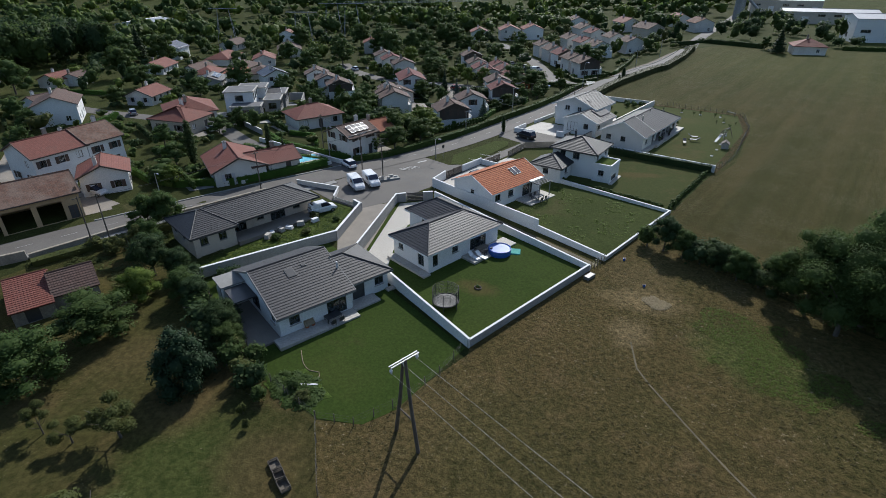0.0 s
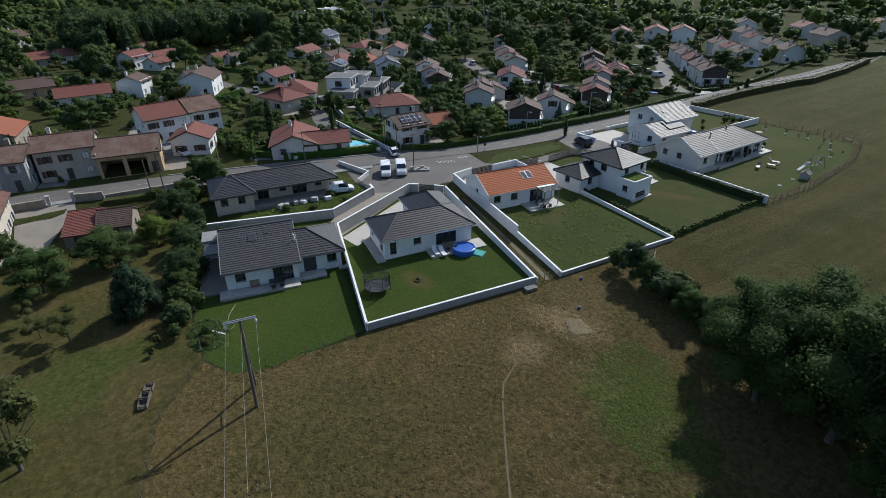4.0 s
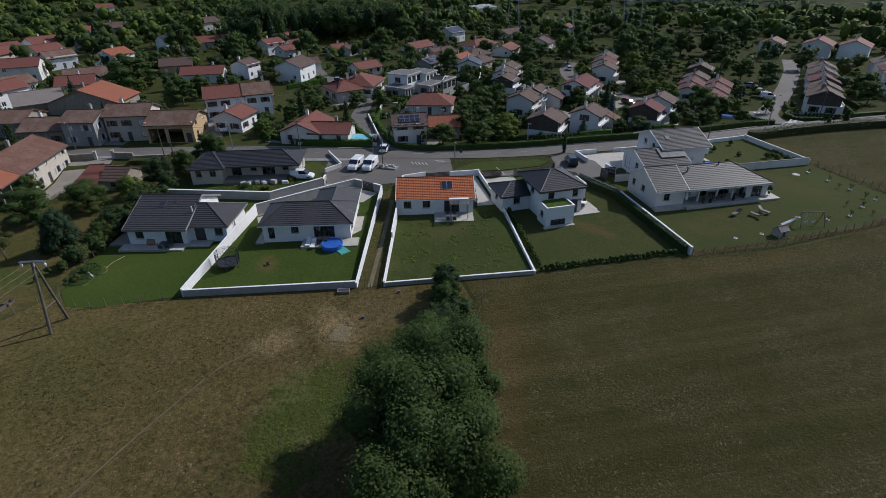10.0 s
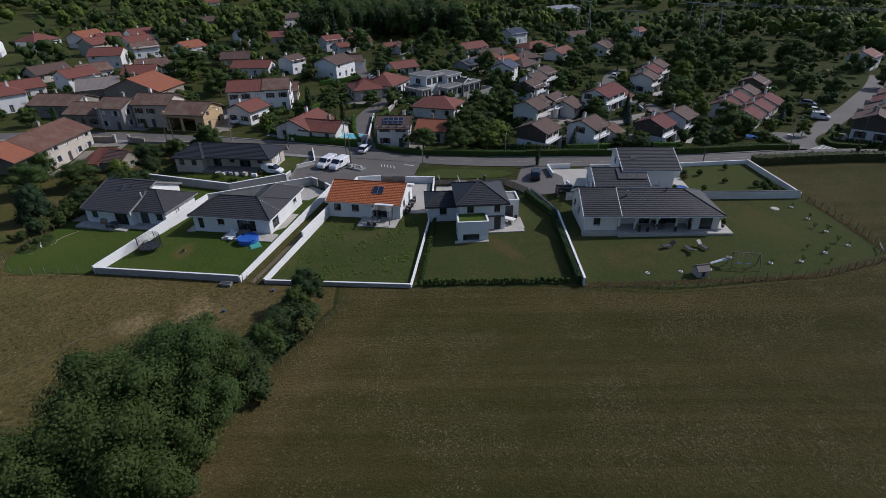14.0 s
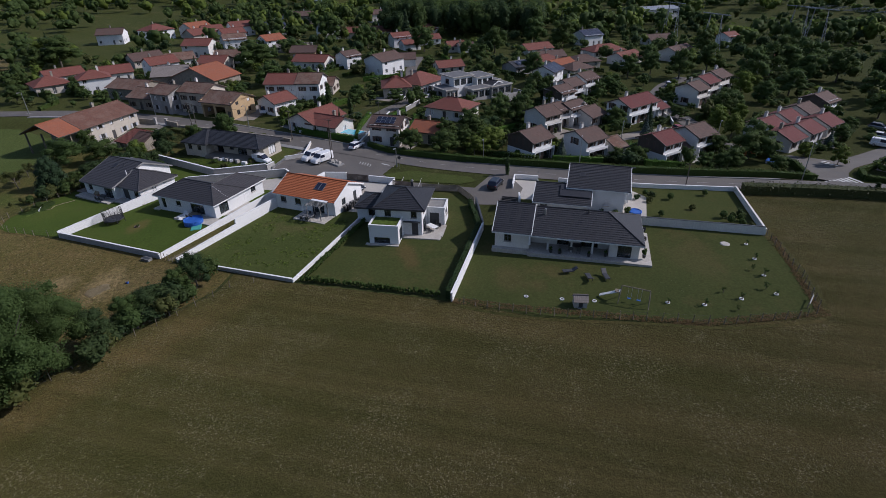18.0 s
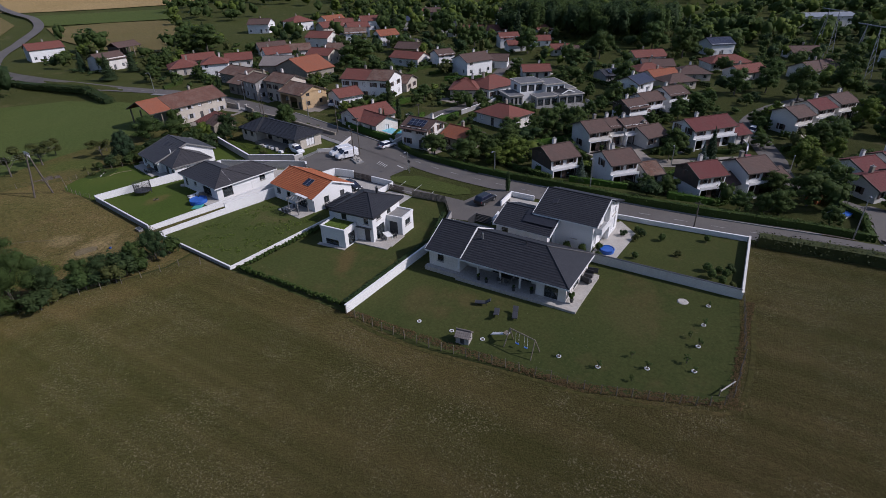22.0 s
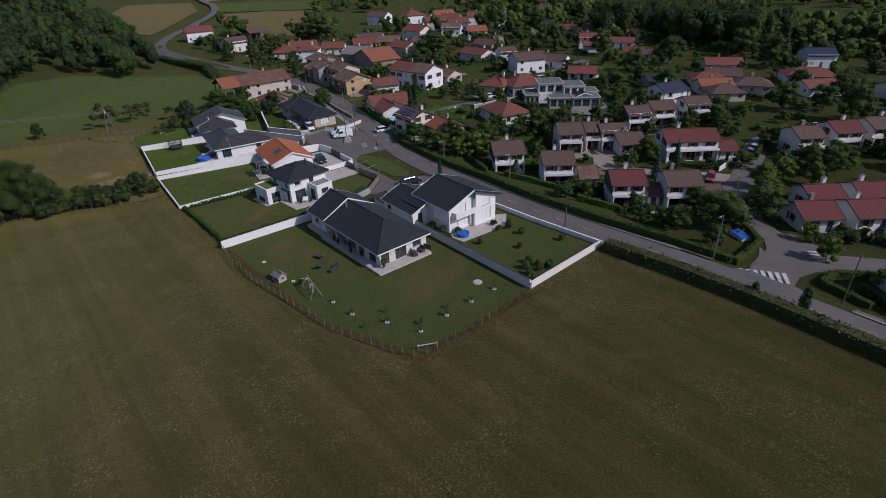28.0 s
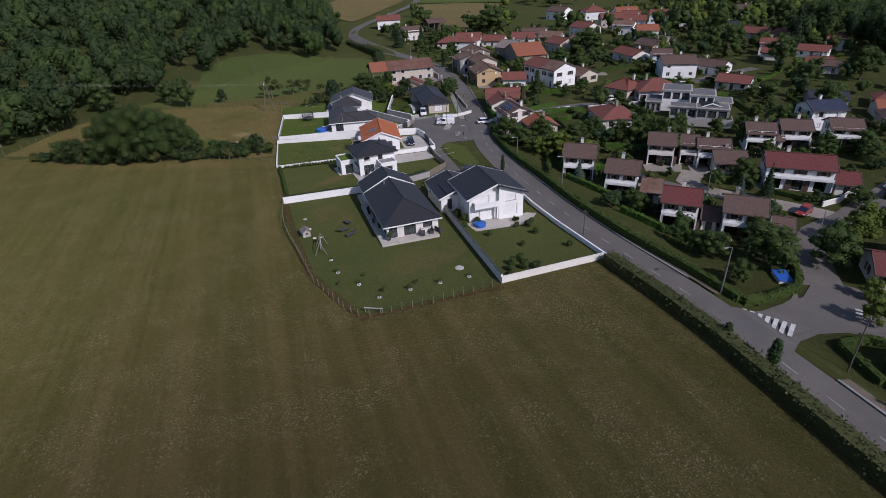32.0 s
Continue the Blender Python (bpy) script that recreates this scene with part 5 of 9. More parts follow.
walls(h, -8.0, -3.42, 0.2, 5.6, 2.6, M["white"], {"B": [(-5.6, 2.4, 0.05, 2.1, G)], "L": [(3, 1.0, 1.0, 2.0, W)], "F": [(-5.6, 1.1, 0.9, 2.1, W)]}, trim=M["frame_dark"])
roof(h, -8.0, -3.42, 0.2, 5.6, 2.6, 3.7, M["slate"], 0.4, (2.4, 0), courses=True, trim=M["darkmetal"], ends=-0.05)
child("awning", Geo().box(-0.3, 3.2, -4.3, -3.92, 2.35, 2.45).mesh("awning", M["darkmetal"]), h)
chimney(h, 0.9, 1.6, 5.3, 6.6, M["darkmetal"], 0.3)
t4 = thing("terrace", pose(-40.32, 87.62, 0.08, 0, 0, 94.7), "pale stone terrace of the villa", "terrace", "", "structure")
child("paving", Geo().box(0.55, 6.3, -5.0, -3.92, -0.5, 0.26).mesh("paving", M["slab"]), t4)
child("paving", Geo().box(3.42, 6.5, -3.92, -0.12, -0.5, 0.256).mesh("paving", M["slab"]), t4)
child("paving", Geo().box(-4.4, 0.55, -7.7, -7.12, -0.5, 0.2).mesh("paving", M["slab"]), t4)

# the long bungalow with the covered porch
h = thing("house", pose(-38.3, 112.7, 0.55, 0, 0, 90), "long cream bungalow with dark tiled roof and covered porch", "house", "new houses along the meadow")
walls(h, -10.0, -5.2, -3.7, 5.0, 2.75, M["cream"], {"F": [(-8.2, 1.0, 0.9, 2.0, W)], "L": [(0.4, 1.0, 1.0, 2.0, W), (3.4, 1.0, 1.0, 2.0, W)]}, (1, 1), 4.95)
roof(h, -10.0, -5.2, -3.7, 5.0, 2.75, 4.95, M["slate"], 0.5, courses=True, trim=M["white"], ends=0.35)
walls(h, -5.18, 9.5, -1.6, 5.0, 2.65, M["cream"], {"F": [(-3.4, 1.2, 0.9, 2.2, W), (-0.6, 1.6, 0.05, 2.2, B), (3.0, 2.4, 0.05, 2.2, B)], "R": [(0.2, 2.0, 0.05, 2.2, B), (3.2, 1.6, 0.9, 2.1, W)], "B": [(0, 1.2, 0.9, 2.1, W), (4, 1.2, 0.9, 2.1, W)]})
walls(h, 5.6, 9.48, -3.6, -1.62, 2.65, M["cream"], {"F": [(7.6, 1.8, 0.05, 2.2, B)], "L": [(-2.6, 1.0, 0.05, 2.1, D)], "R": [(-2.6, 1.4, 0.05, 2.2, B)]})
roof(h, -4.85, 9.5, -3.7, 5.0, 2.65, 4.7, M["slate"], 0.5, (0, 4.4), courses=True, trim=M["white"], ends=0.0)
for px in (-2.6, 0.6, 3.4):
    child("porch_post", box_mesh("porch_post", 0.25, 0.25, 2.5, M["cream"]), h, pose(px, -3.4, 0.1))
child("flue", Geo().tube([(-3.4, -0.6, 3.7), (-3.4, -0.6, 5.0)], 0.13, 8).mesh("flue", M["metal"]), h)
child("flue", Geo().tube([(2.5, 0.2, 4.4), (2.5, 0.2, 5.1)], 0.1, 8).mesh("flue", M["darkmetal"]), h)
t5 = thing("terrace", pose(-38.3, 112.7, 0.5, 0, 0, 90), "pale paved terrace round the long bungalow", "terrace", "", "structure")
child("paving", Geo().box(-5.2, 5.6, -4.9, -1.62, -0.5, 0.1).mesh("paving", M["slab"]), t5)
child("paving", Geo().box(5.6, 11.2, -4.9, -3.62, -0.5, 0.096).mesh("paving", M["slab"]), t5)
child("paving", Geo().box(9.52, 11.2, -3.62, 4.6, -0.5, 0.1).mesh("paving", M["slab"]), t5)
child("paving", Geo().box(-10.3, -5.2, -4.5, -3.72, -0.5, 0.096).mesh("paving", M["slab"]), t5)

# the tall white house with a balcony by the road
h = thing("house", pose(-54.28, 116.57, 0.5, 0, 0, 89), "tall white house with dark low-pitched roof and balcony", "house", "new houses along the meadow")
walls(h, -4.0, 4.2, -4.8, 4.8, 4.35, M["white"], {"R": [(-2.0, 1.6, 2.5, 4.1, C), (-3.4, 1.0, 0.1, 2.2, C), (-1.4, 1.6, 0.1, 2.2, C)], "F": [(-2.2, 0.9, 3.0, 3.9, W), (1.5, 0.9, 1.2, 2.2, C)], "L": [(2, 1.2, 2.9, 4.0, W), (-1, 1.0, 2.9, 4.0, W)], "B": [(-2, 1.2, 2.9, 4.0, W), (2, 1.2, 2.9, 4.0, W), (0, 1.1, 0.1, 2.2, D)]}, (1, 1), 6.15, trim=M["pvc"])
roof(h, -4.0, 4.2, -4.8, 4.8, 4.35, 6.15, M["slate"], 0.7, courses=True, trim=M["white"], ends=0.75)
walls(h, 4.22, 4.95, 0.3, 4.8, 4.35, M["white"], {"R": [(2.5, 1.8, 2.9, 3.95, C), (2.5, 2.4, 0.1, 2.2, C)]}, trim=M["pvc"])
child("gable", Geo().add([(4.72, 0.3, 4.35), (4.72, 4.8, 4.35), (4.72, 0.3, 5.92), (4.95, 0.3, 4.35), (4.95, 4.8, 4.35), (4.95, 0.3, 5.92)], [(0, 1, 2), (3, 5, 4), (0, 3, 4, 1), (1, 4, 5, 2), (2, 5, 3, 0)]).mesh("gable", M["white"]), h)
roof_slope(h, [(5.6, 5.5, 4.09), (4.97, 5.5, 4.09), (4.97, 0.0, 6.15), (5.6, 0.0, 6.15)], M["slate"], True)
bal = child("balcony", Geo().box(4.2, 5.3, -4.2, 0.2, 2.3, 2.48).mesh("balcony", M["white"]), h)
child("balustrade", Geo().box(5.2, 5.28, -4.2, 0.2, 2.48, 3.3).box(4.22, 5.2, -4.2, -4.12, 2.48, 3.3).mesh("balustrade", M["pvc"]), bal)
child("balcony_column", Geo().box(4.9, 5.2, -0.2, 0.1, 0, 2.3).mesh("balcony_column", M["white"]), h)
walls(h, -9.4, -4.02, -8.0, -0.4, 2.7, M["white"], {"L": [(-5.6, 1.1, 1.0, 2.1, W), (-2.4, 2.4, 0.05, 2.1, G)], "F": [(-8, 1.1, 1.0, 2.0, W)]}, (1, 1), 4.15)
roof(h, -9.4, -1.0, -8.0, -0.4, 2.7, 4.15, M["slate"], 0.5, courses=True, trim=M["white"], ends=0.3)
solar(h, -5.7, -0.9, -7.0, 3.15, 20.9, 2, 3, 2.7, M["solar_matt"], M["solar_matt"])
walls(h, -4.0, -1.3, -7.98, -4.82, 2.7, M["white"], {"R": [(-6.4, 0.9, 0.05, 2.1, D)]})
skylight(h, -2.5, -2.4, 5.27, 20.6, 0.8, 1.0)
child("porch", Geo().box(-2.0, 2.0, 4.9, 6.4, 2.6, 2.75).box(-1.9, -1.7, 6.1, 6.3, 0, 2.6).box(1.7, 1.9, 6.1, 6.3, 0, 2.6).mesh("porch", M["white"]), h)

# the bungalow still being finished, by the road
h = thing("house", pose(-69.9, 37.2, 0.6, 0, 0, 83), "grey rendered bungalow with dark tiled roof, still being finished", "house", "new houses along the meadow")
walls(h, -9.2, -3.4, -4.9, 3.6, 2.7, M["beige"], {"F": [(-7.8, 1.1, 0.9, 2.1, W), (-5.2, 1.1, 0.9, 2.1, W)], "L": [(-1, 1.2, 0.9, 2.1, W), (2, 1.2, 0.9, 2.1, W)]}, trim=M["frame_dark"])
roof(h, -9.2, -3.4, -4.9, 3.6, 2.7, 4.3, M["slate"], 0.5, (2.6, 2.6), courses=True, trim=M["darkmetal"])
walls(h, -3.38, 10.2, -2.4, 3.6, 2.7, M["beige"], {"F": [(-1.6, 1.8, 0.05, 2.2, B), (1.6, 1.1, 0.9, 2.1, W), (4.4, 2.4, 0.05, 2.2, B), (7.6, 1.1, 0.9, 2.1, W)], "R": [(0.5, 2.4, 0.05, 2.1, G)], "B": [(0, 1.2, 0.9, 2.1, W), (5, 1.2, 0.9, 2.1, W)]}, trim=M["frame_dark"])
roof(h, -5.4, 10.2, -3.9, 3.6, 2.7, 4.2, M["slate"], 0.5, (0, 3.2), courses=True, trim=M["darkmetal"], ends=0.0)
t0 = thing("terrace", pose(-69.9, 37.2, 0.3, 0, 0, 83), "bare concrete terrace of the unfinished bungalow", "terrace", "", "structure")
child("paving", Geo().box(-3.4, 9.5, -5.6, -2.42, -0.5, 0.36).mesh("paving", M["drive"]), t0)


# ---- the village ----
HOUSES = []


def auto_holes(w, hd, ze, rng, style):
    """Windows and doors for a village house, storey by storey."""
    out = {"F": [], "B": [], "L": [], "R": []}
    floors = 2 if ze > 4.2 else 1
    for s, L in (("F", w), ("B", w), ("L", 2 * hd), ("R", 2 * hd)):
        n = max(2 if style == "estate" and s in "FB" else 1, int(L / (3.0 if s in "FB" else 3.6)))
        for fl in range(floors):
            z = 0.9 + fl * 2.6
            for k in range(n):
                x = -L / 2 + L * (k + 0.5) / n
                if style == "estate" and s == "F" and fl == 0:
                    out[s].append((x, min(2.0, L / n - 0.5), 0.05, 2.2, B if k % 2 else "open"))
                elif fl == 0 and k == n // 2 and s in "FB":
                    out[s].append((x, 1.0, 0.05, 2.15, D if s == "F" else G if rng.random() < 0.3 else D))
                elif s in "FR" or rng.random() < 0.6:
                    out[s].append((x, min(1.1, L / n - 0.6), z - (0.15 if style == "estate" else 0), z + 1.25, W if rng.random() < 0.8 or style == "estate" else C))
    return out


def village_house(cx, cy, yaw, w, hd, ze, roof_key, wall_key="cream", hip=0, style="", label="", shut="shutter", pitch=0.42, chim=1, far=False, front=None):
    HOUSES.append((cx, cy, max(w / 2, hd) + 1.5))
    rng = random.Random(round(cx * 7 + cy * 13))
    words = {"red": "dull red", "brown": "brown", "maroon": "dark red", "farm": "brown-red", "orange": "orange", "old": "weathered brown", "rust": "rust-coloured", "grey_roof": "grey", "navy": "dark blue", "slate": "dark grey"}
    floors = "two-storey" if ze > 4.2 else "single-storey"
    wall_word = {"cream": "cream", "white": "white", "beige": "beige", "ochre": "ochre", "grey_wall": "grey rendered", "stone": "old stone"}[wall_key]
    h = thing("house", pose(cx, cy, 0, 0, 0, yaw), label or f"{wall_word} {floors} village house with {words[roof_key]} tiled roof", "house", "terraced estate houses" if style == "estate" else "village houses")
    zr = ze + pitch * hd
    gab = (0, 0) if hip else (1, 1)
    wm = M[wall_key]
    sh = None if (shut is None or far) else M[shut]
    holes = auto_holes(w, hd, ze, rng, style)
    holes["B"] = holes["B"][:1]
    if front is not None:
        holes["F"] = front
    if far:
        holes = {"F": holes["F"][:4], "R": holes["R"][:2], "L": holes["L"][:1], "B": []}
    walls(h, -w / 2, w / 2, -hd, hd, ze, wm, holes, gab, zr, shut=sh, gable_mat=M["timber"] if (cx, cy) in TIMBER else None, sill=False, trim=M["pvc"] if far else M["shutter"])
    roof(h, -w / 2, w / 2, -hd, hd, ze, zr, M[roof_key], 0.55, (hd * 0.9, hd * 0.9) if hip else (0, 0), trim=None if far else M["timber"] if roof_key != "slate" else M["white"], ends=0.4)
    if chim:
        x = rng.uniform(-w * 0.3, w * 0.3)
        chimney(h, x, 0.8, zr - 0.6, zr + 0.9, M["cream"] if rng.random() < 0.6 else M["stone"])
    if style == "estate":
        if (cx, cy) in TIMBER:
            for xa, xb in ((-w / 2 - 0.06, -w / 2 - 0.01), (w / 2 + 0.01, w / 2 + 0.06)):
                child("timber_cladding", Geo().box(xa, xb, -hd + 0.02, hd - 0.02, 2.55, ze).mesh("timber_cladding", M["timber"]), h)
        b = child("balcony", Geo().box(-w / 2, w / 2, -hd - 0.85, -hd - 0.02, 2.45, 2.6).mesh("balcony", M["white"]), h)
        child("parapet", Geo().box(-w / 2, w / 2, -hd - 0.87, -hd - 0.78, 2.6, 3.0).mesh("parapet", wm), b)
        child("side_wall", Geo().box(-w / 2 - 0.02, -w / 2 + 0.2, -hd - 0.85, -hd - 0.02, -0.8, 2.45).mesh("side_wall", wm), b)
        child("side_wall", Geo().box(w / 2 - 0.2, w / 2 + 0.02, -hd - 0.85, -hd - 0.02, -0.8, 2.45).mesh("side_wall", wm), b)
        if rng.random() < 0.5:
            d = child("dish", Geo().tube([(0.2 * w, 0.3, zr - 0.1), (0.2 * w, 0.3, zr + 0.5)], 0.03, 6).mesh("aerial_pole", M["metal"]), h)
            child("dish_bowl", Geo().tube([(0.2 * w, 0.16, zr + 0.4), (0.2 * w - 0.04, 0.12, zr + 0.42)], [0.26, 0.1], 12).mesh("dish_bowl", M["kerb"]), d)
    return h


TIMBER = {(-82.3, 102.5), (-85.6, 129.5), (-127.6, 106.0), (-83.5, 177.0), (-128.4, 172.4), (-100.0, 192.0)}
E_ROWS = [(-82.3, 102.5, 144, 6.2, 3.6, 4.9, "brown"), (-84.9, 114.0, 138, 5.8, 3.4, 4.9, "brown"), (-85.6, 129.5, 137, 5.7, 3.3, 4.9, "maroon"), (-92.0, 136.8, 137, 5.9, 3.3, 4.9, "brown"),
          (-102.6, 103.4, 141, 5.3, 3.5, 4.8, "brown"), (-107.6, 106.2, 141, 3.2, 2.9, 4.7, "brown"), (-110.6, 110.0, 143, 6.0, 2.7, 4.6, "brown"), (-111.0, 114.2, 148, 6.0, 3.4, 2.9, "brown"),
          (-127.6, 106.0, 144, 5.8, 3.4, 4.5, "brown"), (-135.6, 108.2, 144, 6.0, 3.2, 4.8, "brown"), (-145.8, 112.4, 143, 6.2, 3.4, 4.7, "brown"), (-116.8, 125.5, 140, 11.4, 3.6, 4.8, "maroon"),
          (-136.0, 142.6, 143, 5.6, 3.4, 4.8, "brown"), (-145.8, 147.0, 143, 6.2, 3.4, 4.8, "maroon"), (-154.6, 151.8, 143, 6.2, 3.4, 4.8, "brown"), (-99.4, 156.8, 139, 6.0, 3.4, 2.9, "maroon"), (-106.2, 162.6, 139, 6.0, 3.4, 2.9, "maroon"),
          (-107.6, 155.2, 139, 5.8, 3.2, 3.1, "maroon"), (-114.8, 160.8, 139, 5.8, 3.2, 3.1, "maroon"), (-113.0, 168.4, 139, 6.0, 3.4, 2.9, "maroon"), (-121.6, 166.6, 139, 5.8, 3.2, 3.4, "brown"), (-128.4, 172.4, 139, 6.0, 3.4, 4.6, "brown"),
          (-83.5, 177.0, 143, 6.6, 3.6, 4.8, "brown"), (-92.0, 185.0, 143, 6.6, 3.5, 4.8, "brown"), (-100.0, 192.0, 143, 6.6, 3.5, 4.8, "maroon"), (-108.0, 199.0, 143, 6.6, 3.5, 4.8, "brown"), (-116.5, 206.5, 143, 6.6, 3.5, 4.8, "brown"),
          (-98.0, 217.0, 143, 7.4, 3.8, 5, "brown"), (-107.0, 224.0, 143, 7.4, 3.8, 5, "maroon"), (-117.0, 231.0, 143, 7.4, 3.8, 5, "brown"), (-92, 236, 143, 7.4, 3.8, 5, "brown"), (-104, 246, 143, 7.4, 3.8, 5, "brown"), (-118, 256, 143, 7.4, 3.8, 5, "maroon")]
for cx, cy, yaw, w, hd, ze, rk in E_ROWS:
    village_house(cx, cy, yaw, w, hd, ze, rk, "cream" if (cx + cy) % 3 < 1.7 else "white", style="estate" if ze > 4.2 else "", far=cy > 195)
for cx, cy, yaw, w, hd, rk in ((-122.2, 131.6, 140, 3.6, 3.0, "maroon"), (-96.2, 141.0, 138, 2.6, 2.6, "brown"), (-87.6, 119.6, 138, 3.2, 3.2, "old"), (-88.8, 133.2, 137, 2.2, 2.6, "brown"), (-131.4, 107.2, 144, 2.6, 2.8, "brown")):
    village_house(cx, cy, yaw, w, hd, 2.6, rk, "cream", label="low garage annex with brown tiled roof beside a house", shut=None, chim=0)

V_ROWS = [(-110.5, -23.5, 84, 13.5, 4.8, 3.6, "old", "stone", 0), (-157.5, -60, 150, 12, 5, 3, "brown", "beige", 0), (-195.5, -14.5, 100, 14, 3.4, 2.6, "grey_roof", "stone", 0), (-131, -50, 140, 10, 4.6, 3.2, "red", "cream", 0),
          (-104.1, -146.5, 167, 13.6, 5.0, 5.2, "red", "white", 0), (-103.2, -95.5, 180, 10.6, 4.8, 4.4, "brown", "cream", 0), (-111.4, -58.6, 150, 10, 5.0, 3, "red", "beige", 1), (-124.6, -66.8, 153, 12, 4.2, 3, "red", "cream", 0),
          (-114.4, -43.0, 140, 9, 4.3, 5, "red", "white", 1), (-223, -108, 164, 13, 6.0, 5, "red", "white", 1), (-234, -92, 161, 12.5, 5.5, 5, "rust", "cream", 0), (-211.4, -73.1, 155, 12, 5.2, 5, "red", "beige", 0),
          (-215.2, -57.8, 142, 11, 5.0, 5, "red", "white", 0), (-180.8, -50.8, 100, 11.8, 5.0, 5, "red", "cream", 0), (-181.2, -0.9, 99, 10.5, 4.4, 3.2, "brown", "ochre", 0), (-165.3, 25.0, 150, 8, 4.2, 5, "brown", "white", 0),
          (-128.1, -23.7, 118, 11, 6.0, 4, "grey_roof", "stone", 0), (-126.0, -9.0, 171, 11.7, 9.0, 4, "rust", "stone", 0), (-98.4, -0.4, 79, 7.2, 4.3, 5.6, "old", "grey_wall", 0), (-99.9, 8.6, 84, 9.4, 3.9, 6, "old", "beige", 0),
          (-101.1, -9.6, 85, 9.0, 4.7, 3.6, "old", "stone", 0), (-114.9, 26.4, 100, 9.3, 4.6, 5.75, "red", "white", 0), (-116.3, 34.35, 100, 6.6, 4.6, 5.9, "old", "white", 0), (-101.7, 30.5, 158, 7.3, 3.6, 3.6, "red", "white", 0),
          (-89.9, 48.2, 160, 11, 4.4, 2.9, "red", "cream", 0), (-86.4, 53.6, 75, 8.6, 3.4, 2.8, "red", "cream", 0), (-82.4, 70.4, 88, 7.0, 3.6, 4.6, "brown", "cream", 0), (-85.4, 79.0, 80, 6.6, 3.4, 3, "rust", "beige", 0),
          (-106.4, 79.5, 74, 11, 4.4, 3, "red", "cream", 1), (-126.6, 57.0, 111, 8, 5.2, 3.4, "red", "beige", 1), (-133, 62.5, 159, 12, 5.4, 3.4, "red", "white", 1), (-161.0, 65.1, 123, 11, 4.4, 3, "red", "cream", 0),
          (-152.9, 100.8, 161, 8.2, 3.6, 5.4, "navy", "white", 0), (-126, 33, 100, 8, 4, 3, "old", "beige", 0), (-158, 42, 155, 11, 4.6, 5, "brown", "white", 0),
          (-199, -27, 150, 9.5, 4.6, 4.8, "rust", "white", 0), (-303, -72, 150, 10, 5, 3, "red", "cream", 0), (-234, -15, 130, 10, 4.5, 5, "slate", "white", 0), (-241, -3, 110, 11, 4.6, 3, "red", "beige", 0), (-246, 9, 105, 10, 4.6, 3, "red", "cream", 0),
          (-208, 36, 130, 9, 4.2, 3, "red", "white", 0), (-243, 34, 140, 10, 5, 5, "red", "white", 0), (-206, 57, 120, 9, 4.2, 3, "red", "cream", 0), (-210, 91, 130, 15, 5, 3, "red", "white", 0), (-178, 103, 140, 12, 4.5, 3, "rust", "cream", 0),
          (-241, 112, 130, 12, 5.6, 5, "navy", "white", 0), (-212, 119, 125, 18, 5.5, 3, "red", "cream", 1), (-243, 172, 130, 8, 4, 5, "red", "white", 0), (-245, 143, 120, 14, 5, 3, "brown", "cream", 0), (-187, 111, 120, 13, 5, 3, "brown", "beige", 1),
          (-323, 64, 120, 12, 5, 5, "brown", "cream", 0), (-293, -58, 120, 14, 5, 5, "brown", "beige", 0), (-244, -51, 150, 10, 5, 5, "navy", "grey_wall", 0), (-224, 40, 120, 12, 4.5, 3, "red", "white", 0), (-186, 97, 130, 12, 4.8, 3, "red", "cream", 1),
          (-305, -14, 130, 12, 5, 5, "brown", "cream", 0), (-170, 89, 140, 11, 4.4, 3, "slate", "grey_wall", 0), (-195, 98, 120, 13, 4.8, 3, "brown", "cream", 0), (-162, 12, 90, 13, 4.2, 3.2, "red", "cream", 0), (-172, 44, 110, 12, 4.7, 3.2, "brown", "white", 0),
          (-204, 62, 128, 8, 3.5, 3, "brown", "cream", 0), (-172, 109, 138, 12, 4.8, 3, "brown", "beige", 1), (-197, 127, 144, 14, 4.8, 3, "red", "cream", 0), (-208, 147, 145, 16, 5.6, 3.6, "brown", "cream", 0),
          (-242, -70, 140, 12, 5, 5, "red", "white", 0), (-228, -78, 140, 10, 5, 4.6, "red", "cream", 0), (-202, -48, 130, 10, 4.6, 4.4, "old", "white", 0), (-165, -25, 110, 12, 5, 3.4, "old", "beige", 0), (-150, -22, 100, 10, 4.5, 4, "red", "beige", 0),
          (-140, -38, 150, 10, 4.5, 5, "red", "white", 0), (-158, -44, 140, 10, 4.6, 3.2, "old", "cream", 0), (-215, 29, 130, 10, 4.5, 5, "red", "white", 0), (-389, -93, 120, 10, 5, 5, "red", "white", 0), (-207, -121, 118, 12, 5.4, 5, "brown", "white", 0),
          (-166, 229, 130, 11, 4.8, 5, "red", "white", 0), (-157, 242, 130, 11, 4.8, 5, "red", "cream", 0), (-150, 252, 130, 11, 4.8, 5, "red", "white", 0), (-29.5, 247, 110, 9, 5.2, 3.2, "red", "cream", 1), 
          (-133, 84, 60, 8, 4, 3, "slate", "grey_wall", 0), 
          (-185, 175, 135, 10, 4.5, 5, "red", "cream", 0), (-130, 270, 140, 10, 4.5, 5, "brown", "cream", 0), (-105, 290, 150, 12, 5, 5, "brown", "beige", 0), (-125, 310, 140, 12, 5, 5, "red", "cream", 0), (-150, 300, 130, 12, 5, 5, "brown", "white", 0), (-92, 330, 130, 12, 5, 5, "old", "cream", 0), (-110, 350, 130, 12, 5, 5, "red", "cream", 0)]
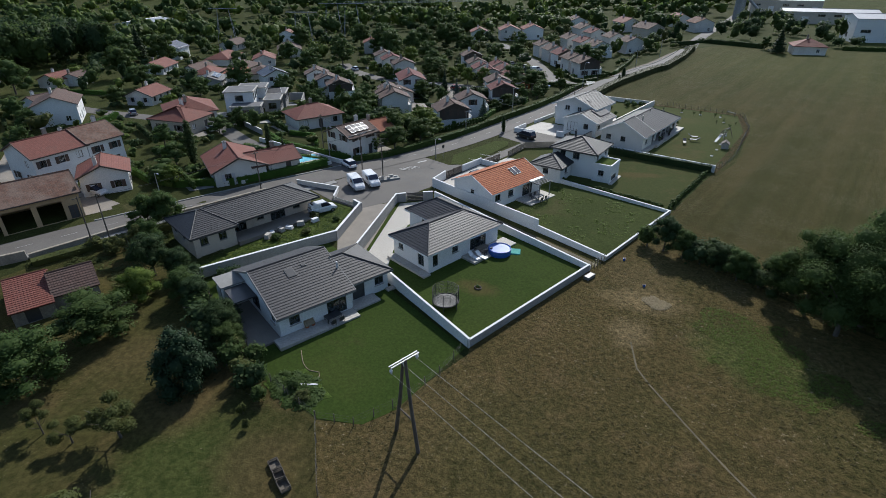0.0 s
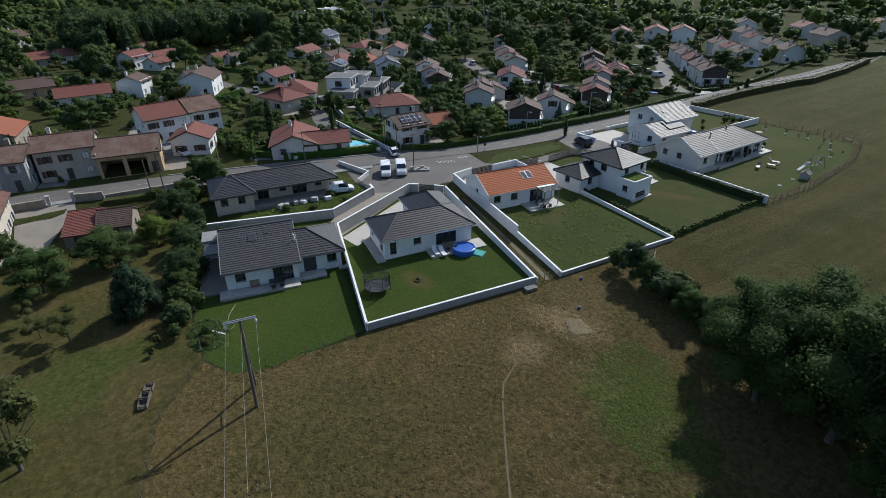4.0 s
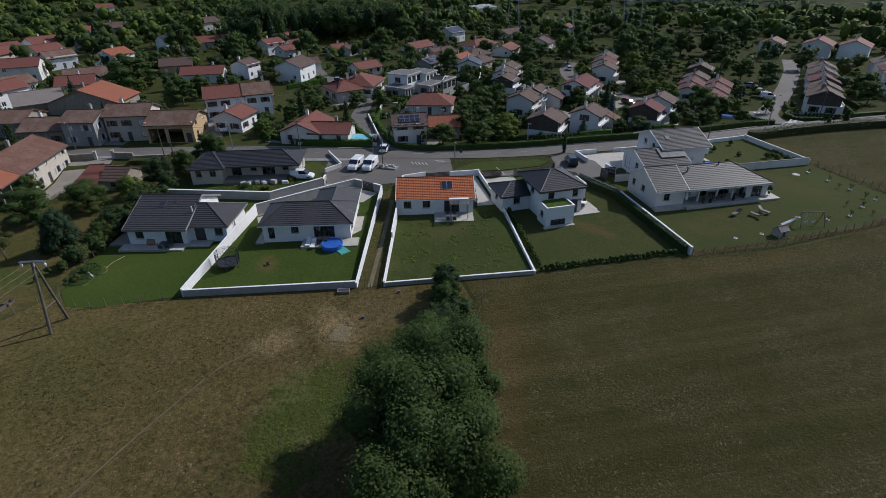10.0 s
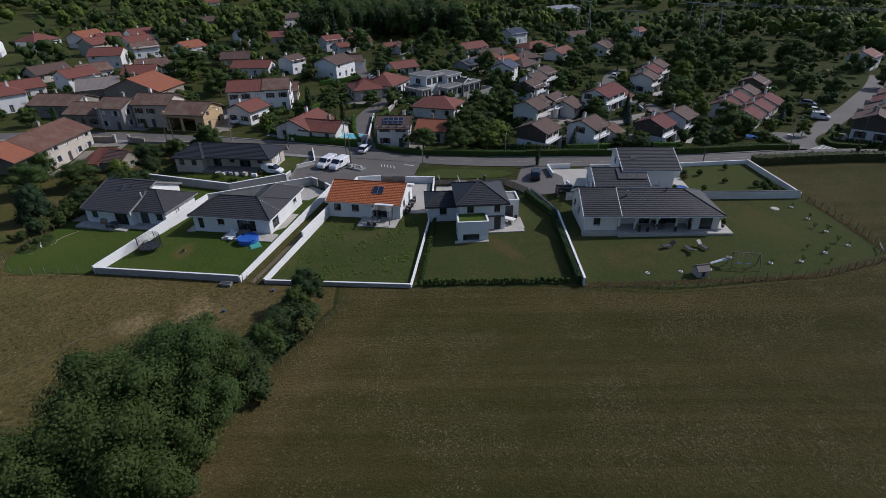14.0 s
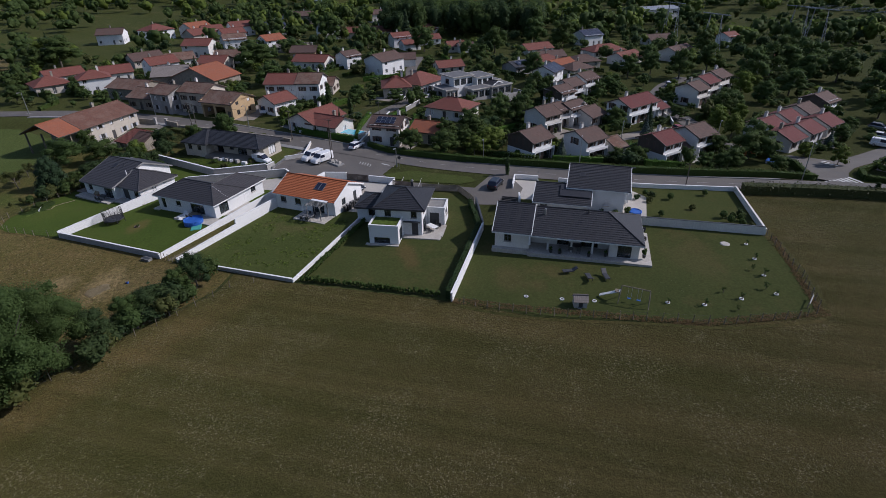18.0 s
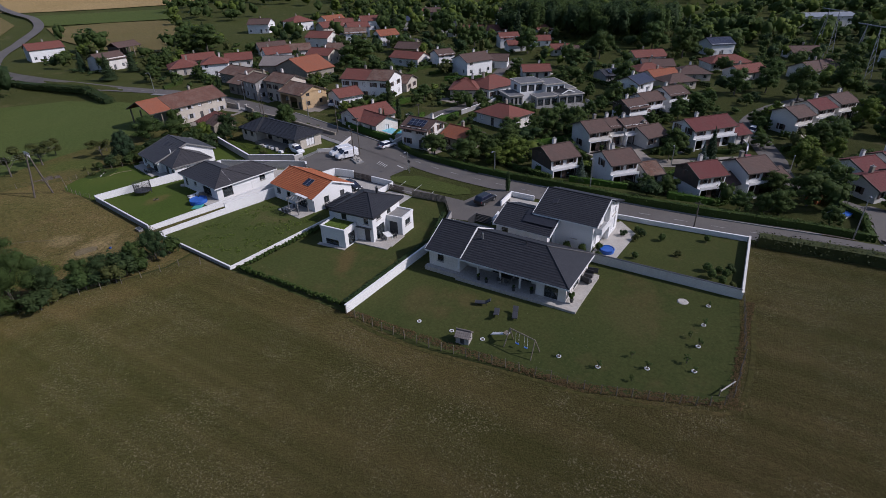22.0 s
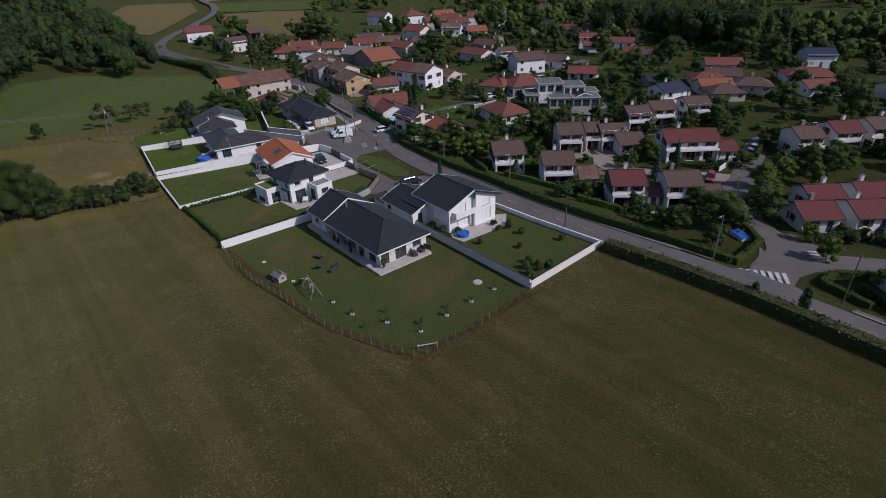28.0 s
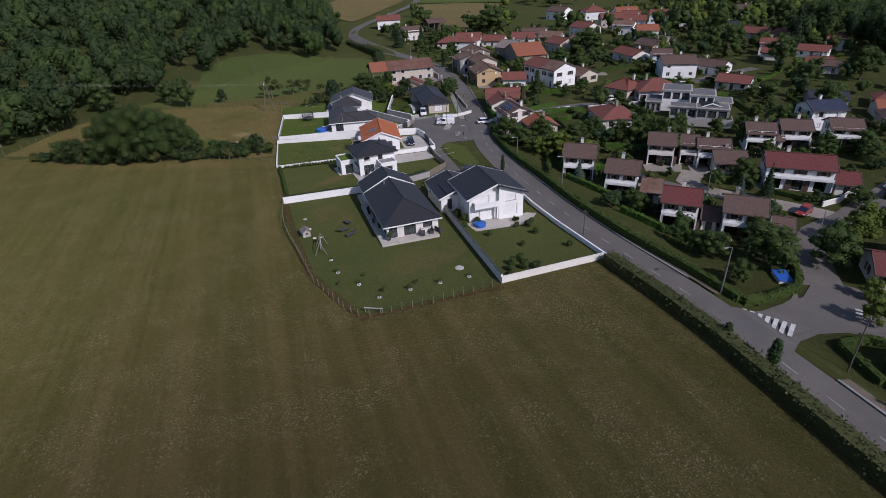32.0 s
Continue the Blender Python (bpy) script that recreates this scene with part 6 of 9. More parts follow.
for cx, cy, yaw, w, hd, ze, rk, wk, hip in V_ROWS:
    if -260 < cx < -160 and cy > 20:
        w, hd, ze = 0.84 * w, 0.84 * hd, 0.92 * ze
    vh = village_house(cx, cy, yaw, w, hd, ze, rk, wk, hip, far=math.hypot(cx + 20, cy - 90) > 145, shut="shutter" if (cx * 3 + cy) % 2 > 0.7 else "shutter_pale", pitch=0.36 if wk in ("stone", "grey_wall") else 0.42)
    if (cx, cy) in ((-82.4, 70.4), (-170, 89)):
        solar(vh, -w * 0.32, w * 0.32, -hd * 0.8, ze + 0.2 * 0.42 * hd + 0.06, 22.8, 2, 4, hd * 0.62)

# street barn with the ochre gable, and the old farm with its long patched roof
village_house(-96.8, 18.5, 82, 10.4, 4.5, 4.4, "old", "ochre", label="ochre village barn with weathered tiled roof beside the street", shut=None, chim=0, front=[(-2.9, 3.6, 0.05, 3.3, "open"), (1.2, 3.2, 0.05, 3.2, "open"), (4.0, 1.2, 0.05, 2.2, D)])
fh = village_house(-75.4, -5.6, 177, 16.5, 5.3, 5.0, "farm", "beige", label="old beige farmhouse with long patched tiled roof", shut="shutter_pale")
HOUSES.append((-65, -6, 8))
wing = child("barn_end", Geo().box(-8.4, -8.2, -5.2, 5.2, 0, 5).mesh("barn_end", M["stone"]), fh)
roof(wing, -14.6, -8.9, -5.3, 5.3, 5.0, 7.23, M["rust"], 0.5, ends=0.3, trim=M["timber"])
for px, py in ((-14.2, -5.0), (-14.2, 0), (-14.2, 5.0), (-11.4, -5.0)):
    child("barn_post", box_mesh("barn_post", 0.3, 0.3, 5.0, M["wood"]), wing, pose(px, py, 0))
sh = thing("shed", pose(-71.0, 11.6, 0, 0, 0, 77), "low old double shed, one roof red and one brown", "shed")
HOUSES.append((-71, 11.6, 6))
walls(sh, -3.9, 0.1, -4.1, 4.6, 2.0, M["stone"], {"F": [(-2, 1.4, 0.05, 1.8, D)]}, (1, 1), 3.4, 1.6)
walls(sh, 0.12, 4.8, -3.2, 2.8, 2.2, M["stone"], {"F": [(2.6, 1.0, 0.8, 1.6, W)], "R": [(0, 1.0, 0.8, 1.6, W)]}, (1, 1), 3.7)
roof(sh, -3.9, 0.1, -4.1, 4.6, 2.0, 3.4, M["red"], 0.35, yr=1.6, courses=True, ends=0.2)
roof(sh, 0.3, 4.8, -3.2, 2.8, 2.2, 3.7, M["brown"], 0.35, courses=True, ends=0.2)
ob = thing("open_barn", pose(-123.7, -117.2, 0, 0, 0, 183), "open timber barn with brown roof", "barn")
HOUSES.append((-123.7, -117, 8))
for px in (-5, -1.7, 1.7, 5):
    for py in (-4, 4):
        child("post", box_mesh("barn_post", 0.3, 0.3, 5.0, M["wood"]), ob, pose(px, py, 0))
child("back_wall", Geo().box(-5, 5, 3.9, 4.05, 0, 5).mesh("back_wall", M["timber"]), ob)
child("side_wall", Geo().box(-5.1, -4.95, -4, 3.9, 0, 5).mesh("side_wall", M["timber"]), ob)
roof(ob, -5.2, 5.2, -4.2, 4.2, 5.0, 6.6, M["brown"], 0.5, ends=0.4)
lm = thing("cabin", pose(-89.2, 148.2, 0, 0, 0, 60), "small orange wooden garden cabin", "cabin")
HOUSES.append((-89.2, 148.2, 3))
walls(lm, -1.0, 1.0, -0.85, 0.85, 1.6, M["orange_wood"], {"F": [(0, 0.8, 0.05, 1.5, D)]}, (1, 1), 2.1)
roof(lm, -1.0, 1.0, -0.85, 0.85, 1.6, 2.1, M["rust"], 0.2, ends=0.2)

# the modern flat-roofed villa
mv = thing("house", pose(-132, 80.5, 0, 0, 0, 138), "large modern white villa with stepped flat roofs", "house", "village houses")
HOUSES.append((-132, 80.5, 13))
M["gravel_dark"] = plain("roof_gravel", (0.1, 0.1, 0.105), (0.14, 0.14, 0.145), 0.6, 0.9, 8, 0.3, 0.02)
for x0, x1, y0, y1, z in ((-8.5, -1.5, -1, 6, 5.7), (-1.48, 4.5, -3, 4, 5.2), (4.52, 9, -1, 5, 3.0), (-6, 0.5, -7, -3.02, 2.9), (0.52, 8, -7.6, -3.02, 3.0), (-12.5, -8.52, -3, 4, 2.9)):
    n = 3
    walls(mv, x0, x1, y0, y1, z, M["white"] if z > 3.1 else M["grey_wall"], {"F": [(x0 + (x1 - x0) * (k + 0.5) / n, (x1 - x0) / n - 0.5, z - 2.3, z - 0.5, W) for k in range(n)], "L": [((y0 + y1) / 2, 2.0, z - 2.2, z - 0.7, W)], "R": [((y0 + y1) / 2, 1.6, z - 2.2, z - 0.7, W)]}, trim=M["frame_dark"])
    fr = child("flat_roof", Geo().box(x0 - 0.3, x1 + 0.3, y0 - 0.3, y1 + 0.3, z, z + 0.28).mesh("flat_roof", M["slab"]), mv)
    child("roof_gravel", Geo().box(x0 + 0.0, x1 - 0.0, y0 + 0.0, y1 - 0.0, z + 0.28, z + 0.3).mesh("roof_gravel", M["gravel_dark"]), fr)
child("terrace", Geo().box(-18, -12.6, -6, 3, 0, 0.3).mesh("terrace", M["slab"]), mv)
child("terrace_wall", Geo().box(-3, 9, -12, -11.8, -0.5, 1.6).box(8.8, 9, -11.8, -7.7, -0.5, 1.6).mesh("terrace_wall", M["block"]), mv)

# works and halls beyond the meadow
for cx, cy, yaw, w, d, z, wk in ((-8, 303, 20, 32, 18, 9, "white"), (30, 325, 20, 34, 24, 8, "zinc"), (-40, 374, 15, 44, 16, 6, "beige"), (22, 378, 15, 50, 26, 8, "white"), (-345, 148, 120, 30, 16, 6, "cream"), (-72, 436, 15, 40, 22, 7, "beige")):
    hall = thing("industrial_hall", pose(cx, cy, 0, 0, 0, yaw), "long pale industrial hall with low metal roof", "building", "halls beyond the meadow")
    HOUSES.append((cx, cy, w / 2))
    n = int(w / 7)
    walls(hall, -w / 2, w / 2, -d / 2, d / 2, z, M[wk], {"F": [(-w / 2 + w * (k + 0.5) / n, 3.2, 0.1, 3.6, G) if k % 3 == 1 else (-w / 2 + w * (k + 0.5) / n, 3.6, 3.6, 4.8, W) for k in range(n)], "L": [(0, 3.0, 1.0, 3.0, W)], "R": [(0, 3.0, 1.0, 3.0, W)]}, (1, 1), z + d * 0.07, trim=M["metal"])
    roof(hall, -w / 2, w / 2, -d / 2, d / 2, z, z + d * 0.07, M["zinc"], 0.3, ends=0.2)
cv = thing("gravel_conveyor", pose(-88, 400, 0, 0, 0, 200), "pale inclined conveyor and silo of a works", "conveyor")
child("conveyor_belt", Geo().tube([(-14, 0, 1), (0, 0, 14)], 0.8, 8).mesh("conveyor_belt", M["zinc"]), cv)
child("silo", Geo().tube([(2, 0, 0), (2, 0, 15), (2, 0, 16.5)], [3, 3, 0.8], 16).mesh("silo", M["zinc"]), cv)
for px in (-10, -5):
    child("leg", Geo().tube([(px, -1, 0), (px, 0, 3 + (px + 14))], 0.2, 6).mesh("leg", M["metal"]), cv)
HOUSES.append((-88, 400, 14))

# swimming pool beside the lane
pool = thing("swimming_pool", pose(-84.6, 59.5, 0, 0, 0, 75), "raised garden pool with pale stone edge", "pool")
child("pool_body", Geo().box(-3.5, 3.5, -2.0, 2.0, -0.3, 0.85).mesh("pool_body", M["cream"]), pool)
child("coping", Geo().box(-3.6, 3.6, -2.1, 2.1, 0.85, 0.95).mesh("coping", M["slab"]), pool)
child("water", Geo().box(-3.1, 3.1, -1.6, 1.6, 0.95, 0.965).mesh("water", M["water"]), pool)


# ---- trees, hedges and shrubs ----
PHI = (1 + 5 ** 0.5) / 2
ICO = np.array([(-1, PHI, 0), (1, PHI, 0), (-1, -PHI, 0), (1, -PHI, 0), (0, -1, PHI), (0, 1, PHI), (0, -1, -PHI), (0, 1, -PHI), (PHI, 0, -1), (PHI, 0, 1), (-PHI, 0, -1), (-PHI, 0, 1)]) / 1.902
ICO_F = np.array([(0, 11, 5), (0, 5, 1), (0, 1, 7), (0, 7, 10), (0, 10, 11), (1, 5, 9), (5, 11, 4), (11, 10, 2), (10, 7, 6), (7, 1, 8), (3, 9, 4), (3, 4, 2), (3, 2, 6), (3, 6, 8), (3, 8, 9), (4, 9, 5), (2, 4, 11), (6, 2, 10), (8, 6, 7), (9, 8, 1)])


def leaf_cloud(rng, blobs, count, size, mat, name, core=0.74, up=0.5, tilt=0.4):
    """Many small leaf clumps scattered through the outer shell of some rounded masses. blobs: (x, y, z, rx, ry, rz)."""
    b = np.array(blobs)
    wgt = (b[:, 3] * b[:, 4] + b[:, 4] * b[:, 5] + b[:, 3] * b[:, 5])
    pick = rng.choice(len(b), count, p=wgt / wgt.sum())
    d = rng.normal(size=(count, 3))
    d /= np.linalg.norm(d, axis=1)[:, None]
    d[:, 2] = np.where((d[:, 2] < -0.5) & (rng.random(count) < 0.6), -d[:, 2], d[:, 2])
    rad = 1.0 - 0.45 * rng.random(count) ** 2.2 + 0.1 * rng.normal(size=count)
    c = b[pick, :3] + d * b[pick, 3:] * rad[:, None]
    n = d + tilt * rng.normal(size=(count, 3)) + np.array([0, 0, up])
    n /= np.linalg.norm(n, axis=1)[:, None]
    r = rng.normal(size=(count, 3))
    u = np.cross(n, r)
    u /= np.linalg.norm(u, axis=1)[:, None]
    v = np.cross(n, u)
    s = size * (0.6 + 0.8 * rng.random(count))[:, None]
    k = (0.55 + 0.5 * rng.random(count))[:, None]
    bend = n * s * 0.25
    pts = np.stack([c - u * s, c + v * s * k - bend, c + u * s * 1.1, c - v * s * k * 0.9 - bend], axis=1).reshape(-1, 3)
    quads = np.arange(count * 4)
    starts, verts = np.arange(0, count * 4, 4), pts
    if core:
        # the dense twiggy inside of each mass, rough and smaller than the leaves round it
        jit = core * (1 + 0.16 * rng.normal(size=(len(b), 12, 1)))
        inner = (b[:, None, :3] + ICO[None] * b[:, None, 3:] * jit).reshape(-1, 3)
        tris = (ICO_F[None] + 12 * np.arange(len(b))[:, None, None]).ravel() + count * 4
        verts = np.concatenate([pts, inner])
        starts = np.concatenate([starts, count * 4 + np.arange(0, len(tris), 3)])
        quads = np.concatenate([quads, tris])
    me = bpy.data.meshes.new(name)
    me.vertices.add(len(verts))
    me.vertices.foreach_set("co", verts.ravel())
    me.loops.add(len(quads))
    me.loops.foreach_set("vertex_index", quads)
    me.polygons.add(len(starts))
    me.polygons.foreach_set("loop_start", starts)
    me.update(calc_edges=True)
    me.materials.append(mat)
    return me


def crown_blobs(rng, kind, h, r):
    """Masses that make the crown of a tree h high and r wide."""
    out = []
    if kind == "round":
        for k in range(16):
            t = (k + 0.5) / 16
            a = k * 2.4 + rng.uniform(-0.5, 0.5)
            z = h * (0.2 + 0.68 * t + rng.uniform(-0.04, 0.04))
            q = r * (0.3 + 0.42 * math.sin(math.pi * min(1, 0.25 + 0.72 * t))) * rng.uniform(0.75, 1.1)
            s = r * rng.uniform(0.22, 0.38)
            out.append((q * math.cos(a), q * math.sin(a), z, s, s, s * rng.uniform(0.65, 0.95)))
        out.append((0, 0, h * 0.5, r * 0.62, r * 0.62, h * 0.32))
        out.append((0, 0, h * 0.78, r * 0.42, r * 0.42, h * 0.2))
    elif kind == "bush":
        for k in range(7):
            a, q = rng.uniform(0, 6.28), rng.uniform(0.1, 0.6) * r
            s = r * rng.uniform(0.35, 0.5)
            z = h * rng.uniform(0.3, 0.72)
            out.append((q * math.cos(a), q * math.sin(a), z, s, s, min(z, h * 0.32)))
    elif kind == "cone":
        for k in range(10):
            t = k / 9
            s = r * (1.0 - 0.93 * t) * rng.uniform(0.85, 1.1)
            out.append((rng.uniform(-0.1, 0.1) * s, rng.uniform(-0.1, 0.1) * s, h * (0.1 + 0.86 * t), s, s, h * 0.075))
    elif kind == "yew":
        for k in range(26):
            t = (k + 0.5) / 26
            a = k * 2.4 + rng.uniform(-0.4, 0.4)
            q = r * (0.66 - 0.5 * t ** 1.6)
            s = r * rng.uniform(0.26, 0.36) * (1.1 - 0.35 * t)
            out.append((q * math.cos(a), q * math.sin(a), h * (0.12 + 0.78 * t), s, s, s * 1.1))
        out.append((0, 0, h * 0.42, r * 0.68, r * 0.68, h * 0.38))
    elif kind == "column":
        for k in range(7):
            t = k / 6
            s = r * (0.75 + 0.5 * math.sin(math.pi * (0.15 + 0.8 * t))) * 0.75
            out.append((0, 0, h * (0.1 + 0.82 * t), s, s, h * 0.13))
    elif kind == "sparse":
        for k in range(8):
            a, q = rng.uniform(0, 6.28), rng.uniform(0.3, 0.75) * r
            s = r * rng.uniform(0.2, 0.34)
            out.append((q * math.cos(a), q * math.sin(a), h * rng.uniform(0.4, 0.9), s, s, s * 0.7))
    return out


def limbs(rng, h, r, kind, mat):
    g = Geo()
    lean = rng.uniform(-0.04, 0.04) * h
    top = h * (0.9 if kind in ("cone", "column") else 0.62)
    w = max(0.06, h * 0.02)
    g.tube([(0, 0, -0.2), (lean * 0.3, 0, top * 0.35), (lean, lean * 0.5, top)], [w * 1.3, w, w * 0.25], 7)
    if kind not in ("cone", "column"):
        for k in range(6):
            a = k * 1.05 + rng.uniform(-0.3, 0.3)
            z = h * rng.uniform(0.2, 0.42)
            q = r * rng.uniform(0.5, 0.75)
            g.tube([(lean * 0.3, 0, z), (q * 0.5 * math.cos(a), q * 0.5 * math.sin(a), z + h * 0.14), (q * math.cos(a), q * math.sin(a), z + h * rng.uniform(0.25, 0.38))], [w * 0.55, w * 0.35, w * 0.12], 5)
    return g.mesh("trunk", mat)


KINDS = {}


def tree_kind(key, kind, h, r, count, size, leaf, seed):
    rng = np.random.default_rng(seed)
    KINDS[key] = (limbs(rng, h, r, kind, M["bark"]), leaf_cloud(rng, crown_blobs(rng, kind, h, r), count, size, M[leaf], "crown"), h)


for i in range(4):
    tree_kind(f"big{i}", "round", 11, 5.2, 19000, 0.09, "leaf", 10 + i)
for i in range(4):
    tree_kind(f"vil{i}", "round", 7, 3.4, 1300, 0.15, ("leaf", "leaf", "leaf", "leaf_light")[i], 120 + i)
for i in range(4):
    tree_kind(f"mid{i}", "round", 7, 3.4, 6000, 0.095, ("leaf", "leaf_dark", "leaf", "leaf_light")[i], 20 + i)
tree_kind("yew0", "yew", 7, 3.5, 6500, 0.11, "leaf_needle", 64)
for i in range(2):
    tree_kind(f"loose{i}", "sparse", 5, 2.8, 3800, 0.075, "leaf_dry", 34 + i)
for i in range(2):
    tree_kind(f"sparse{i}", "sparse", 5, 2.8, 2200, 0.12, "leaf_dry", 30 + i)
for i in range(3):
    tree_kind(f"bush{i}", "bush", 2.4, 1.7, 640, 0.13, ("leaf", "leaf_dark", "leaf_dry")[i], 40 + i)
for i in range(2):
    tree_kind(f"cone{i}", "cone", 9, 2.4, 2600, 0.16, ("leaf_needle", "leaf_blue")[i], 50 + i)
tree_kind("column0", "column", 6, 0.8, 900, 0.17, "leaf_dark", 60)
tree_kind("lime0", "round", 6.5, 2.9, 1500, 0.17, "leaf_light", 61)
tree_kind("young0", "sparse", 1.8, 0.7, 160, 0.1, "leaf", 62)
tree_kind("shrub0", "bush", 0.9, 0.45, 170, 0.11, "hedge", 63)
tree_kind("far0", "round", 8, 3.9, 750, 0.42, "leaf", 70)
tree_kind("far1", "round", 9, 4.0, 750, 0.42, "leaf_dark", 71)
tree_kind("far2", "cone", 11, 2.8, 600, 0.45, "leaf_needle", 72)
tree_kind("far3", "round", 7, 3.6, 650, 0.42, "leaf", 73)
tree_kind("farlight", "round", 6, 3.0, 650, 0.38, "leaf_light", 74)

WORDS = {"big": ("tall broad-crowned tree with dense dark foliage", "tree", "hedgerow trees"), "vil": ("rounded leafy green garden tree", "tree", "garden trees"), "mid": ("rounded leafy green garden tree", "tree", "garden trees"), "sparse": ("small open-crowned orchard tree", "tree", "orchard trees"),
         "yew": ("broad dense dark evergreen tree in the orchard", "tree", "conifers"), "loose": ("small open-crowned orchard tree", "tree", "orchard trees"), "bush": ("low spreading green bush", "bush", "bushes"), "cone": ("dense pointed dark green conifer", "tree", "conifers"), "column": ("slim dark columnar cypress", "tree", "conifers"), "lime": ("bright yellow-green leafy tree", "tree", "garden trees"),
         "young": ("young staked fruit tree on the lawn", "tree", "young fruit trees"), "shrub": ("small clipped green hedge shrub", "shrub", "young hedge shrubs"), "far": ("broad-leaved tree among the houses", "tree", "village trees"), "farlight": ("pale green leafy garden tree", "tree", "village trees")}
TREES = []


def plant(key, x, y, h, squeeze=1.0):
    trunk, crown, h0 = KINDS[key]
    s = h / h0
    base = "".join(c for c in key if not c.isdigit())
    label, cat, grp = WORDS[base]
    m = pose(x, y, 0, 0, 0, random.uniform(0, 360)) @ Matrix.Diagonal((s * squeeze, s * squeeze, s, 1))
    name = {"bush": "bush", "shrub": "shrub"}.get(base, "tree")
    t = thing(name, m, label, cat, grp)
    child("trunk", trunk, t)
    child("crown", crown, t)
    TREES.append((x, y))
    return t


# hedgerow between pasture and meadow: low bushes by the walls, a gap, then tall trees
for key, x, y, h, q in (("bush0", -19.4, 66.2, 3.2, 1.0), ("mid1", -17.2, 66.2, 5.2, 0.85), ("mid0", -14.6, 65.6, 4.2, 0.9), ("bush1", -12.4, 65.4, 3.2, 1.1), ("mid1", -10.2, 64.8, 4.0, 1.05), ("mid0", -7.8, 64.0, 4.2, 1.0), ("bush1", -5.4, 63.8, 2.2, 1.2), ("mid1", -3.8, 62.8, 5.0, 1.0),
                        ("big0", -0.6, 61.6, 10.2, 0.9), ("big2", 2.8, 58.8, 10.8, 0.95), ("big1", 4.6, 62.0, 12.4, 0.9), ("big3", 8.6, 59.4, 13.4, 0.95), ("big2", 12.2, 60.8, 12.2, 0.9), ("big0", 14.6, 57.0, 11.4, 0.95), ("big1", 16.8, 58.6, 9.2, 0.9), ("mid1", 22.6, 56.2, 6.2, 1.05), ("mid0", 25.8, 53.6, 5.4, 1.1), ("bush0", 19.6, 57.2, 2.6, 1.3), ("bush1", 29.5, 51.0, 2.4, 1.4), ("bush2", 33.0, 49.5, 2.0, 1.5)):
    plant(key, x, y, h, q)
for k in range(17):
    x = -15 + k * 1.95
    y = 66.4 - 0.28 * max(0, x + 10) - (0.13 * (x - 12) if x > 12 else 0)
    low = -7 < x < -1.5
    plant(("bush0", "bush1", "bush2", "bush1")[k % 4], x + random.uniform(-0.8, 0.8), y + random.uniform(-1.4, 1.4), random.uniform(1.4, 2.0) if low else random.uniform(2.2, 3.6), random.uniform(0.9, 1.25))
# orchard and garden edge
for key, x, y, h, q in (("mid0", -58.6, 12.2, 5.2, 1.75), ("mid0", -55.6, 4.6, 6.0, 1.5), ("yew0", -43.6, 14.2, 6.4, 1.0), ("mid3", -61.8, 18.2, 4.6, 1.15), ("mid1", -66.4, 21.9, 6.2, 1.0), ("loose0", -41.8, 7.4, 4.6, 1.1), ("loose1", -47.6, 3.4, 3.2, 0.9), ("loose0", -37, -3.5, 4.4, 1.1), ("loose1", -31.6, 1.8, 5.2, 1.5), ("loose0", -44.5, 4.6, 2.8, 1.2),
                        ("mid1", -63.6, 24.0, 4.2, 1.0), ("mid1", -55.0, 21.6, 4.2, 1.1), ("mid1", -47.6, 20.6, 4.6, 1.1), ("mid2", -44.4, 19.4, 3.6, 1.1), ("bush2", -39.6, 18.2, 2.4, 1.1), ("mid0", -73.5, 24.6, 5.0, 1.0),
                        ("bush0", -53.0, 20.6, 3.2, 1.2), ("bush1", -49.4, 20.8, 3.6, 1.2), ("mid1", -46.5, 20.2, 4.4, 0.9), ("bush2", -43.6, 19.3, 2.6, 1.0), ("bush0", -40.9, 19.7, 2.6, 1.0), ("mid0", -57.7, 21.4, 4.4, 1.0), ("bush1", -59.9, 22.9, 3.0, 1.2), ("bush2", -38.4, 18.3, 2.0, 1.1), ("bush0", -34.9, 20.1, 1.2, 1.4), ("bush2", -33.2, 19.7, 1.0, 1.4),
                        ("bush2", -35.9, 15.4, 1.4, 0.6), ("bush2", -34.2, 14.6, 1.1, 0.6), ("mid0", -66, 0.4, 5.0, 1.0), ("bush1", -38.0, 17.6, 2.8, 0.9), ("bush0", -36.2, 17.0, 2.0, 0.9), ("bush1", -45.8, 19.2, 3.2, 1.1), ("bush0", -42.9, 18.0, 2.8, 1.1), ("mid2", -78.5, 29.6, 6.0, 0.95), ("bush0", -79.4, 25.5, 2.4, 1.2), ("bush2", -77, 21, 2.0, 1.4), ("sparse0", -74.5, 22.4, 5.0, 0.8), ("bush2", -80, 20, 1.6, 1.5), ("bush0", -75.8, 26, 2.0, 1.4), ("sparse1", -24.4, 4.0, 7.2, 1.0),
                        ("bush1", -57.0, 26.9, 2.0, 1.3), ("bush2", -63.7, 45.4, 1.2, 1.5), ("bush0", -58.9, 33.3, 1.0, 1.6), ("bush0", -61.9, 37.4, 1.1, 1.8), ("bush2", -60.2, 41.3, 1.0, 1.6), ("bush0", -59.8, 46.8, 1.0, 1.4)):
    plant(key, x, y, h, q)
for k in range(26):
    plant("shrub0", -21.2 + random.uniform(-0.1, 0.1), 79.4 + k * 0.74, random.uniform(0.75, 1.05))
for k in range(30):
    plant("shrub0", -22.4 - k * 0.66, 79.6 + k * 0.042, random.uniform(0.7, 1.0))
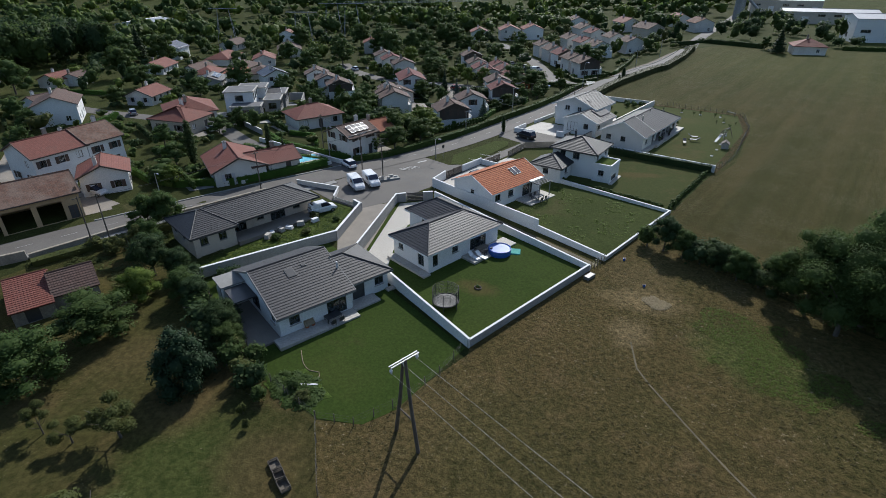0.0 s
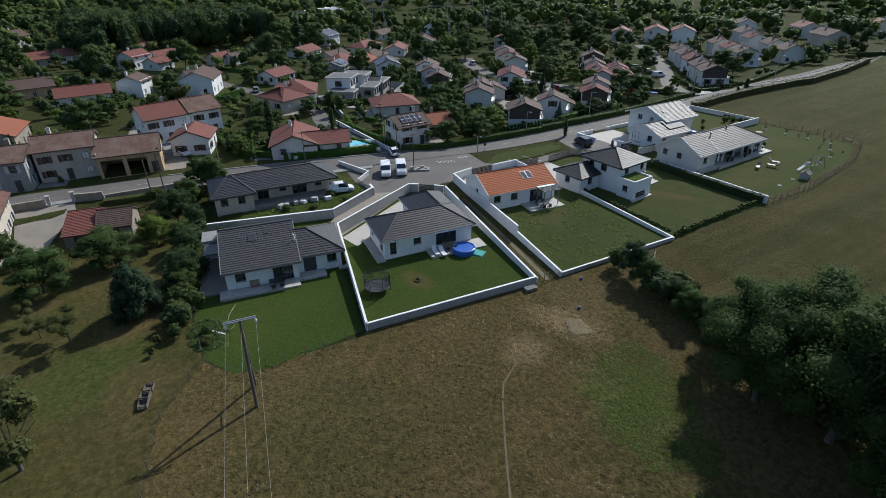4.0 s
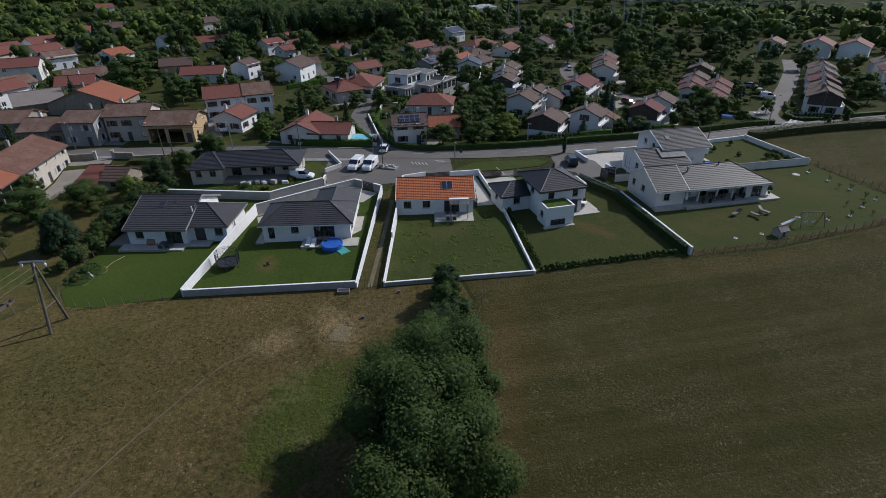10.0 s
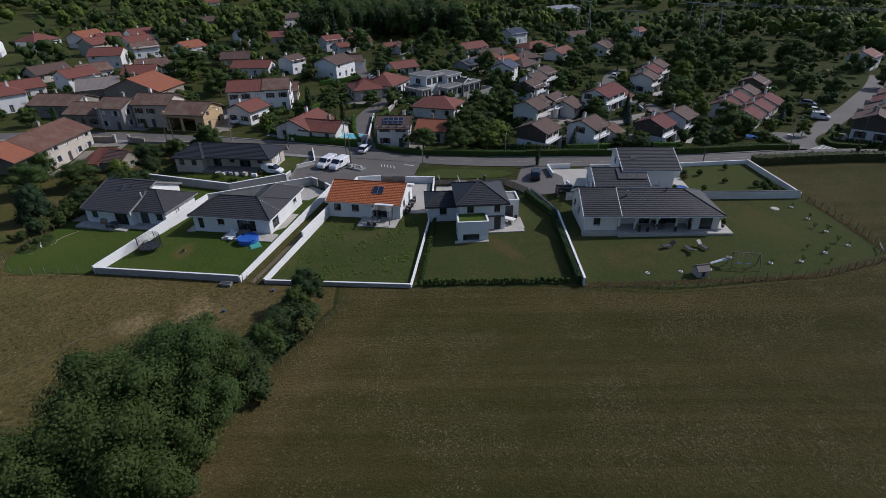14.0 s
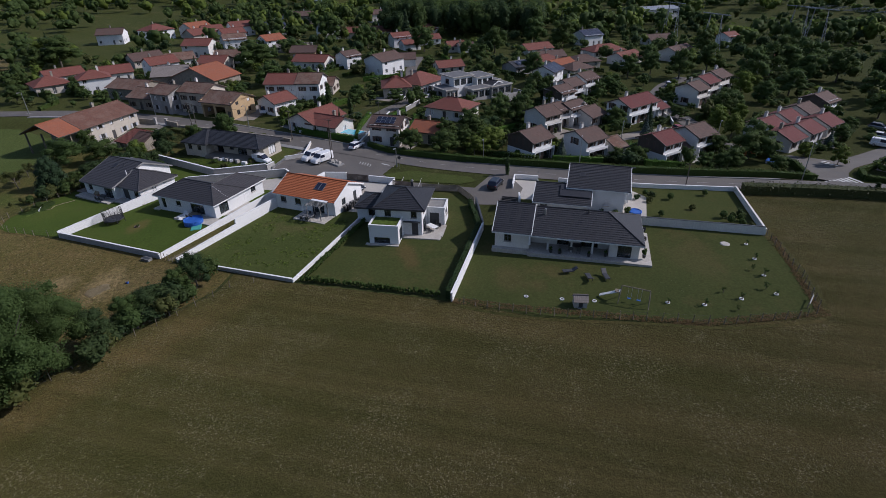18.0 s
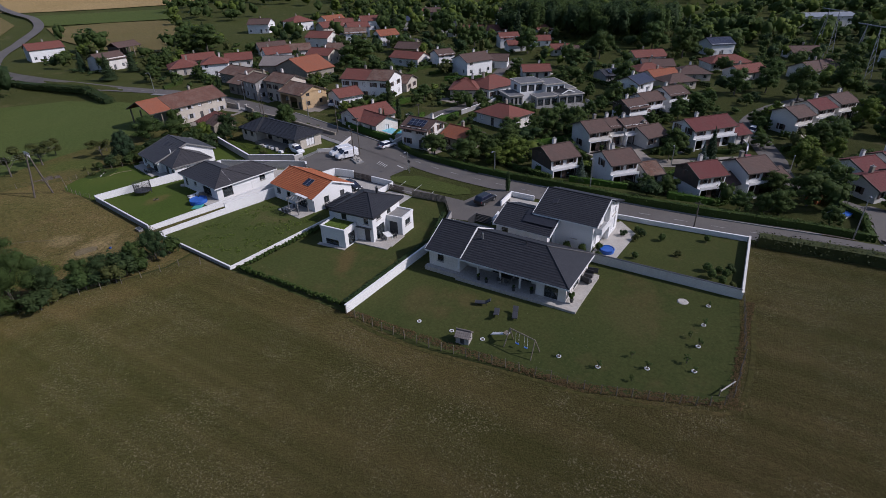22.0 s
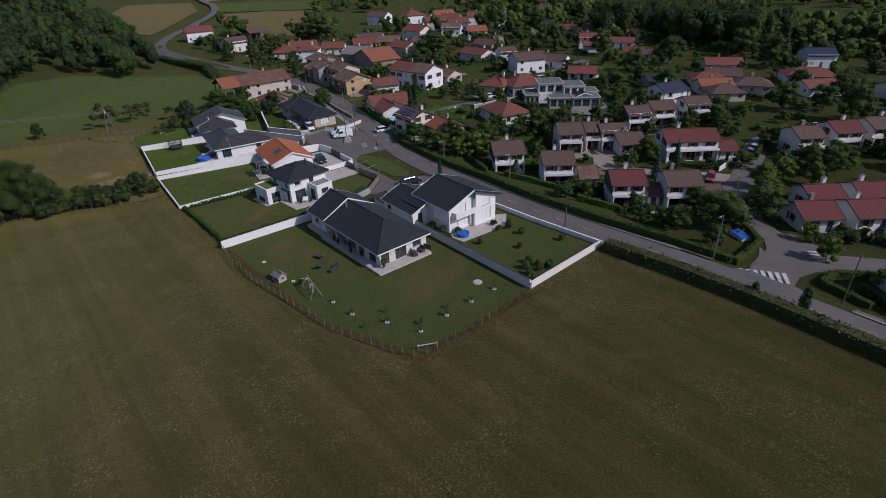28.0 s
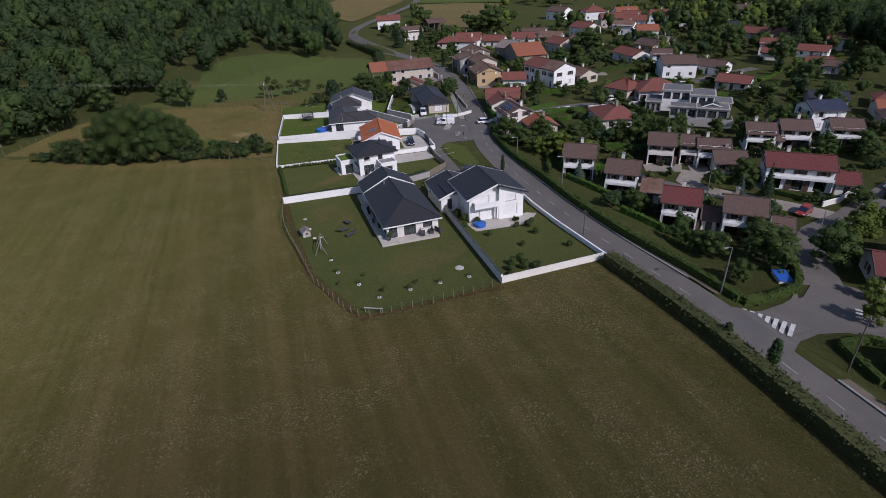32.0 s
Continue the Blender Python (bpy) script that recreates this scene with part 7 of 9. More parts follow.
for x, y in ((-25.15, 125.05), (-25.5, 129.15), (-27.7, 133.55), (-29.6, 137.75), (-34.0, 137.45), (-38.35, 137.35), (-42.7, 137.25), (-28.8, 131.7), (-35.2, 136.4), (-25.1, 132.6), (-30.6, 136.8)):
    plant("young0", x, y, random.uniform(0.7, 1.15))
for x, y, h in ((-50.5, 126.8, 1.2), (-57.9, 128.7, 1.4), (-53.9, 131.6, 1.0), (-60.3, 134.5, 1.3), (-51.7, 137.0, 1.2), (-48.9, 138.1, 1.4), (-48.3, 139.2, 1.0), (-56.0, 125.3, 1.1), (-59.1, 124.7, 1.2), (-47.9, 122.4, 1.4), (-48.2, 117.5, 1.6)):
    plant("bush0" if h > 1.1 else "bush2", x, y, h)
for x, y, h in ((-56.7, 123.4, 1.0), (-57.8, 125.6, 1.3), (-51.6, 135.9, 1.5), (-50.7, 138.0, 1.4), (-52.6, 138.6, 1.2), (-49.6, 136.6, 1.5), (-50.3, 121.4, 1.4), (-48.6, 119.6, 1.5)):
    plant("bush0" if h > 1.3 else "bush1", x, y, h)
plant("column0", -65.2, 100.1, 3.6)
plant("column0", -65.7, 166.6, 3.6, 1.5)
plant("column0", -64.8, 161.3, 2.4, 1.7)
plant("vil3", -91.6, 159.2, 3.6, 1.0)
for key, x, y, h, q in (("cone1", -77.6, 109.6, 5.0, 1.1), ("cone1", -100.6, 128, 5.5, 0.9), ("cone0", -86, 56.4, 6.2, 0.5), ("column0", -91.5, 57, 7.0, 0.8), ("vil2", -76.8, 77.0, 5.2, 1.35), ("vil0", -76.4, 84.6, 5.4, 1.5), ("vil3", -78.4, 91, 4.6, 1.3), ("vil0", -79.4, 73.2, 3.6, 1.2), ("vil2", -83, 88, 4.8, 1.2), ("vil1", -96, 86, 5.5, 1.2), ("vil1", -101, 90, 5.5, 1.1),
                        ("bush1", -75.6, 122.6, 2.8, 1.3), ("vil1", -78.6, 137.4, 4.0, 1.1), ("vil1", -80.6, 143.2, 4.6, 1.2), ("vil2", -79.4, 141, 4.2, 1.1), ("lime0", -104.4, 147.6, 5.8, 1.1), ("lime0", -109.6, 145.2, 5.6, 1.0), ("vil3", -86, 163.5, 4.4, 0.9), ("vil2", -101, 121.4, 4.4, 1.0), ("cone0", -104, -80, 9, 1.0), ("cone0", -96, -102, 8, 1.1),
                        ("vil0", -112, -70, 7, 1), ("vil2", -119, 90, 5, 1), ("vil1", -125, 96, 5, 1), ("lime0", -126, 104, 5, 1), ("lime0", -136, 104, 5, 1), ("vil3", -147, 158, 8, 1.0), ("vil0", -138, 135, 4, 1.2), ("vil2", -133, 137, 4, 1.2), ("column0", -92.6, -14, 6, 1.2), ("cone0", -107, 0, 7, 1), ("vil0", -130, 12, 8, 1.3), ("vil0", -136, 16, 7, 1.2), ("vil1", -110, 50, 4, 1.2), ("vil0", -117, 48, 5, 1.2)):
    plant(key, x, y, h, q)


def near_line(x, y, line, d):
    return any((p.x - x) ** 2 + (p.y - y) ** 2 < d * d for p in line)


rnd = random.Random(5)


def free(x, y, pad):
    """Clear of houses and roads."""
    if any((hx - x) ** 2 + (hy - y) ** 2 < (hr + pad) ** 2 for hx, hy, hr in HOUSES):
        return False
    return not (near_line(x, y, MAIN, 6.5) or near_line(x, y, LANE, 4) or near_line(x, y, SIDE, 5) or near_line(x, y, SIDE2, 5) or near_line(x, y, YARD, 9) or near_line(x, y, COURT, 3.5))


FAR_FIELDS = [(-134, -104), (-128, -150), (-138, -205), (-100, -200), (-80, -260), (-120, -360), (-165, -345), (-172, -480), (-330, -390), (-300, -295), (-249, -262), (-214, -215), (-190, -172), (-160, -128)]


def open_field(x, y):
    """The fields on the far slope."""
    inside = False
    for (ax, ay), (bx, by) in zip(FAR_FIELDS, FAR_FIELDS[1:] + FAR_FIELDS[:1]):
        if (ay > y) != (by > y) and x < (bx - ax) * (y - ay) / (by - ay) + ax:
            inside = not inside
    return inside


# single trees that stand out among the houses
for key, x, y, h, q in (("vil0", -169.5, 143.6, 10.5, 1.0), ("vil1", -213, 157, 11, 1.0), ("vil1", -163.1, 163.7, 12, 1.0), ("vil0", -177.1, 171.6, 12, 1.0), ("vil2", -178.2, 178.0, 11, 1.1), ("vil2", -166.7, 181.5, 10, 1.0), ("vil1", -188, 186, 11, 1.2), ("vil0", -108.4, 121.2, 5.6, 1.2), ("lime0", -138.6, 137.4, 5.0, 1.1), ("cone0", -106.0, 129.0, 7.2, 0.8), ("vil1", -118.5, 137.8, 3.6, 1.6),
                        ("vil3", -116.6, 146.6, 5.0, 1.1), ("vil1", -95.0, 150.6, 7.0, 1.2), ("vil1", -90.4, 141.8, 4.6, 1.4), ("vil2", -80.6, 125.0, 4.2, 1.3), ("vil1", -169.4, 127.0, 8.0, 1.1), ("vil0", -135.4, 117.0, 6.0, 1.0), ("vil2", -141.6, 122.6, 4.6, 1.3), ("vil1", -176.1, 135.0, 7.5, 1.1), ("vil1", -163.0, 95.0, 9.0, 1.1),
                        ("vil1", -104.2, 92.6, 7.4, 1.1), ("vil0", -89.6, 88.6, 6.0, 1.3), ("vil1", -116.1, 60.2, 4.2, 1.5), ("vil0", -117.7, 66.4, 5.0, 1.0), ("vil1", -162.9, 57.2, 5.5, 1.2), ("vil0", -202.3, 44.3, 11, 1.1), ("vil1", -196.4, 16.8, 11, 0.75), ("vil1", -130.0, 26.0, 7.0, 1.0), ("column0", -101.8, 46.4, 8.0, 1.0), ("vil0", -154.8, -8.0, 11, 1.65),
                        ("vil1", -182.0, 72.6, 7.0, 1.5), ("vil1", -231.9, 88.3, 12, 1.1), ("vil1", -226.2, 101.6, 12, 1.1), ("cone0", -89.9, -72.0, 9.5, 1.2), ("vil2", -95.8, -54.4, 6.0, 1.4), ("vil0", -107.8, -70.4, 7.0, 1.1), ("vil1", -148.5, -93.0, 12, 1.5), ("vil1", -141.5, -97.5, 9, 1.3), ("vil1", -156.6, -121.0, 9, 1.3), ("cone0", -163.0, -113.0, 11, 1.2),
                        ("vil0", -83.4, 83.4, 6.3, 1.0), ("vil3", -82.9, 92.8, 6.5, 1.25), ("vil0", -107.8, 97.4, 8.0, 1.1), ("vil2", -86.2, 147.2, 6.5, 1.4), ("lime0", -117.4, 151.6, 5.2, 1.0), ("vil2", -126.2, 151.6, 6.5, 1.0), ("vil0", -143.6, 119.8, 6.0, 1.1), ("lime0", -147.3, 139.0, 4.6, 1.0), ("vil0", -184.5, 154.7, 10, 1.0), ("vil2", -200.4, 182.1, 11, 1.0), ("vil0", -168.4, 190.4, 11, 1.1), ("vil2", -166.2, 203.0, 11, 1.1), ("vil0", -188.5, 232.7, 12, 1.1), ("vil2", -119.8, 191.0, 7, 1.2), ("vil0", -133.1, 215.0, 8, 1.0), ("vil2", -191.4, 135.0, 8.6, 1.0), ("vil1", -144.1, 97.6, 6.5, 1.0), ("cone0", -130.1, -15.5, 9, 1.0), ("cone0", -226.8, 28.6, 15, 0.9), ("vil2", -206.3, 16.8, 11, 1.0), ("vil0", -164.0, 34.6, 6.5, 1.0), ("vil2", -185.1, -8.3, 7.5, 1.2), ("cone0", -226.3, -42.0, 14, 1.0), ("vil0", -222.9, -8.7, 14, 1.0), ("cone0", -243.3, 99.4, 14, 1.0), ("vil2", -202.2, 75.0, 11, 1.1), ("vil0", -80.6, 27.8, 5.4, 1.0), ("vil1", -124.0, 148.0, 6.5, 1.2), ("vil1", -131.0, 152.0, 6.0, 1.3), ("vil0", -140.0, 163.0, 7.0, 1.2), ("vil1", -150.0, 172.0, 8.0, 1.3), ("vil1", -126.0, 186.0, 7.0, 1.3), ("vil1", -145.0, 192.0, 8.0, 1.3), ("vil0", -160.0, 205.0, 9.0, 1.2), ("vil1", -88.0, 196.0, 6.0, 1.3), ("vil1", -97.0, 204.0, 7.0, 1.3)):
    plant(key, x, y, h, q)
CLEAR = [(-212, -152, 34), (-255, -152, 26), (-196, -112, 22), (-216, -96, 20), (-232, -84, 14), (-228, -64, 14), (-300, -168, 24), (-176, -104, 16), (-135, -88, 12), (-205, -72, 12), (-185, -62, 12), (-205, -40, 12), (-170, -40, 10), (-270, -200, 20)]


def cleared(x, y):
    """Open slopes and gardens in front of the far houses."""
    return open_field(x, y) or any((x - cx) ** 2 + (y - cy) ** 2 < r * r for cx, cy, r in CLEAR)


count = 0
while count < 100:
    x, y = rnd.uniform(-165, -78), rnd.uniform(-50, 185)
    if x > -90 and y < 60 or x > -95 and y < 30 or not free(x, y, 0.4):
        continue
    roll = rnd.random()
    key = "cone1" if roll < 0.03 else "vil3" if roll < 0.06 else "lime0" if roll < 0.11 else "bush0" if roll < 0.36 else "bush1" if roll < 0.6 else ("vil0", "vil1", "vil2")[int(roll * 30) % 3]
    plant(key, x, y, rnd.uniform(1.4, 2.6) if "bush" in key else rnd.uniform(3.0, 5.2), rnd.uniform(0.9, 1.3))
    count += 1


# woods: too many trees to count, joined
def wood(name, spots, label, detail, mats, seed, size=0.45):
    rng = np.random.default_rng(seed)
    for j, mk in enumerate(mats):
        sel = [s for i, s in enumerate(spots) if i % len(mats) == j]
        blobs = []
        for x, y, h, r in sel:
            z = height(x, y)
            blobs.append((x, y, z + h * 0.52, r * 0.8, r * 0.8, h * 0.44))
            for q in range(3):
                a = rng.uniform(0, 6.28)
                blobs.append((x + r * 0.55 * math.cos(a), y + r * 0.55 * math.sin(a), z + h * rng.uniform(0.45, 0.8), r * 0.5, r * 0.5, h * 0.2))
        if blobs:
            tagged(new(name, leaf_cloud(rng, blobs, int(detail * len(sel)), size, M[mk], name)), label, "wood", "", "stuff")


spots = []
while len(spots) < 1150:
    x, y = rnd.uniform(-78, 190), rnd.uniform(-330, 75)
    s = (x - 35) * 0.688 - (y - 20) * 0.726
    edge = float(np.interp(x, (-70, -63, -50, -33, -18, -4, 13, 21, 29, 33, 38, 90), (-2, 2, 8, 19, 27, 20, 9, 10, 3, -7, -12, -22))) + 2.5 * math.sin(x * 0.3)
    if s < edge + 2 or s > 200 or x < -64 and y > -60 or math.hypot(x, y - 80) > 330 or open_field(x, y):
        continue
    if near_line(x, y, MAIN, 12):
        continue
    spots.append((x, y, rnd.uniform(8, 15), rnd.uniform(3.2, 5.2)))
front = [s for s in spots if (s[0] - 35) * 0.688 - (s[1] - 20) * 0.726 < 75]
back = [s for s in spots if s not in front]
wood("wood", front, "dense broad-leaved wood on the hillside", 290, ("leaf", "leaf_dark", "leaf_dark"), 81, 0.36)
wood("wood", back, "dense broad-leaved wood on the hillside", 100, ("leaf", "leaf_dark"), 82)
for k in range(4):
    x, y = 45 - 6 * k, 32 - 9 * k
    plant(("vil0", "vil1", "vil2", "vil1")[k % 4], x + rnd.uniform(-2, 2), y + rnd.uniform(-2, 2), rnd.uniform(8, 12))
plant("cone0", -38, 242, 9, 1.3)
plant("vil1", -44, 250, 5)
plant("vil0", 2.5, 4.5, 10, 0.85)
plant("vil2", 8.0, -3.0, 8, 1.0)
plant("mid1", -8.6, 3.0, 4.6, 0.8)

garden = []
while len(garden) < 1800:
    x, y = rnd.uniform(-340, -80), rnd.uniform(-150, 300)
    estate = x > -165 and -50 < y < 185
    if x > -92 and y < 60 or not free(x, y, -0.9) or cleared(x, y):
        continue
    small = rnd.random() < (0.86 if estate else 0.66)
    garden.append((x, y, rnd.uniform(1.4, 2.8) if small else rnd.uniform(4.0, 6.0 if estate else 7.5), rnd.uniform(1.1, 2.0) if small else rnd.uniform(1.8, 3.4)))
wood("garden_trees", garden, "trees and shrubs among the village gardens", 60, ("leaf", "leaf_dark", "leaf_light", "leaf", "leaf_dry", "leaf_dark", "leaf"), 85, 0.29)
belts = []
while len(belts) < 2300:
    a, r = rnd.uniform(1.2, 4.4), rnd.uniform(215, 760)
    x, y = -40 + r * math.cos(a), 90 + r * math.sin(a)
    if not free(x, y, 2) or cleared(x, y):
        continue
    if x > -75 and y > 0 or noise.noise((x * 0.012, y * 0.012, 3.0)) < (-0.3 if r > 320 else -0.08):
        continue
    big = 1.0 + max(0.0, r - 300) / 500
    belts.append((x, y, rnd.uniform(6, 13) * (0.8 + 0.2 * big), rnd.uniform(3.4, 5.8) * big))
# a third of these trees get paler leaves, standing in for distance haze
wood("far_woods", belts, "wooded belts across the valley", 42, ("leaf", "leaf_light", "leaf"), 83, 1.0)
rows = []
while len(rows) < 70:
    x, y = rnd.uniform(-110, 60), rnd.uniform(264, 365)
    if y > 264 + 0.35 * abs(x + 60) - 10 and free(x, y, 2):
        rows.append((x, y, rnd.uniform(4, 10), rnd.uniform(2.2, 4.0)))
wood("far_trees", rows, "trees in front of the works", 150, ("leaf_dark", "leaf"), 86, 0.4)
grove = [(rnd.uniform(-292, -240), rnd.uniform(10, 88), rnd.uniform(12, 18), rnd.uniform(3.8, 5.4)) for k in range(120)]
wood("poplar_grove", grove, "tall dark grove behind the village", 420, ("leaf_dark", "leaf"), 84)


# hedges
def hedge(pts, h, w, mat, label, gap=1.0, size=0.13, dens=34):
    """A clipped hedge along a line: leaf clumps over a woody core."""
    p = [Vector(q) for q in pts]
    rng = np.random.default_rng(int(abs(p[0].x * 31 + p[0].y * 17)))
    blobs, core = [], Geo()
    for a, b in zip(p, p[1:]):
        L = (b - a).length
        n = max(1, round(L / 0.8))
        for k in range(n):
            q = a + (b - a) * ((k + 0.5) / n)
            z = height(q.x, q.y)
            hh = h * rng.uniform(0.92, 1.08)
            for zz in (0.28, 0.72):
                blobs.append((q.x + rng.uniform(-0.06, 0.06), q.y + rng.uniform(-0.06, 0.06), z + hh * zz, w * 0.55, w * 0.55, hh * 0.3))
        d = (b - a).normalized()
        nn = Vector((-d.y, d.x)) * w * 0.32
        za, zb = height(a.x, a.y), height(b.x, b.y)
        core.add([(a - nn).to_3d() + Vector((0, 0, za)), (b - nn).to_3d() + Vector((0, 0, zb)), (b + nn).to_3d() + Vector((0, 0, zb)), (a + nn).to_3d() + Vector((0, 0, za)),
                  (a - nn).to_3d() + Vector((0, 0, za + h * 0.82)), (b - nn).to_3d() + Vector((0, 0, zb + h * 0.82)), (b + nn).to_3d() + Vector((0, 0, zb + h * 0.82)), (a + nn).to_3d() + Vector((0, 0, za + h * 0.82))],
                 [(3, 2, 1, 0), (4, 5, 6, 7), (0, 1, 5, 4), (1, 2, 6, 5), (2, 3, 7, 6), (3, 0, 4, 7)])
    base = thing("hedge", Matrix.Identity(4), label, "hedge", "hedges", grounded=False)
    total = sum((b - a).length for a, b in zip(p, p[1:]))
    child("leaves", leaf_cloud(rng, blobs, int(total * dens * (h + w * 0.5)), size, mat, "leaves", core=0), base)
    child("woody_core", core.mesh("woody_core", mat), base)
    return base


DH, GH = "dense dark green garden hedge", "clipped bright green garden hedge"
hedge([(-20.8, 99.2), (-28.8, 99.2), (-40.7, 99.2), (-49.4, 96.0)], 1.5, 0.9, M["leaf_dark"], "dark hedge beside the white wall")
hedge([(-70.9, 98.6), (-70.8, 107.6), (-69.9, 120.6), (-70.3, 134.4), (-72.0, 147.4), (-73.2, 155.0)], 1.6, 1.3, M["hedge"], DH)
hedge([(-73.6, 155.4), (-78, 155.2), (-83.4, 155.0), (-86.4, 152.6), (-91.5, 147.2)], 1.5, 1.2, M["hedge"], DH)
hedge([(-73.3, 79.0), (-71.6, 90.3), (-70.9, 98.6)], 1.5, 1.4, M["hedge"], DH)
hedge([(-78, 66.6), (-74.8, 72.6), (-73.3, 79.0)], 1.4, 1.2, M["hedge"], DH)
hedge([(-79, 66.8), (-90, 65), (-102, 63.6)], 1.3, 1.0, M["hedge_bright"], GH)
hedge([(-85, 45.5), (-82.6, 53), (-80.6, 62)], 1.5, 1.2, M["hedge_bright"], GH)
hedge([(-81, 62.4), (-90, 59.6), (-102, 57.6)], 1.4, 1.0, M["hedge_bright"], GH)
hedge([(-85.2, 45), (-92, 38), (-98, 36), (-110, 36)], 1.5, 1.1, M["hedge_bright"], GH)
hedge([(-63.0, 140.9), (-63.8, 151.5), (-64.0, 161.3), (-63.4, 171.0), (-62.6, 184.4), (-61.2, 190.0), (-62.8, 212.6), (-66.8, 236.6)], 1.9, 2.7, M["hedge_brown"], "low scrubby hedge along the meadow")
hedge([(-84, 263), (-66, 259), (-45, 253)], 2.0, 1.6, M["leaf_dark"], "dark hedge at the far end of the meadow", size=0.3, dens=10)
hedge([(-20, 262), (-6, 266), (8, 268)], 1.6, 1.2, M["hedge"], "hedge in front of the works", size=0.3, dens=10)
hedge([(-76.4, 171.6), (-78.2, 165.4), (-82.0, 166.0), (-85.0, 169.6)], 1.2, 1.2, M["hedge"], DH)
hedge([(-109.5, 127.5), (-112.0, 132.5), (-116.6, 133.9)], 1.1, 0.9, M["hedge"], DH)
hedge([(-88, 122.6), (-92, 123.6), (-95, 124.6)], 1.2, 0.9, M["hedge"], DH)
hedge([(-96, 92), (-104, 97), (-112, 101)], 1.4, 1.0, M["hedge_bright"], GH)
hedge([(-72.1, 174.8), (-77, 190), (-80, 206), (-85, 225), (-88, 250)], 1.4, 1.2, M["hedge"], DH)
hedge([(-110, 72), (-120, 75), (-123, 69.5)], 1.2, 1.0, M["hedge"], DH)
hedge([(-91, 68), (-97, 72), (-103, 70)], 1.2, 1.0, M["hedge_bright"], GH)
hedge([(-128, 20), (-140, 24), (-152, 22)], 1.2, 1.0, M["hedge"], DH, size=0.2, dens=18)
hedge([(-150, 20), (-168, 26), (-176, 24)], 1.2, 1.0, M["hedge"], DH, size=0.2, dens=18)
hedge([(-170, 62), (-182, 60), (-196, 52)], 1.4, 1.1, M["hedge_bright"], GH, size=0.2, dens=18)
hedge([(-148, 30), (-158, 34), (-168, 36)], 1.3, 1.1, M["hedge"], DH, size=0.2, dens=18)
hedge([(-90, -40), (-98, -42), (-104, -50), (-106, -62)], 1.4, 1.2, M["hedge"], DH, size=0.2, dens=18)
hedge([(-80.6, 12.5), (-79.9, 18), (-79.0, 24), (-77.9, 30)], 0.9, 2.2, M["leaf_dry"], "weedy scrub along the old street wall", size=0.12, dens=30)
hedge([(-74, -46), (-78, -66), (-76, -90), (-72, -110)], 2.2, 4.0, M["leaf_dark"], "tangled scrub below the road", size=0.25, dens=24)
for line in ([(-79, 100), (-88, 105)], [(-89, 109), (-95, 104)], [(-90, 122), (-94, 127)], [(-110, 96), (-122, 99)], [(-104, 118.6), (-109, 122.5)], [(-125, 138), (-137, 135)], [(-140, 104), (-150, 107)], [(-86, 170), (-95, 177)], [(-95, 63.5), (-106, 66)], [(-92, 40), (-96, 52)], [(-118, 66), (-118, 78)], [(-139, 68), (-152, 72)], [(-104, 42), (-114, 46)], [(-142, 40), (-150, 52)], [(-76, 108), (-80, 118)], [(-76, 126), (-80, 134)], [(-118, 142), (-128, 150)], [(-112, 172), (-122, 180)]):
    hedge(line, random.uniform(1.3, 1.9), 1.1, M["hedge"] if random.random() < 0.5 else M["hedge_bright"], "clipped green hedge between two gardens", size=0.16, dens=22)


# clipped hedges round the village plots, too many to count
rnd = random.Random(17)
rng = np.random.default_rng(18)
for mk, share in (("hedge", 0), ("leaf_dark", 1)):
    blobs = []
    for k, (hx, hy, hr) in enumerate(HOUSES):
        if k % 2 != share or not (-175 < hx < -78 and -45 < hy < 190) or hr < 3.5:
            continue
        turn = radians(62 if hy > 100 else 78)
        for side in rnd.sample(range(4), 2):
            a = turn + side * math.pi / 2
            cx, cy = hx + (hr + 1.6) * math.cos(a), hy + (hr + 1.6) * math.sin(a)
            half, hh = rnd.uniform(3.5, 7.5), rnd.uniform(1.3, 2.0)
            for q in np.arange(-half, half, 0.8):
                x, y = cx - q * math.sin(a), cy + q * math.cos(a)
                if free(x, y, -1.2):
                    z = height(x, y)
                    for zz in (0.3, 0.7):
                        blobs.append((x + rnd.uniform(-0.08, 0.08), y + rnd.uniform(-0.08, 0.08), z + hh * zz, 0.55, 0.55, hh * 0.3))
    tagged(new("garden_hedges", leaf_cloud(rng, blobs, len(blobs) * 21, 0.16, M[mk], "garden_hedges")), "clipped green hedges between the village gardens", "hedge", "", "stuff")

# paved yards beside the village houses
for k, (hx, hy, hr) in enumerate(HOUSES):
    if not (-170 < hx < -80 and -45 < hy < 185) or hr < 3.5 or k % 5 == 0:
        continue
    turn = radians(62 if hy > 100 else 78) + (k % 4) * math.pi / 2
    cx, cy = hx + (hr + 0.4) * math.cos(turn), hy + (hr + 0.4) * math.sin(turn)
    if near_line(cx, cy, MAIN, 7.5) or near_line(cx, cy, LANE, 5) or near_line(cx, cy, SIDE, 5.5):
        continue
    u, v = Vector((math.cos(turn), math.sin(turn))), Vector((-math.sin(turn), math.cos(turn)))
    c, a, b = Vector((cx, cy)), rnd.uniform(1.6, 2.8), rnd.uniform(2.2, 4.5)
    sheet("paved_yard", [tuple(c - u * a - v * b), tuple(c + u * a - v * b), tuple(c + u * a + v * b * 0.8), tuple(c - u * a + v * b)], 0.07, M[("slab", "drive", "kerb")[k % 3]], "small paved yard beside a village house", "yard")


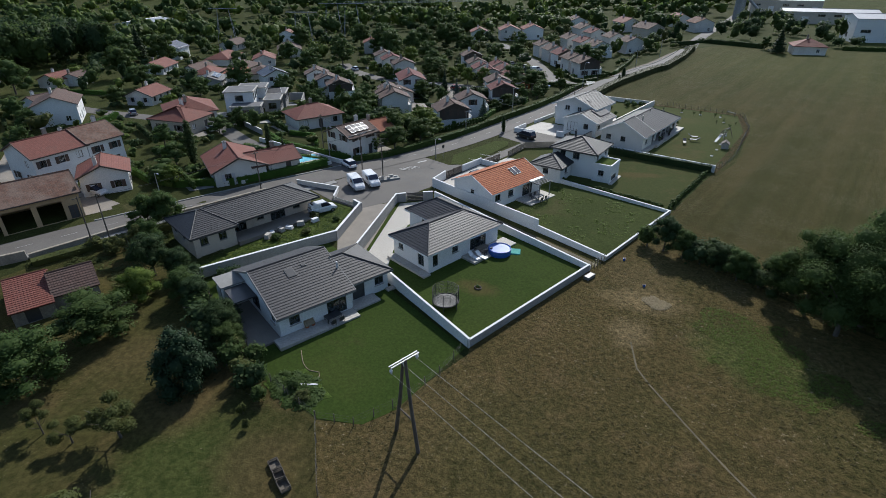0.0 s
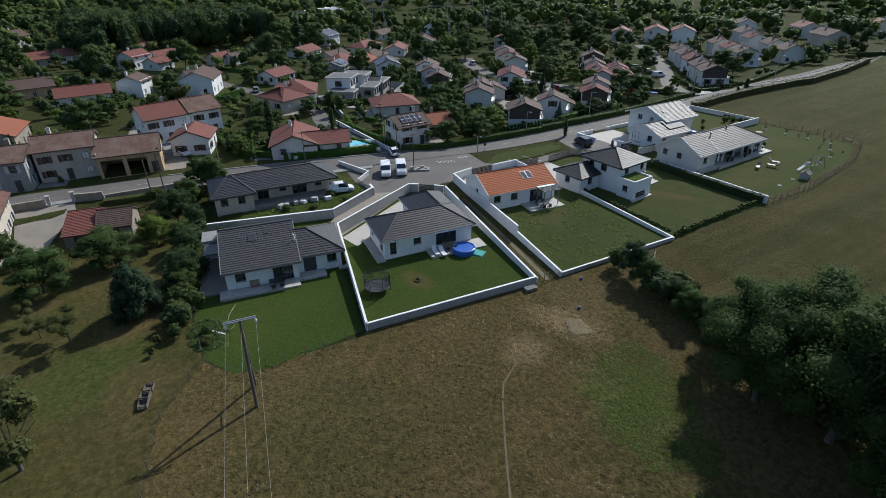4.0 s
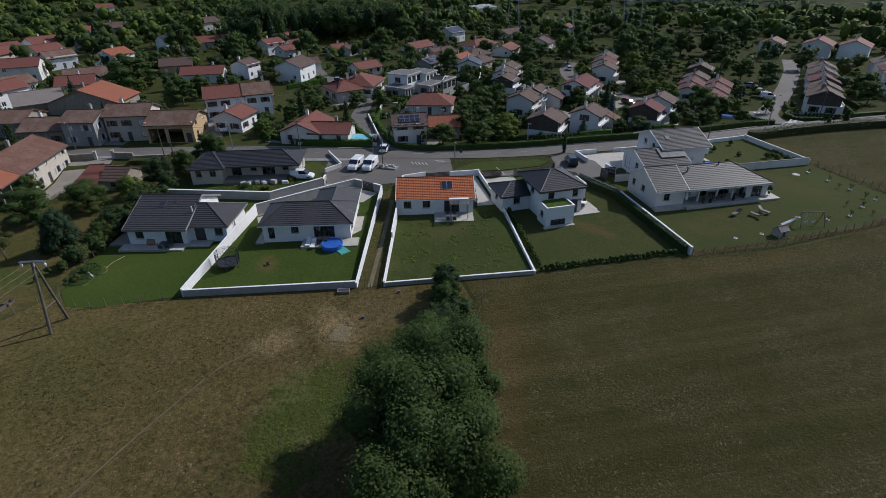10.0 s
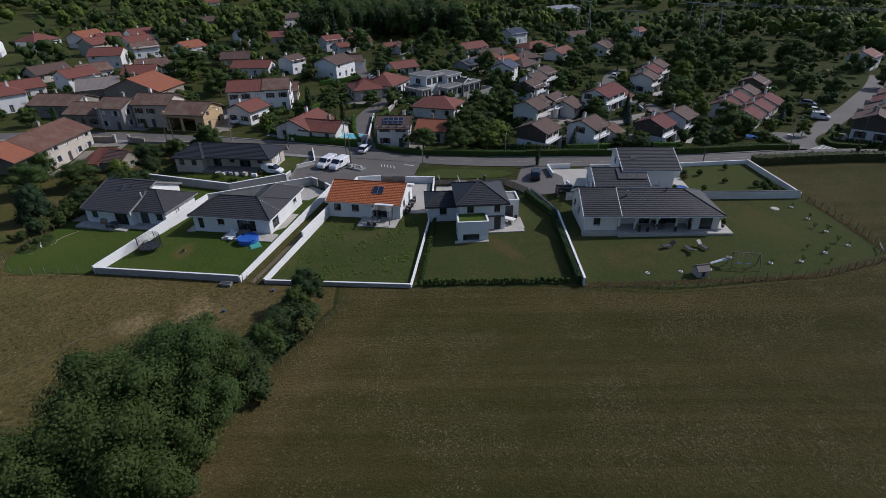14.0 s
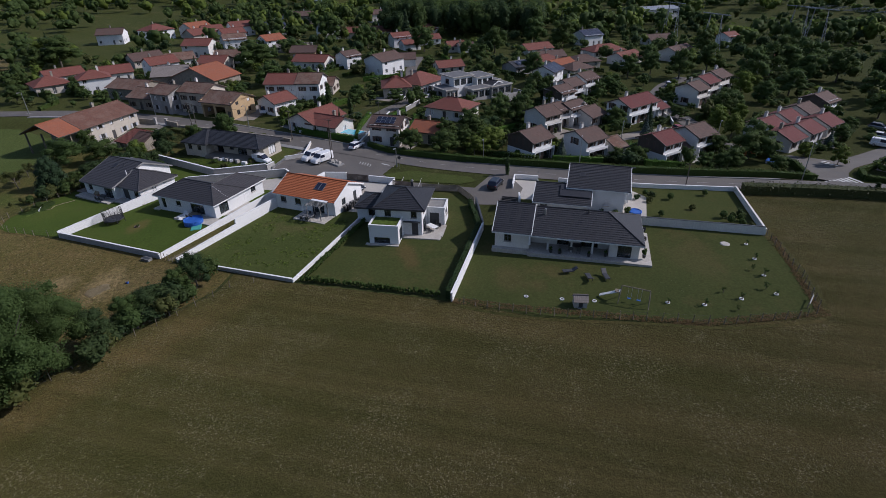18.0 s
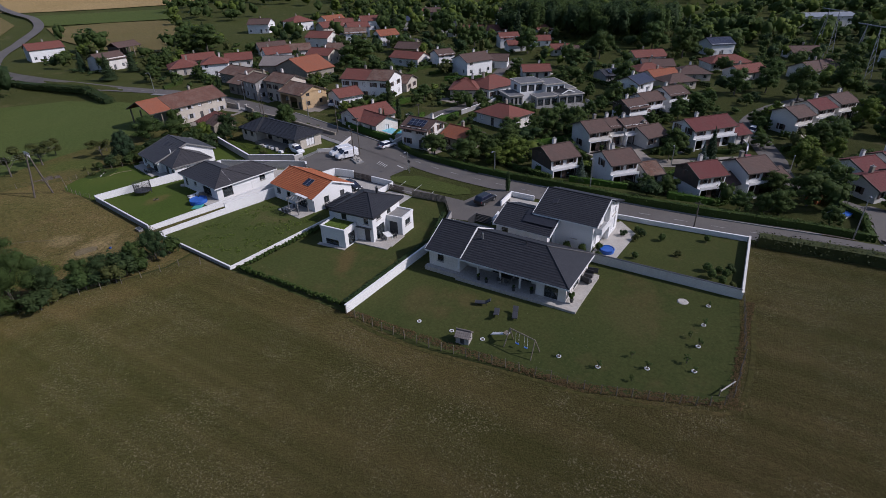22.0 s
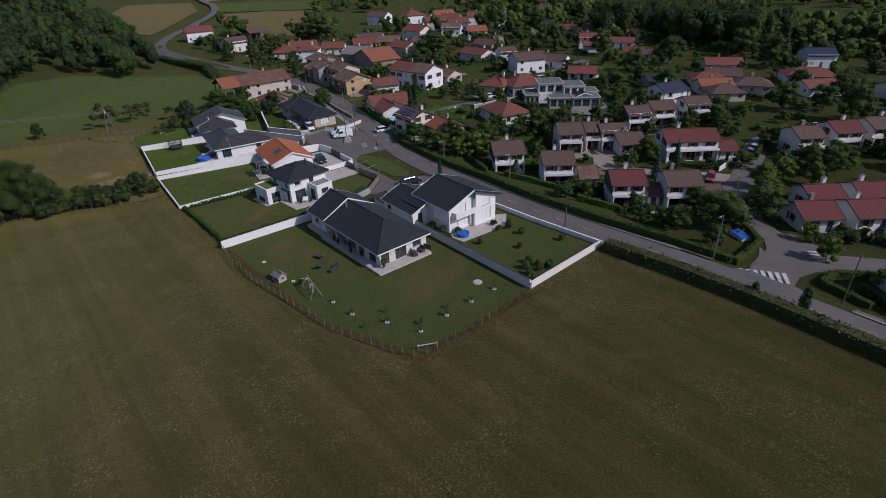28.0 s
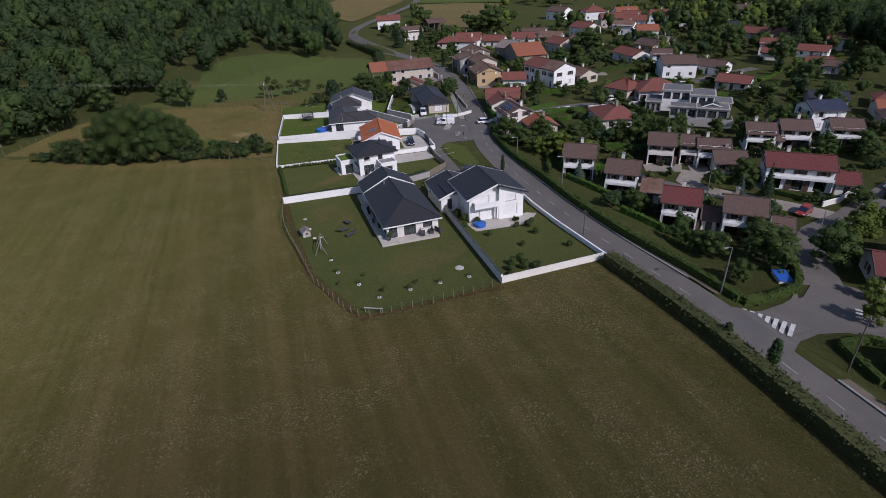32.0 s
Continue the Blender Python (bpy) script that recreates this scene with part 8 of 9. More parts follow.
# ---- poles, wires, lamps ----
ap = thing("power_pole", pose(-22.3, 22.2, 0, 0, 0, 0), "tall A-frame wooden power pole with crossarm", "pole")
child("leg", Geo().tube([(1.5, -0.4, -0.3), (0.7, -0.2, 4.3), (0.1, 0.0, 8.6)], [0.17, 0.15, 0.12], 9).mesh("leg", M["pole"]), ap)
child("leg", Geo().tube([(-1.6, 0.2, -0.3), (-0.75, 0.1, 4.3), (-0.1, 0.0, 8.6)], [0.17, 0.15, 0.12], 9).mesh("leg", M["pole"]), ap)
child("brace", Geo().tube([(0.95, -0.25, 3.0), (-0.98, 0.12, 3.0)], 0.07, 6).mesh("brace", M["pole"]), ap)
AX = Vector((0.14, 0.99, 0)).normalized()
for off in (-0.12, 0.12):
    s = Vector((-AX.y, AX.x, 0)) * off
    child("crossarm", Geo().tube([-AX * 1.35 + s + Vector((0, 0, 8.55)), AX * 1.35 + s + Vector((0, 0, 8.55))], 0.07, 6).mesh("crossarm", M["metal"]), ap)
for k in (-1.25, 0, 1.25):
    child("insulator", Geo().tube([AX * k + Vector((0, 0, 8.4)), AX * k + Vector((0, 0, 8.2)), AX * k + Vector((0, 0, 7.95))], [0.05, 0.14, 0.08], 8).mesh("insulator", M["pvc"]), ap)
for k in (-1.25, 0, 1.25):
    a = Vector((-22.3, 22.2, 8.0 + height(-22.3, 22.2))) + AX * k
    far = Vector((34, 10.6, 11.0 + height(34, 10.6))) + AX * k
    pts = [a.lerp(far, i / 24) + Vector((0, 0, -1.6 * (i / 24) * (1 - i / 24))) for i in range(25)]
    tagged(new("power_line", Geo().tube(pts, 0.011, 4).mesh("power_line", M["wire"])), "slack pale overhead power wire", "wire", "overhead wires")
end = thing("power_pole", pose(34, 10.6, 0), "slim wooden power pole at the wood's edge", "pole")
child("mast", Geo().tube([(0, 0, -0.3), (0, 0, 11.2)], [0.16, 0.11], 8).mesh("mast", M["pole"]), end)


def mast(x, y, h, lamp_head=True, mat="metal", lean=0.0, name="street_lamp", label="slim grey street lamp"):
    p = thing(name, pose(x, y, 0), label, "street lamp" if lamp_head else "pole", "street lamps" if lamp_head else "wooden poles")
    child("mast", Geo().tube([(0, 0, -0.2), (lean * 0.5, 0, h * 0.5), (lean, 0, h)], [0.11, 0.09, 0.06], 8).mesh("mast", M[mat]), p)
    if lamp_head:
        child("arm", Geo().tube([(lean, 0, h - 0.1), (lean + 0.4, 0, h + 0.15), (lean + 1.0, 0, h + 0.2)], 0.035, 6).mesh("arm", M[mat]), p)
        child("lamp_head", Geo().box(lean + 0.8, lean + 1.4, -0.12, 0.12, h + 0.12, h + 0.24, 0.03).mesh("lamp_head", M["zinc"]), p)
    else:
        child("crossarm", Geo().box(-0.05, 0.05, -0.6, 0.6, h - 0.4, h - 0.3).mesh("crossarm", M[mat]), p)
    return p


for x, y, h in ((-71.5, 113.4, 6.5), (-72.3, 152.9, 7.0), (-66.0, 77.4, 4.0), (-71.4, 94.3, 5.0), (-84.6, 32, 6), (-92, -2, 6), (-86.5, -40, 6), (-71.2, 190.2, 6.5), (-77, 230, 6.5), (-101, 144, 5), (-98.4, 122.6, 4.5), (-84, 65.6, 6)):
    mast(x, y, h)
for x, y, h in ((-69.9, 61.5, 8.5), (-79.4, 19.6, 8.0), (-78.6, 21.6, 8.0), (-64.5, 132.1, 4.5), (-79.6, 46.6, 7.0), (-75, 168.8, 7.5), (-20.8, -43.9, 8.0), (-8.2, -40.1, 8.0), (-86.8, 66.4, 8), (-66.2, 63.0, 7.2)):
    mast(x, y, h, False, "pole", 0.1, "utility_pole", "weathered wooden utility pole")
for (xa, ya, za), (xb, yb, zb) in (((-69.9, 61.5, 8.2), (-79.6, 46.6, 6.8)), ((-79.6, 46.6, 6.8), (-78.6, 21.6, 7.6)), ((-69.9, 61.5, 8.2), (-86.8, 66.4, 7.6))):
    a, b = Vector((xa, ya, za + height(xa, ya))), Vector((xb, yb, zb + height(xb, yb)))
    tagged(new("overhead_cable", Geo().tube([a.lerp(b, i / 10) + Vector((0, 0, -1.6 * (i / 10) * (1 - i / 10))) for i in range(11)], 0.02, 4).mesh("overhead_cable", M["black"])), "black overhead cable between poles", "wire", "overhead wires")

# high-voltage portals far across the valley
for x, y in ((-214, 160), (-236, 196), (-226, 200), (-262, 150)):
    p = thing("pylon", pose(x, y, 0, 0, 0, 35), "pale lattice high-voltage portal", "pylon", "pylons across the valley")
    for s in (-1, 1):
        child("leg", Geo().tube([(s * 4.5, -1.2, 0), (s * 2.8, 0, 16)], [0.12, 0.09], 6).tube([(s * 4.5, 1.2, 0), (s * 2.8, 0, 16)], [0.12, 0.09], 6).mesh("leg", M["zinc"]), p)
        for k in range(6):
            z0 = 1 + k * 2.4
            child("strut", Geo().tube([(s * (4.5 - z0 * 0.106), -1.1 + z0 * 0.07, z0), (s * (4.5 - (z0 + 2) * 0.106), 1.1 - z0 * 0.07, z0 + 2)], 0.07, 4).mesh("strut", M["zinc"]), p)
    child("crossbeam", Geo().box(-7, 7, -0.12, 0.12, 15.9, 16.2).mesh("crossbeam", M["zinc"]), p)
for k in (-6, -2, 2, 6):
    pts = []
    a, b = Vector((-226 + k, 198 - k * 0.7, 16)), Vector((-120 + k, 560, 30))
    tagged(new("high_voltage_line", Geo().tube([a.lerp(b, i / 16) + Vector((0, 0, -30 * (i / 16) * (1 - i / 16) + height(*a.lerp(b, i / 16).xy) * (i / 16))) for i in range(17)], 0.06, 4).mesh("high_voltage_line", M["zinc"])), "high-voltage wire across the valley", "wire", "overhead wires")


# ---- vehicles ----
def loft(sections, name, mat, smooth=True):
    """Closed shape through cross-sections of equal length."""
    n = len(sections[0])
    v = [p for s in sections for p in s]
    f = [(i * n + k, i * n + (k + 1) % n, (i + 1) * n + (k + 1) % n, (i + 1) * n + k) for i in range(len(sections) - 1) for k in range(n)]
    f += [tuple(reversed(range(n))), tuple(range((len(sections) - 1) * n, len(sections) * n))]
    return mesh_of(name, v, f, mat, smooth=False)


def ring(x, w, z0, z1, r=0.12):
    h = w / 2
    return [(x, -h + r, z0), (x, h - r, z0), (x, h, z0 + r), (x, h * 0.98, z1 - r), (x, h - r * 1.3, z1), (x, -h + r * 1.3, z1), (x, -h * 0.98, z1 - r), (x, -h, z0 + r)]


CARS = {}


def car(x, y, yaw, kind, paint, label, z=0.06):
    key = (kind, paint)
    if key not in CARS:
        m = M[paint]
        if kind == "van":
            L, w, h = 4.9, 1.9, 2.0
            body = loft([ring(-L / 2, w * 0.96, 0.35, 1.95), ring(-L / 2 + 0.3, w, 0.3, h), ring(L / 2 - 1.75, w, 0.3, h), ring(L / 2 - 0.95, w * 0.97, 0.3, 1.35), ring(L / 2 - 0.2, w * 0.94, 0.32, 1.05), ring(L / 2, w * 0.85, 0.4, 0.85)], "body", m)
            glass = [("windscreen", loft([[(L / 2 - 1.68, -0.8, 1.95), (L / 2 - 1.68, 0.8, 1.95), (L / 2 - 1.7, 0.8, 1.87), (L / 2 - 1.7, -0.8, 1.87)], [(L / 2 - 0.9, -0.83, 1.4), (L / 2 - 0.9, 0.83, 1.4), (L / 2 - 0.98, 0.83, 1.35), (L / 2 - 0.98, -0.83, 1.35)]], "windscreen", M["solar"]))]
            for s in (-1, 1):
                glass.append(("side_window", Geo().box(L / 2 - 2.5, L / 2 - 1.45, s * w / 2 - 0.03, s * w / 2 + 0.012, 1.25, 1.8).mesh("side_window", M["solar"])))
        else:
            L, w, h = {"suv": (4.5, 1.85, 1.65), "car": (4.2, 1.76, 1.48), "small_van": (4.4, 1.8, 1.8)}[kind]
            belt = h * 0.62
            body = loft([ring(-L / 2, w * 0.88, 0.4, belt * 0.9), ring(-L / 2 + 0.2, w * 0.97, 0.3, belt), ring(0, w, 0.25, belt), ring(L / 2 - 1.1, w, 0.25, belt), ring(L / 2 - 0.25, w * 0.95, 0.3, belt * 0.8), ring(L / 2, w * 0.82, 0.4, belt * 0.62)], "body", m)
            rear = -L / 2 + (0.1 if kind != "car" else 0.2)
            cab = loft([ring(rear, w * 0.86, belt - 0.05, belt + 0.02, 0.03), ring(rear + 0.35, w * 0.84, belt - 0.05, h - 0.02, 0.1), ring(L * 0.02, w * 0.84, belt - 0.05, h, 0.1), ring(L / 2 - 1.55, w * 0.82, belt - 0.05, h - 0.12, 0.1), ring(L / 2 - 0.9, w * 0.84, belt - 0.05, belt + 0.02, 0.03)], "cabin_glass", M["solar"])
            top = Geo().box(rear + 0.45, L / 2 - 1.7, -w * 0.37, w * 0.37, h - 0.04, h + 0.02, 0.04).mesh("roof_panel", m)
            glass = [("cabin_glass", cab), ("roof_panel", top)]
            if kind == "small_van":
                glass.append(("cargo_side", Geo().box(rear + 0.02, -0.4, -w * 0.435, w * 0.435, belt - 0.02, h - 0.05, 0.03).mesh("cargo_side", m)))
        rad = 0.33
        wheel = Geo().tube([(0, -0.11, 0), (0, 0.11, 0)], rad, 14).mesh("tyre", M["black"])
        rim = Geo().tube([(0, -0.12, 0), (0, 0.12, 0)], rad * 0.62, 10).mesh("rim", M["metal"])
        lampw = Geo().box(-0.05, 0.03, -0.2, 0.2, -0.08, 0.08).mesh("headlight", M["pvc"])
        lampr = Geo().box(-0.03, 0.05, -0.14, 0.14, -0.1, 0.1).mesh("tail_light", M["carred"])
        plate = Geo().box(-0.02, 0.02, -0.26, 0.26, -0.06, 0.06).mesh("bumper_plate", M["pvc"])
        CARS[key] = (body, glass, wheel, rim, lampw, lampr, plate, L, w, h)
    body, glass, wheel, rim, lampw, lampr, plate, L, w, h = CARS[key]
    c = thing("van" if "van" in kind else "car", pose(x, y, z, 0, 0, yaw), label, "van" if "van" in kind else "car", "parked vehicles")
    b = child("body", body, c)
    for nm, me in glass:
        child(nm, me, c)
    for sx in (-1, 1):
        for sy in (-1, 1):
            t = child("wheel", wheel, c, pose(sx * (L / 2 - 0.85), sy * (w / 2 - 0.1), 0.33))
            child("rim", rim, t)
    for sy in (-1, 1):
        child("headlight", lampw, c, pose(L / 2 - 0.1, sy * w * 0.33, 0.68))
        child("tail_light", lampr, c, pose(-L / 2 + 0.06, sy * w * 0.38, 0.85))
    child("bumper_plate", plate, c, pose(L / 2 - 0.02, 0, 0.48))
    HOUSES.append((x, y, 3))
    return c


car(-67.6, 57.8, -24, "van", "carwhite", "white high-roofed panel van parked on the court")
car(-66.6, 60.5, -24, "van", "carwhite", "white panel van parked beside another")
car(-64.3, 47.6, 75, "small_van", "carwhite", "small white van at the unfinished bungalow")
car(-58.6, 98.9, 170, "suv", "carblack", "dark blue off-road car by the road")
car(-76.7, 64.2, 165, "car", "carwhite", "white car waiting at the end of the lane")
car(-52.8, 73.6, 80, "car", "carblack", "black car on the pale drive")
car(-107.0, 136.4, 20, "car", "carred", "red car in the estate court")
car(-99.5, 27.5, 20, "small_van", "carwhite", "white van in the gravel yard")
car(-90.5, 112.5, 140, "car", "carblack", "dark car beside a house")
car(-131.5, 135.4, 170, "car", "carwhite", "white car on the estate road")
car(-158, 139.5, 160, "car", "carwhite", "white car parked under trees")
car(-116.5, 182.5, 50, "car", "cargrey", "silver car on the estate road")
car(-103, 178, 60, "small_van", "carwhite", "white van between the terraces")
car(-109, 180, 60, "car", "carwhite", "white car between the terraces")
car(-120, 60.5, 170, "car", "carwhite", "white car on the lane")
car(-150, 55.6, 165, "car", "cargrey", "silver car on the lane")

# ---- garden things ----
tr = thing("trampoline", pose(-32.2, 39.2, 0.03), "round trampoline with dark safety net", "trampoline")
ringp = [(1.5 * math.cos(k * math.tau / 24), 1.5 * math.sin(k * math.tau / 24), 0.7) for k in range(25)]
child("rim", Geo().tube(ringp, 0.07, 6).mesh("rim", M["black"]), tr)
child("mat", Geo().tube([(0, 0, 0.66), (0, 0, 0.68)], 1.42, 24).mesh("mat", M["darkmetal"]), tr)
for k in range(6):
    a = k * math.tau / 6
    child("pole", Geo().tube([(1.55 * math.cos(a), 1.55 * math.sin(a), 0), (1.55 * math.cos(a), 1.55 * math.sin(a), 2.3)], 0.035, 6).mesh("pole", M["darkmetal"]), tr)
for z in (0.9, 1.1, 1.3, 1.5, 1.7, 1.9, 2.1, 2.3):
    child("net_band", Geo().tube([(x, y, z) for x, y, _ in ringp], 0.014, 4).mesh("net_band", M["black"]), tr)
net = Geo()
for k in range(84):
    a = k * math.tau / 84
    net.tube([(1.5 * math.cos(a), 1.5 * math.sin(a), 0.7), (1.5 * math.cos(a), 1.5 * math.sin(a), 2.3)], 0.012, 3)
child("net", net.mesh("net", M["black"]), tr)


def round_pool(x, y, r, h, wall, label, cover=None):
    p = thing("garden_pool", pose(x, y, 0.05), label, "pool")
    n = 28
    g = Geo()
    g.tube([(0, 0, 0), (0, 0, h * 0.6), (0, 0, h)], [r * 1.03, r * 1.05, r], n)
    child("pool_wall", g.mesh("pool_wall", wall), p)
    child("pool_rim", Geo().tube([(r * math.cos(k * math.tau / n), r * math.sin(k * math.tau / n), h) for k in range(n + 1)], 0.12, 6).mesh("pool_rim", M["bluep"]), p)
    child("water", Geo().tube([(0, 0, h + 0.005), (0, 0, h + 0.02)], r * 0.93, n).mesh("water", cover or M["bluep"]), p)
    return p


round_pool(-34.2, 53.0, 1.45, 0.7, M["bluep"], "round blue inflatable pool on the lawn")
mt = thing("pool_mat", pose(-33.2, 54.2, 0.05, 0, 0, 30), "turquoise pool mat on the grass", "mat")
child("mat", Geo().box(-1.3, 1.3, -0.8, 0.8, 0, 0.12, 0.1).mesh("mat", M["turq"]), mt)
round_pool(-50.5, 122.7, 0.95, 0.5, M["bluep"], "small blue pool beside the white house", M["bluep"])
tp = thing("covered_pool", pose(-84.5, 151.8, 0, 0, 0, 62), "rectangular garden pool under a bright blue cover", "pool")
child("pool_body", Geo().box(-1.5, 1.5, -0.9, 0.9, 0, 0.5).mesh("pool_body", M["cream"]), tp)
child("cover", Geo().box(-1.6, 1.6, -1.0, 1.0, 0.5, 0.58, 0.04).mesh("cover", M["bluep"]), tp)


def lounger(x, y, yaw, mat, label):
    s = thing("sun_lounger", pose(x, y, 0.12, 0, 0, yaw), label, "lounger", "loungers")
    child("mattress", Geo().box(-0.95, 0.4, -0.33, 0.33, 0.28, 0.38, 0.03).mesh("mattress", mat), s)
    child("backrest", Geo().box(0, 0.75, -0.33, 0.33, 0, 0.08, 0.02).mesh("backrest", mat), s, pose(0.4, 0, 0.32, 0, -35))
    for a in (-0.8, 0.5):
        for b in (-0.26, 0.26):
            child("leg", box_mesh("lounger_leg", 0.05, 0.05, 0.28, M["darkmetal"]), s, pose(a, b, 0))
    return s


def table_set(x, y, yaw, top, label, chairs=4, z=0.11):
    t = thing("garden_table", pose(x, y, z, 0, 0, yaw), label, "table")
    child("tabletop", Geo().box(-0.9, 0.9, -0.5, 0.5, 0.7, 0.75).mesh("tabletop", top), t)
    for a in (-0.8, 0.8):
        for b in (-0.4, 0.4):
            child("leg", box_mesh("table_leg", 0.06, 0.06, 0.7, top), t, pose(a, b, 0))
    for k in range(chairs):
        s = 1 if k % 2 else -1
        c = thing("garden_chair", pose(x, y, z, 0, 0, yaw) @ pose(-0.5 + (k // 2) * 1.0, s * 0.95, 0, 0, 0, 180 if s < 0 else 0), "dark garden chair on the terrace", "chair", "garden chairs")
        child("seat", box_mesh("seat", 0.48, 0.48, 0.05, M["darkmetal"]), c, pose(0, 0, 0.42))
        child("backrest", box_mesh("backrest", 0.48, 0.05, 0.5, M["darkmetal"]), c, pose(0, 0.23, 0.45))
        for a in (-0.2, 0.2):
            for b in (-0.2, 0.2):
                child("leg", box_mesh("chair_leg", 0.04, 0.04, 0.42, M["darkmetal"]), c, pose(a, b, 0))


for x, y in ((-35.9, 49.6), (-35.2, 50.3)):
    lounger(x, y, 170, M["pvc"], "white cushioned sun lounger on the lawn")
table_set(-40.2, 29.4, 80, M["darkmetal"], "dark garden table on the bungalow terrace")
table_set(-36.2, 51.8, 80, M["wood"], "wooden garden table by the pool", 4)
table_set(-39.1, 71.2, 80, M["kerb"], "white garden table below the pergola", 4)
table_set(-38.9, 92.3, 60, M["white"], "white garden table on the villa terrace", 4)
table_set(-35.6, 113.8, 90, M["darkmetal"], "dark dining table under the porch", 4, 0.6)
for k in range(3):
    s = thing("garden_sofa", pose(-40.4 - k * 1.4, 122.9 - 0.25 * (k % 2), 0.6, 0, 0, (250, 90, 285)[k]), "dark woven garden sofa on the terrace", "sofa", "garden sofas")
    child("seat", Geo().box(-0.7, 0.7, -0.35, 0.35, 0, 0.4, 0.04).mesh("seat", M["darkmetal"]), s)
    child("backrest", Geo().box(-0.7, 0.7, 0.25, 0.4, 0.4, 0.8, 0.03).mesh("backrest", M["darkmetal"]), s)
for x, y, big in ((-34.1, 110.6, 1.0), (-34.0, 111.8, 0.7), (-33.9, 115.7, 0.8), (-34.4, 117.9, 1.0), (-34.9, 122.9, 1.7)):
    b = thing("plant_pot", pose(x, y, 0.6), "dark pot with a leafy plant", "plant pot", "pots along the terrace")
    child("pot", Geo().tube([(0, 0, 0), (0, 0, 0.45)], [0.18, 0.26], 10).mesh("pot", M["darkmetal"]), b)
    child("plant", KINDS["shrub0"][1], b, pose(0, 0, 0.35) @ Matrix.Diagonal((0.6 * big, 0.6 * big, 0.7 * big, 1)))
ps = thing("parasol", pose(-34.2, 107.6, 0.6), "closed white parasol on the terrace", "parasol")
child("pole", Geo().tube([(0, 0, 0), (0, 0, 2.4)], 0.03, 6).mesh("pole", M["metal"]), ps)
child("canopy", Geo().tube([(0, 0, 0.9), (0, 0, 1.6), (0, 0, 2.5)], [0.2, 0.15, 0.03], 10).mesh("canopy", M["pvc"]), ps)
for x, y, yaw in ((-28.7, 115.9, 20), (-29.6, 117.9, 200), (-29.9, 113.4, 110)):
    lounger(x, y, yaw, M["darkmetal"], "dark folding lounger on the lawn")
for k, (x, y) in enumerate(((-23.2, 108.5), (-23.45, 112.8), (-23.8, 116.6), (-25.15, 125.0), (-25.5, 129.1), (-27.7, 133.5), (-29.6, 137.7), (-34.0, 137.4), (-38.35, 137.3), (-42.7, 137.2))):
    ty = thing("tree_ring", pose(x, y, 0.03) @ Matrix.Diagonal((0.74, 0.74, 0.7, 1)), "white painted tyre ring round a young tree", "tyre ring", "tyre rings on the lawn")
    child("tyre", Geo().tube([(0.3 * math.cos(q * math.tau / 16), 0.3 * math.sin(q * math.tau / 16), 0.07) for q in range(17)], 0.08, 8).mesh("tyre", M["pvc"]), ty)
    child("soil", Geo().tube([(0, 0, 0), (0, 0, 0.06)], 0.24, 12).mesh("soil", M["soil"]), ty)
sl = thing("stone_slab", pose(-42.3, 134.4, 0.03, 0, 0, 20), "flat pale stone on the lawn", "stone")
child("slab", Geo().tube([(0, 0, 0), (0, 0, 0.08)], [0.7, 0.6], 9).mesh("slab", M["slab"]), sl)
ph = thing("playhouse", pose(-22.6, 114.9, 0.03, 0, 0, 100) @ Matrix.Diagonal((0.8, 0.8, 0.8, 1)), "small grey wooden playhouse with pale roof", "playhouse")
walls(ph, -0.95, 0.95, -0.8, 0.8, 1.25, M["pale_board"], {"F": [(0, 0.6, 0.02, 1.0, D)], "R": [(0, 0.5, 0.5, 0.9, W)]}, (1, 1), 1.85, thick=0.1)
roof(ph, -0.95, 0.95, -0.8, 0.8, 1.25, 1.85, M["grey_roof"], 0.18, ends=0.15)
sw = thing("swing_set", pose(-24.3, 121.1, 0.03, 0, 0, 80), "wooden swing set with a white slide", "swing set")
child("top_bar", Geo().tube([(-1.6, 0, 2.1), (1.6, 0, 2.1)], 0.07, 6).mesh("top_bar", M["wood"]), sw)
for s in (-1.6, 1.6):
    for q in (-0.9, 0.9):
        child("leg", Geo().tube([(s * 1.08, q, 0), (s, 0, 2.1)], 0.06, 6).mesh("leg", M["wood"]), sw)
for s in (-0.6, 0.5):
    st = child("swing", Geo().box(s - 0.22, s + 0.22, -0.09, 0.09, 0.5, 0.54).mesh("swing_seat", M["bluep"]), sw)
    child("rope", Geo().tube([(s - 0.2, 0, 0.54), (s - 0.2, 0, 2.1)], 0.015, 4).tube([(s + 0.2, 0, 0.54), (s + 0.2, 0, 2.1)], 0.015, 4).mesh("rope", M["pvc"]), st)
child("slide", Geo().add([(-1.7, -0.25, 1.3), (-1.7, 0.25, 1.3), (-4.0, 0.25, 0.15), (-4.0, -0.25, 0.15), (-1.7, -0.25, 1.38), (-1.7, 0.25, 1.38), (-4.0, 0.25, 0.23), (-4.0, -0.25, 0.23)], [(0, 1, 2, 3), (7, 6, 5, 4), (0, 4, 5, 1), (1, 5, 6, 2), (2, 6, 7, 3), (3, 7, 4, 0)]).mesh("slide", M["pvc"]), sw)
child("platform", Geo().box(-2.3, -1.65, -0.35, 0.35, 1.22, 1.3).mesh("platform", M["wood"]), sw)
gb = thing("barrier_pole", pose(-28.1, 140.85, 0, 0, 0, 154), "pale wooden pole closing the fence corner", "barrier")
child("rail", Geo().tube([(-1.2, 0, 0.75), (1.2, 0, 0.7)], 0.07, 6).mesh("rail", M["pale_board"]), gb)
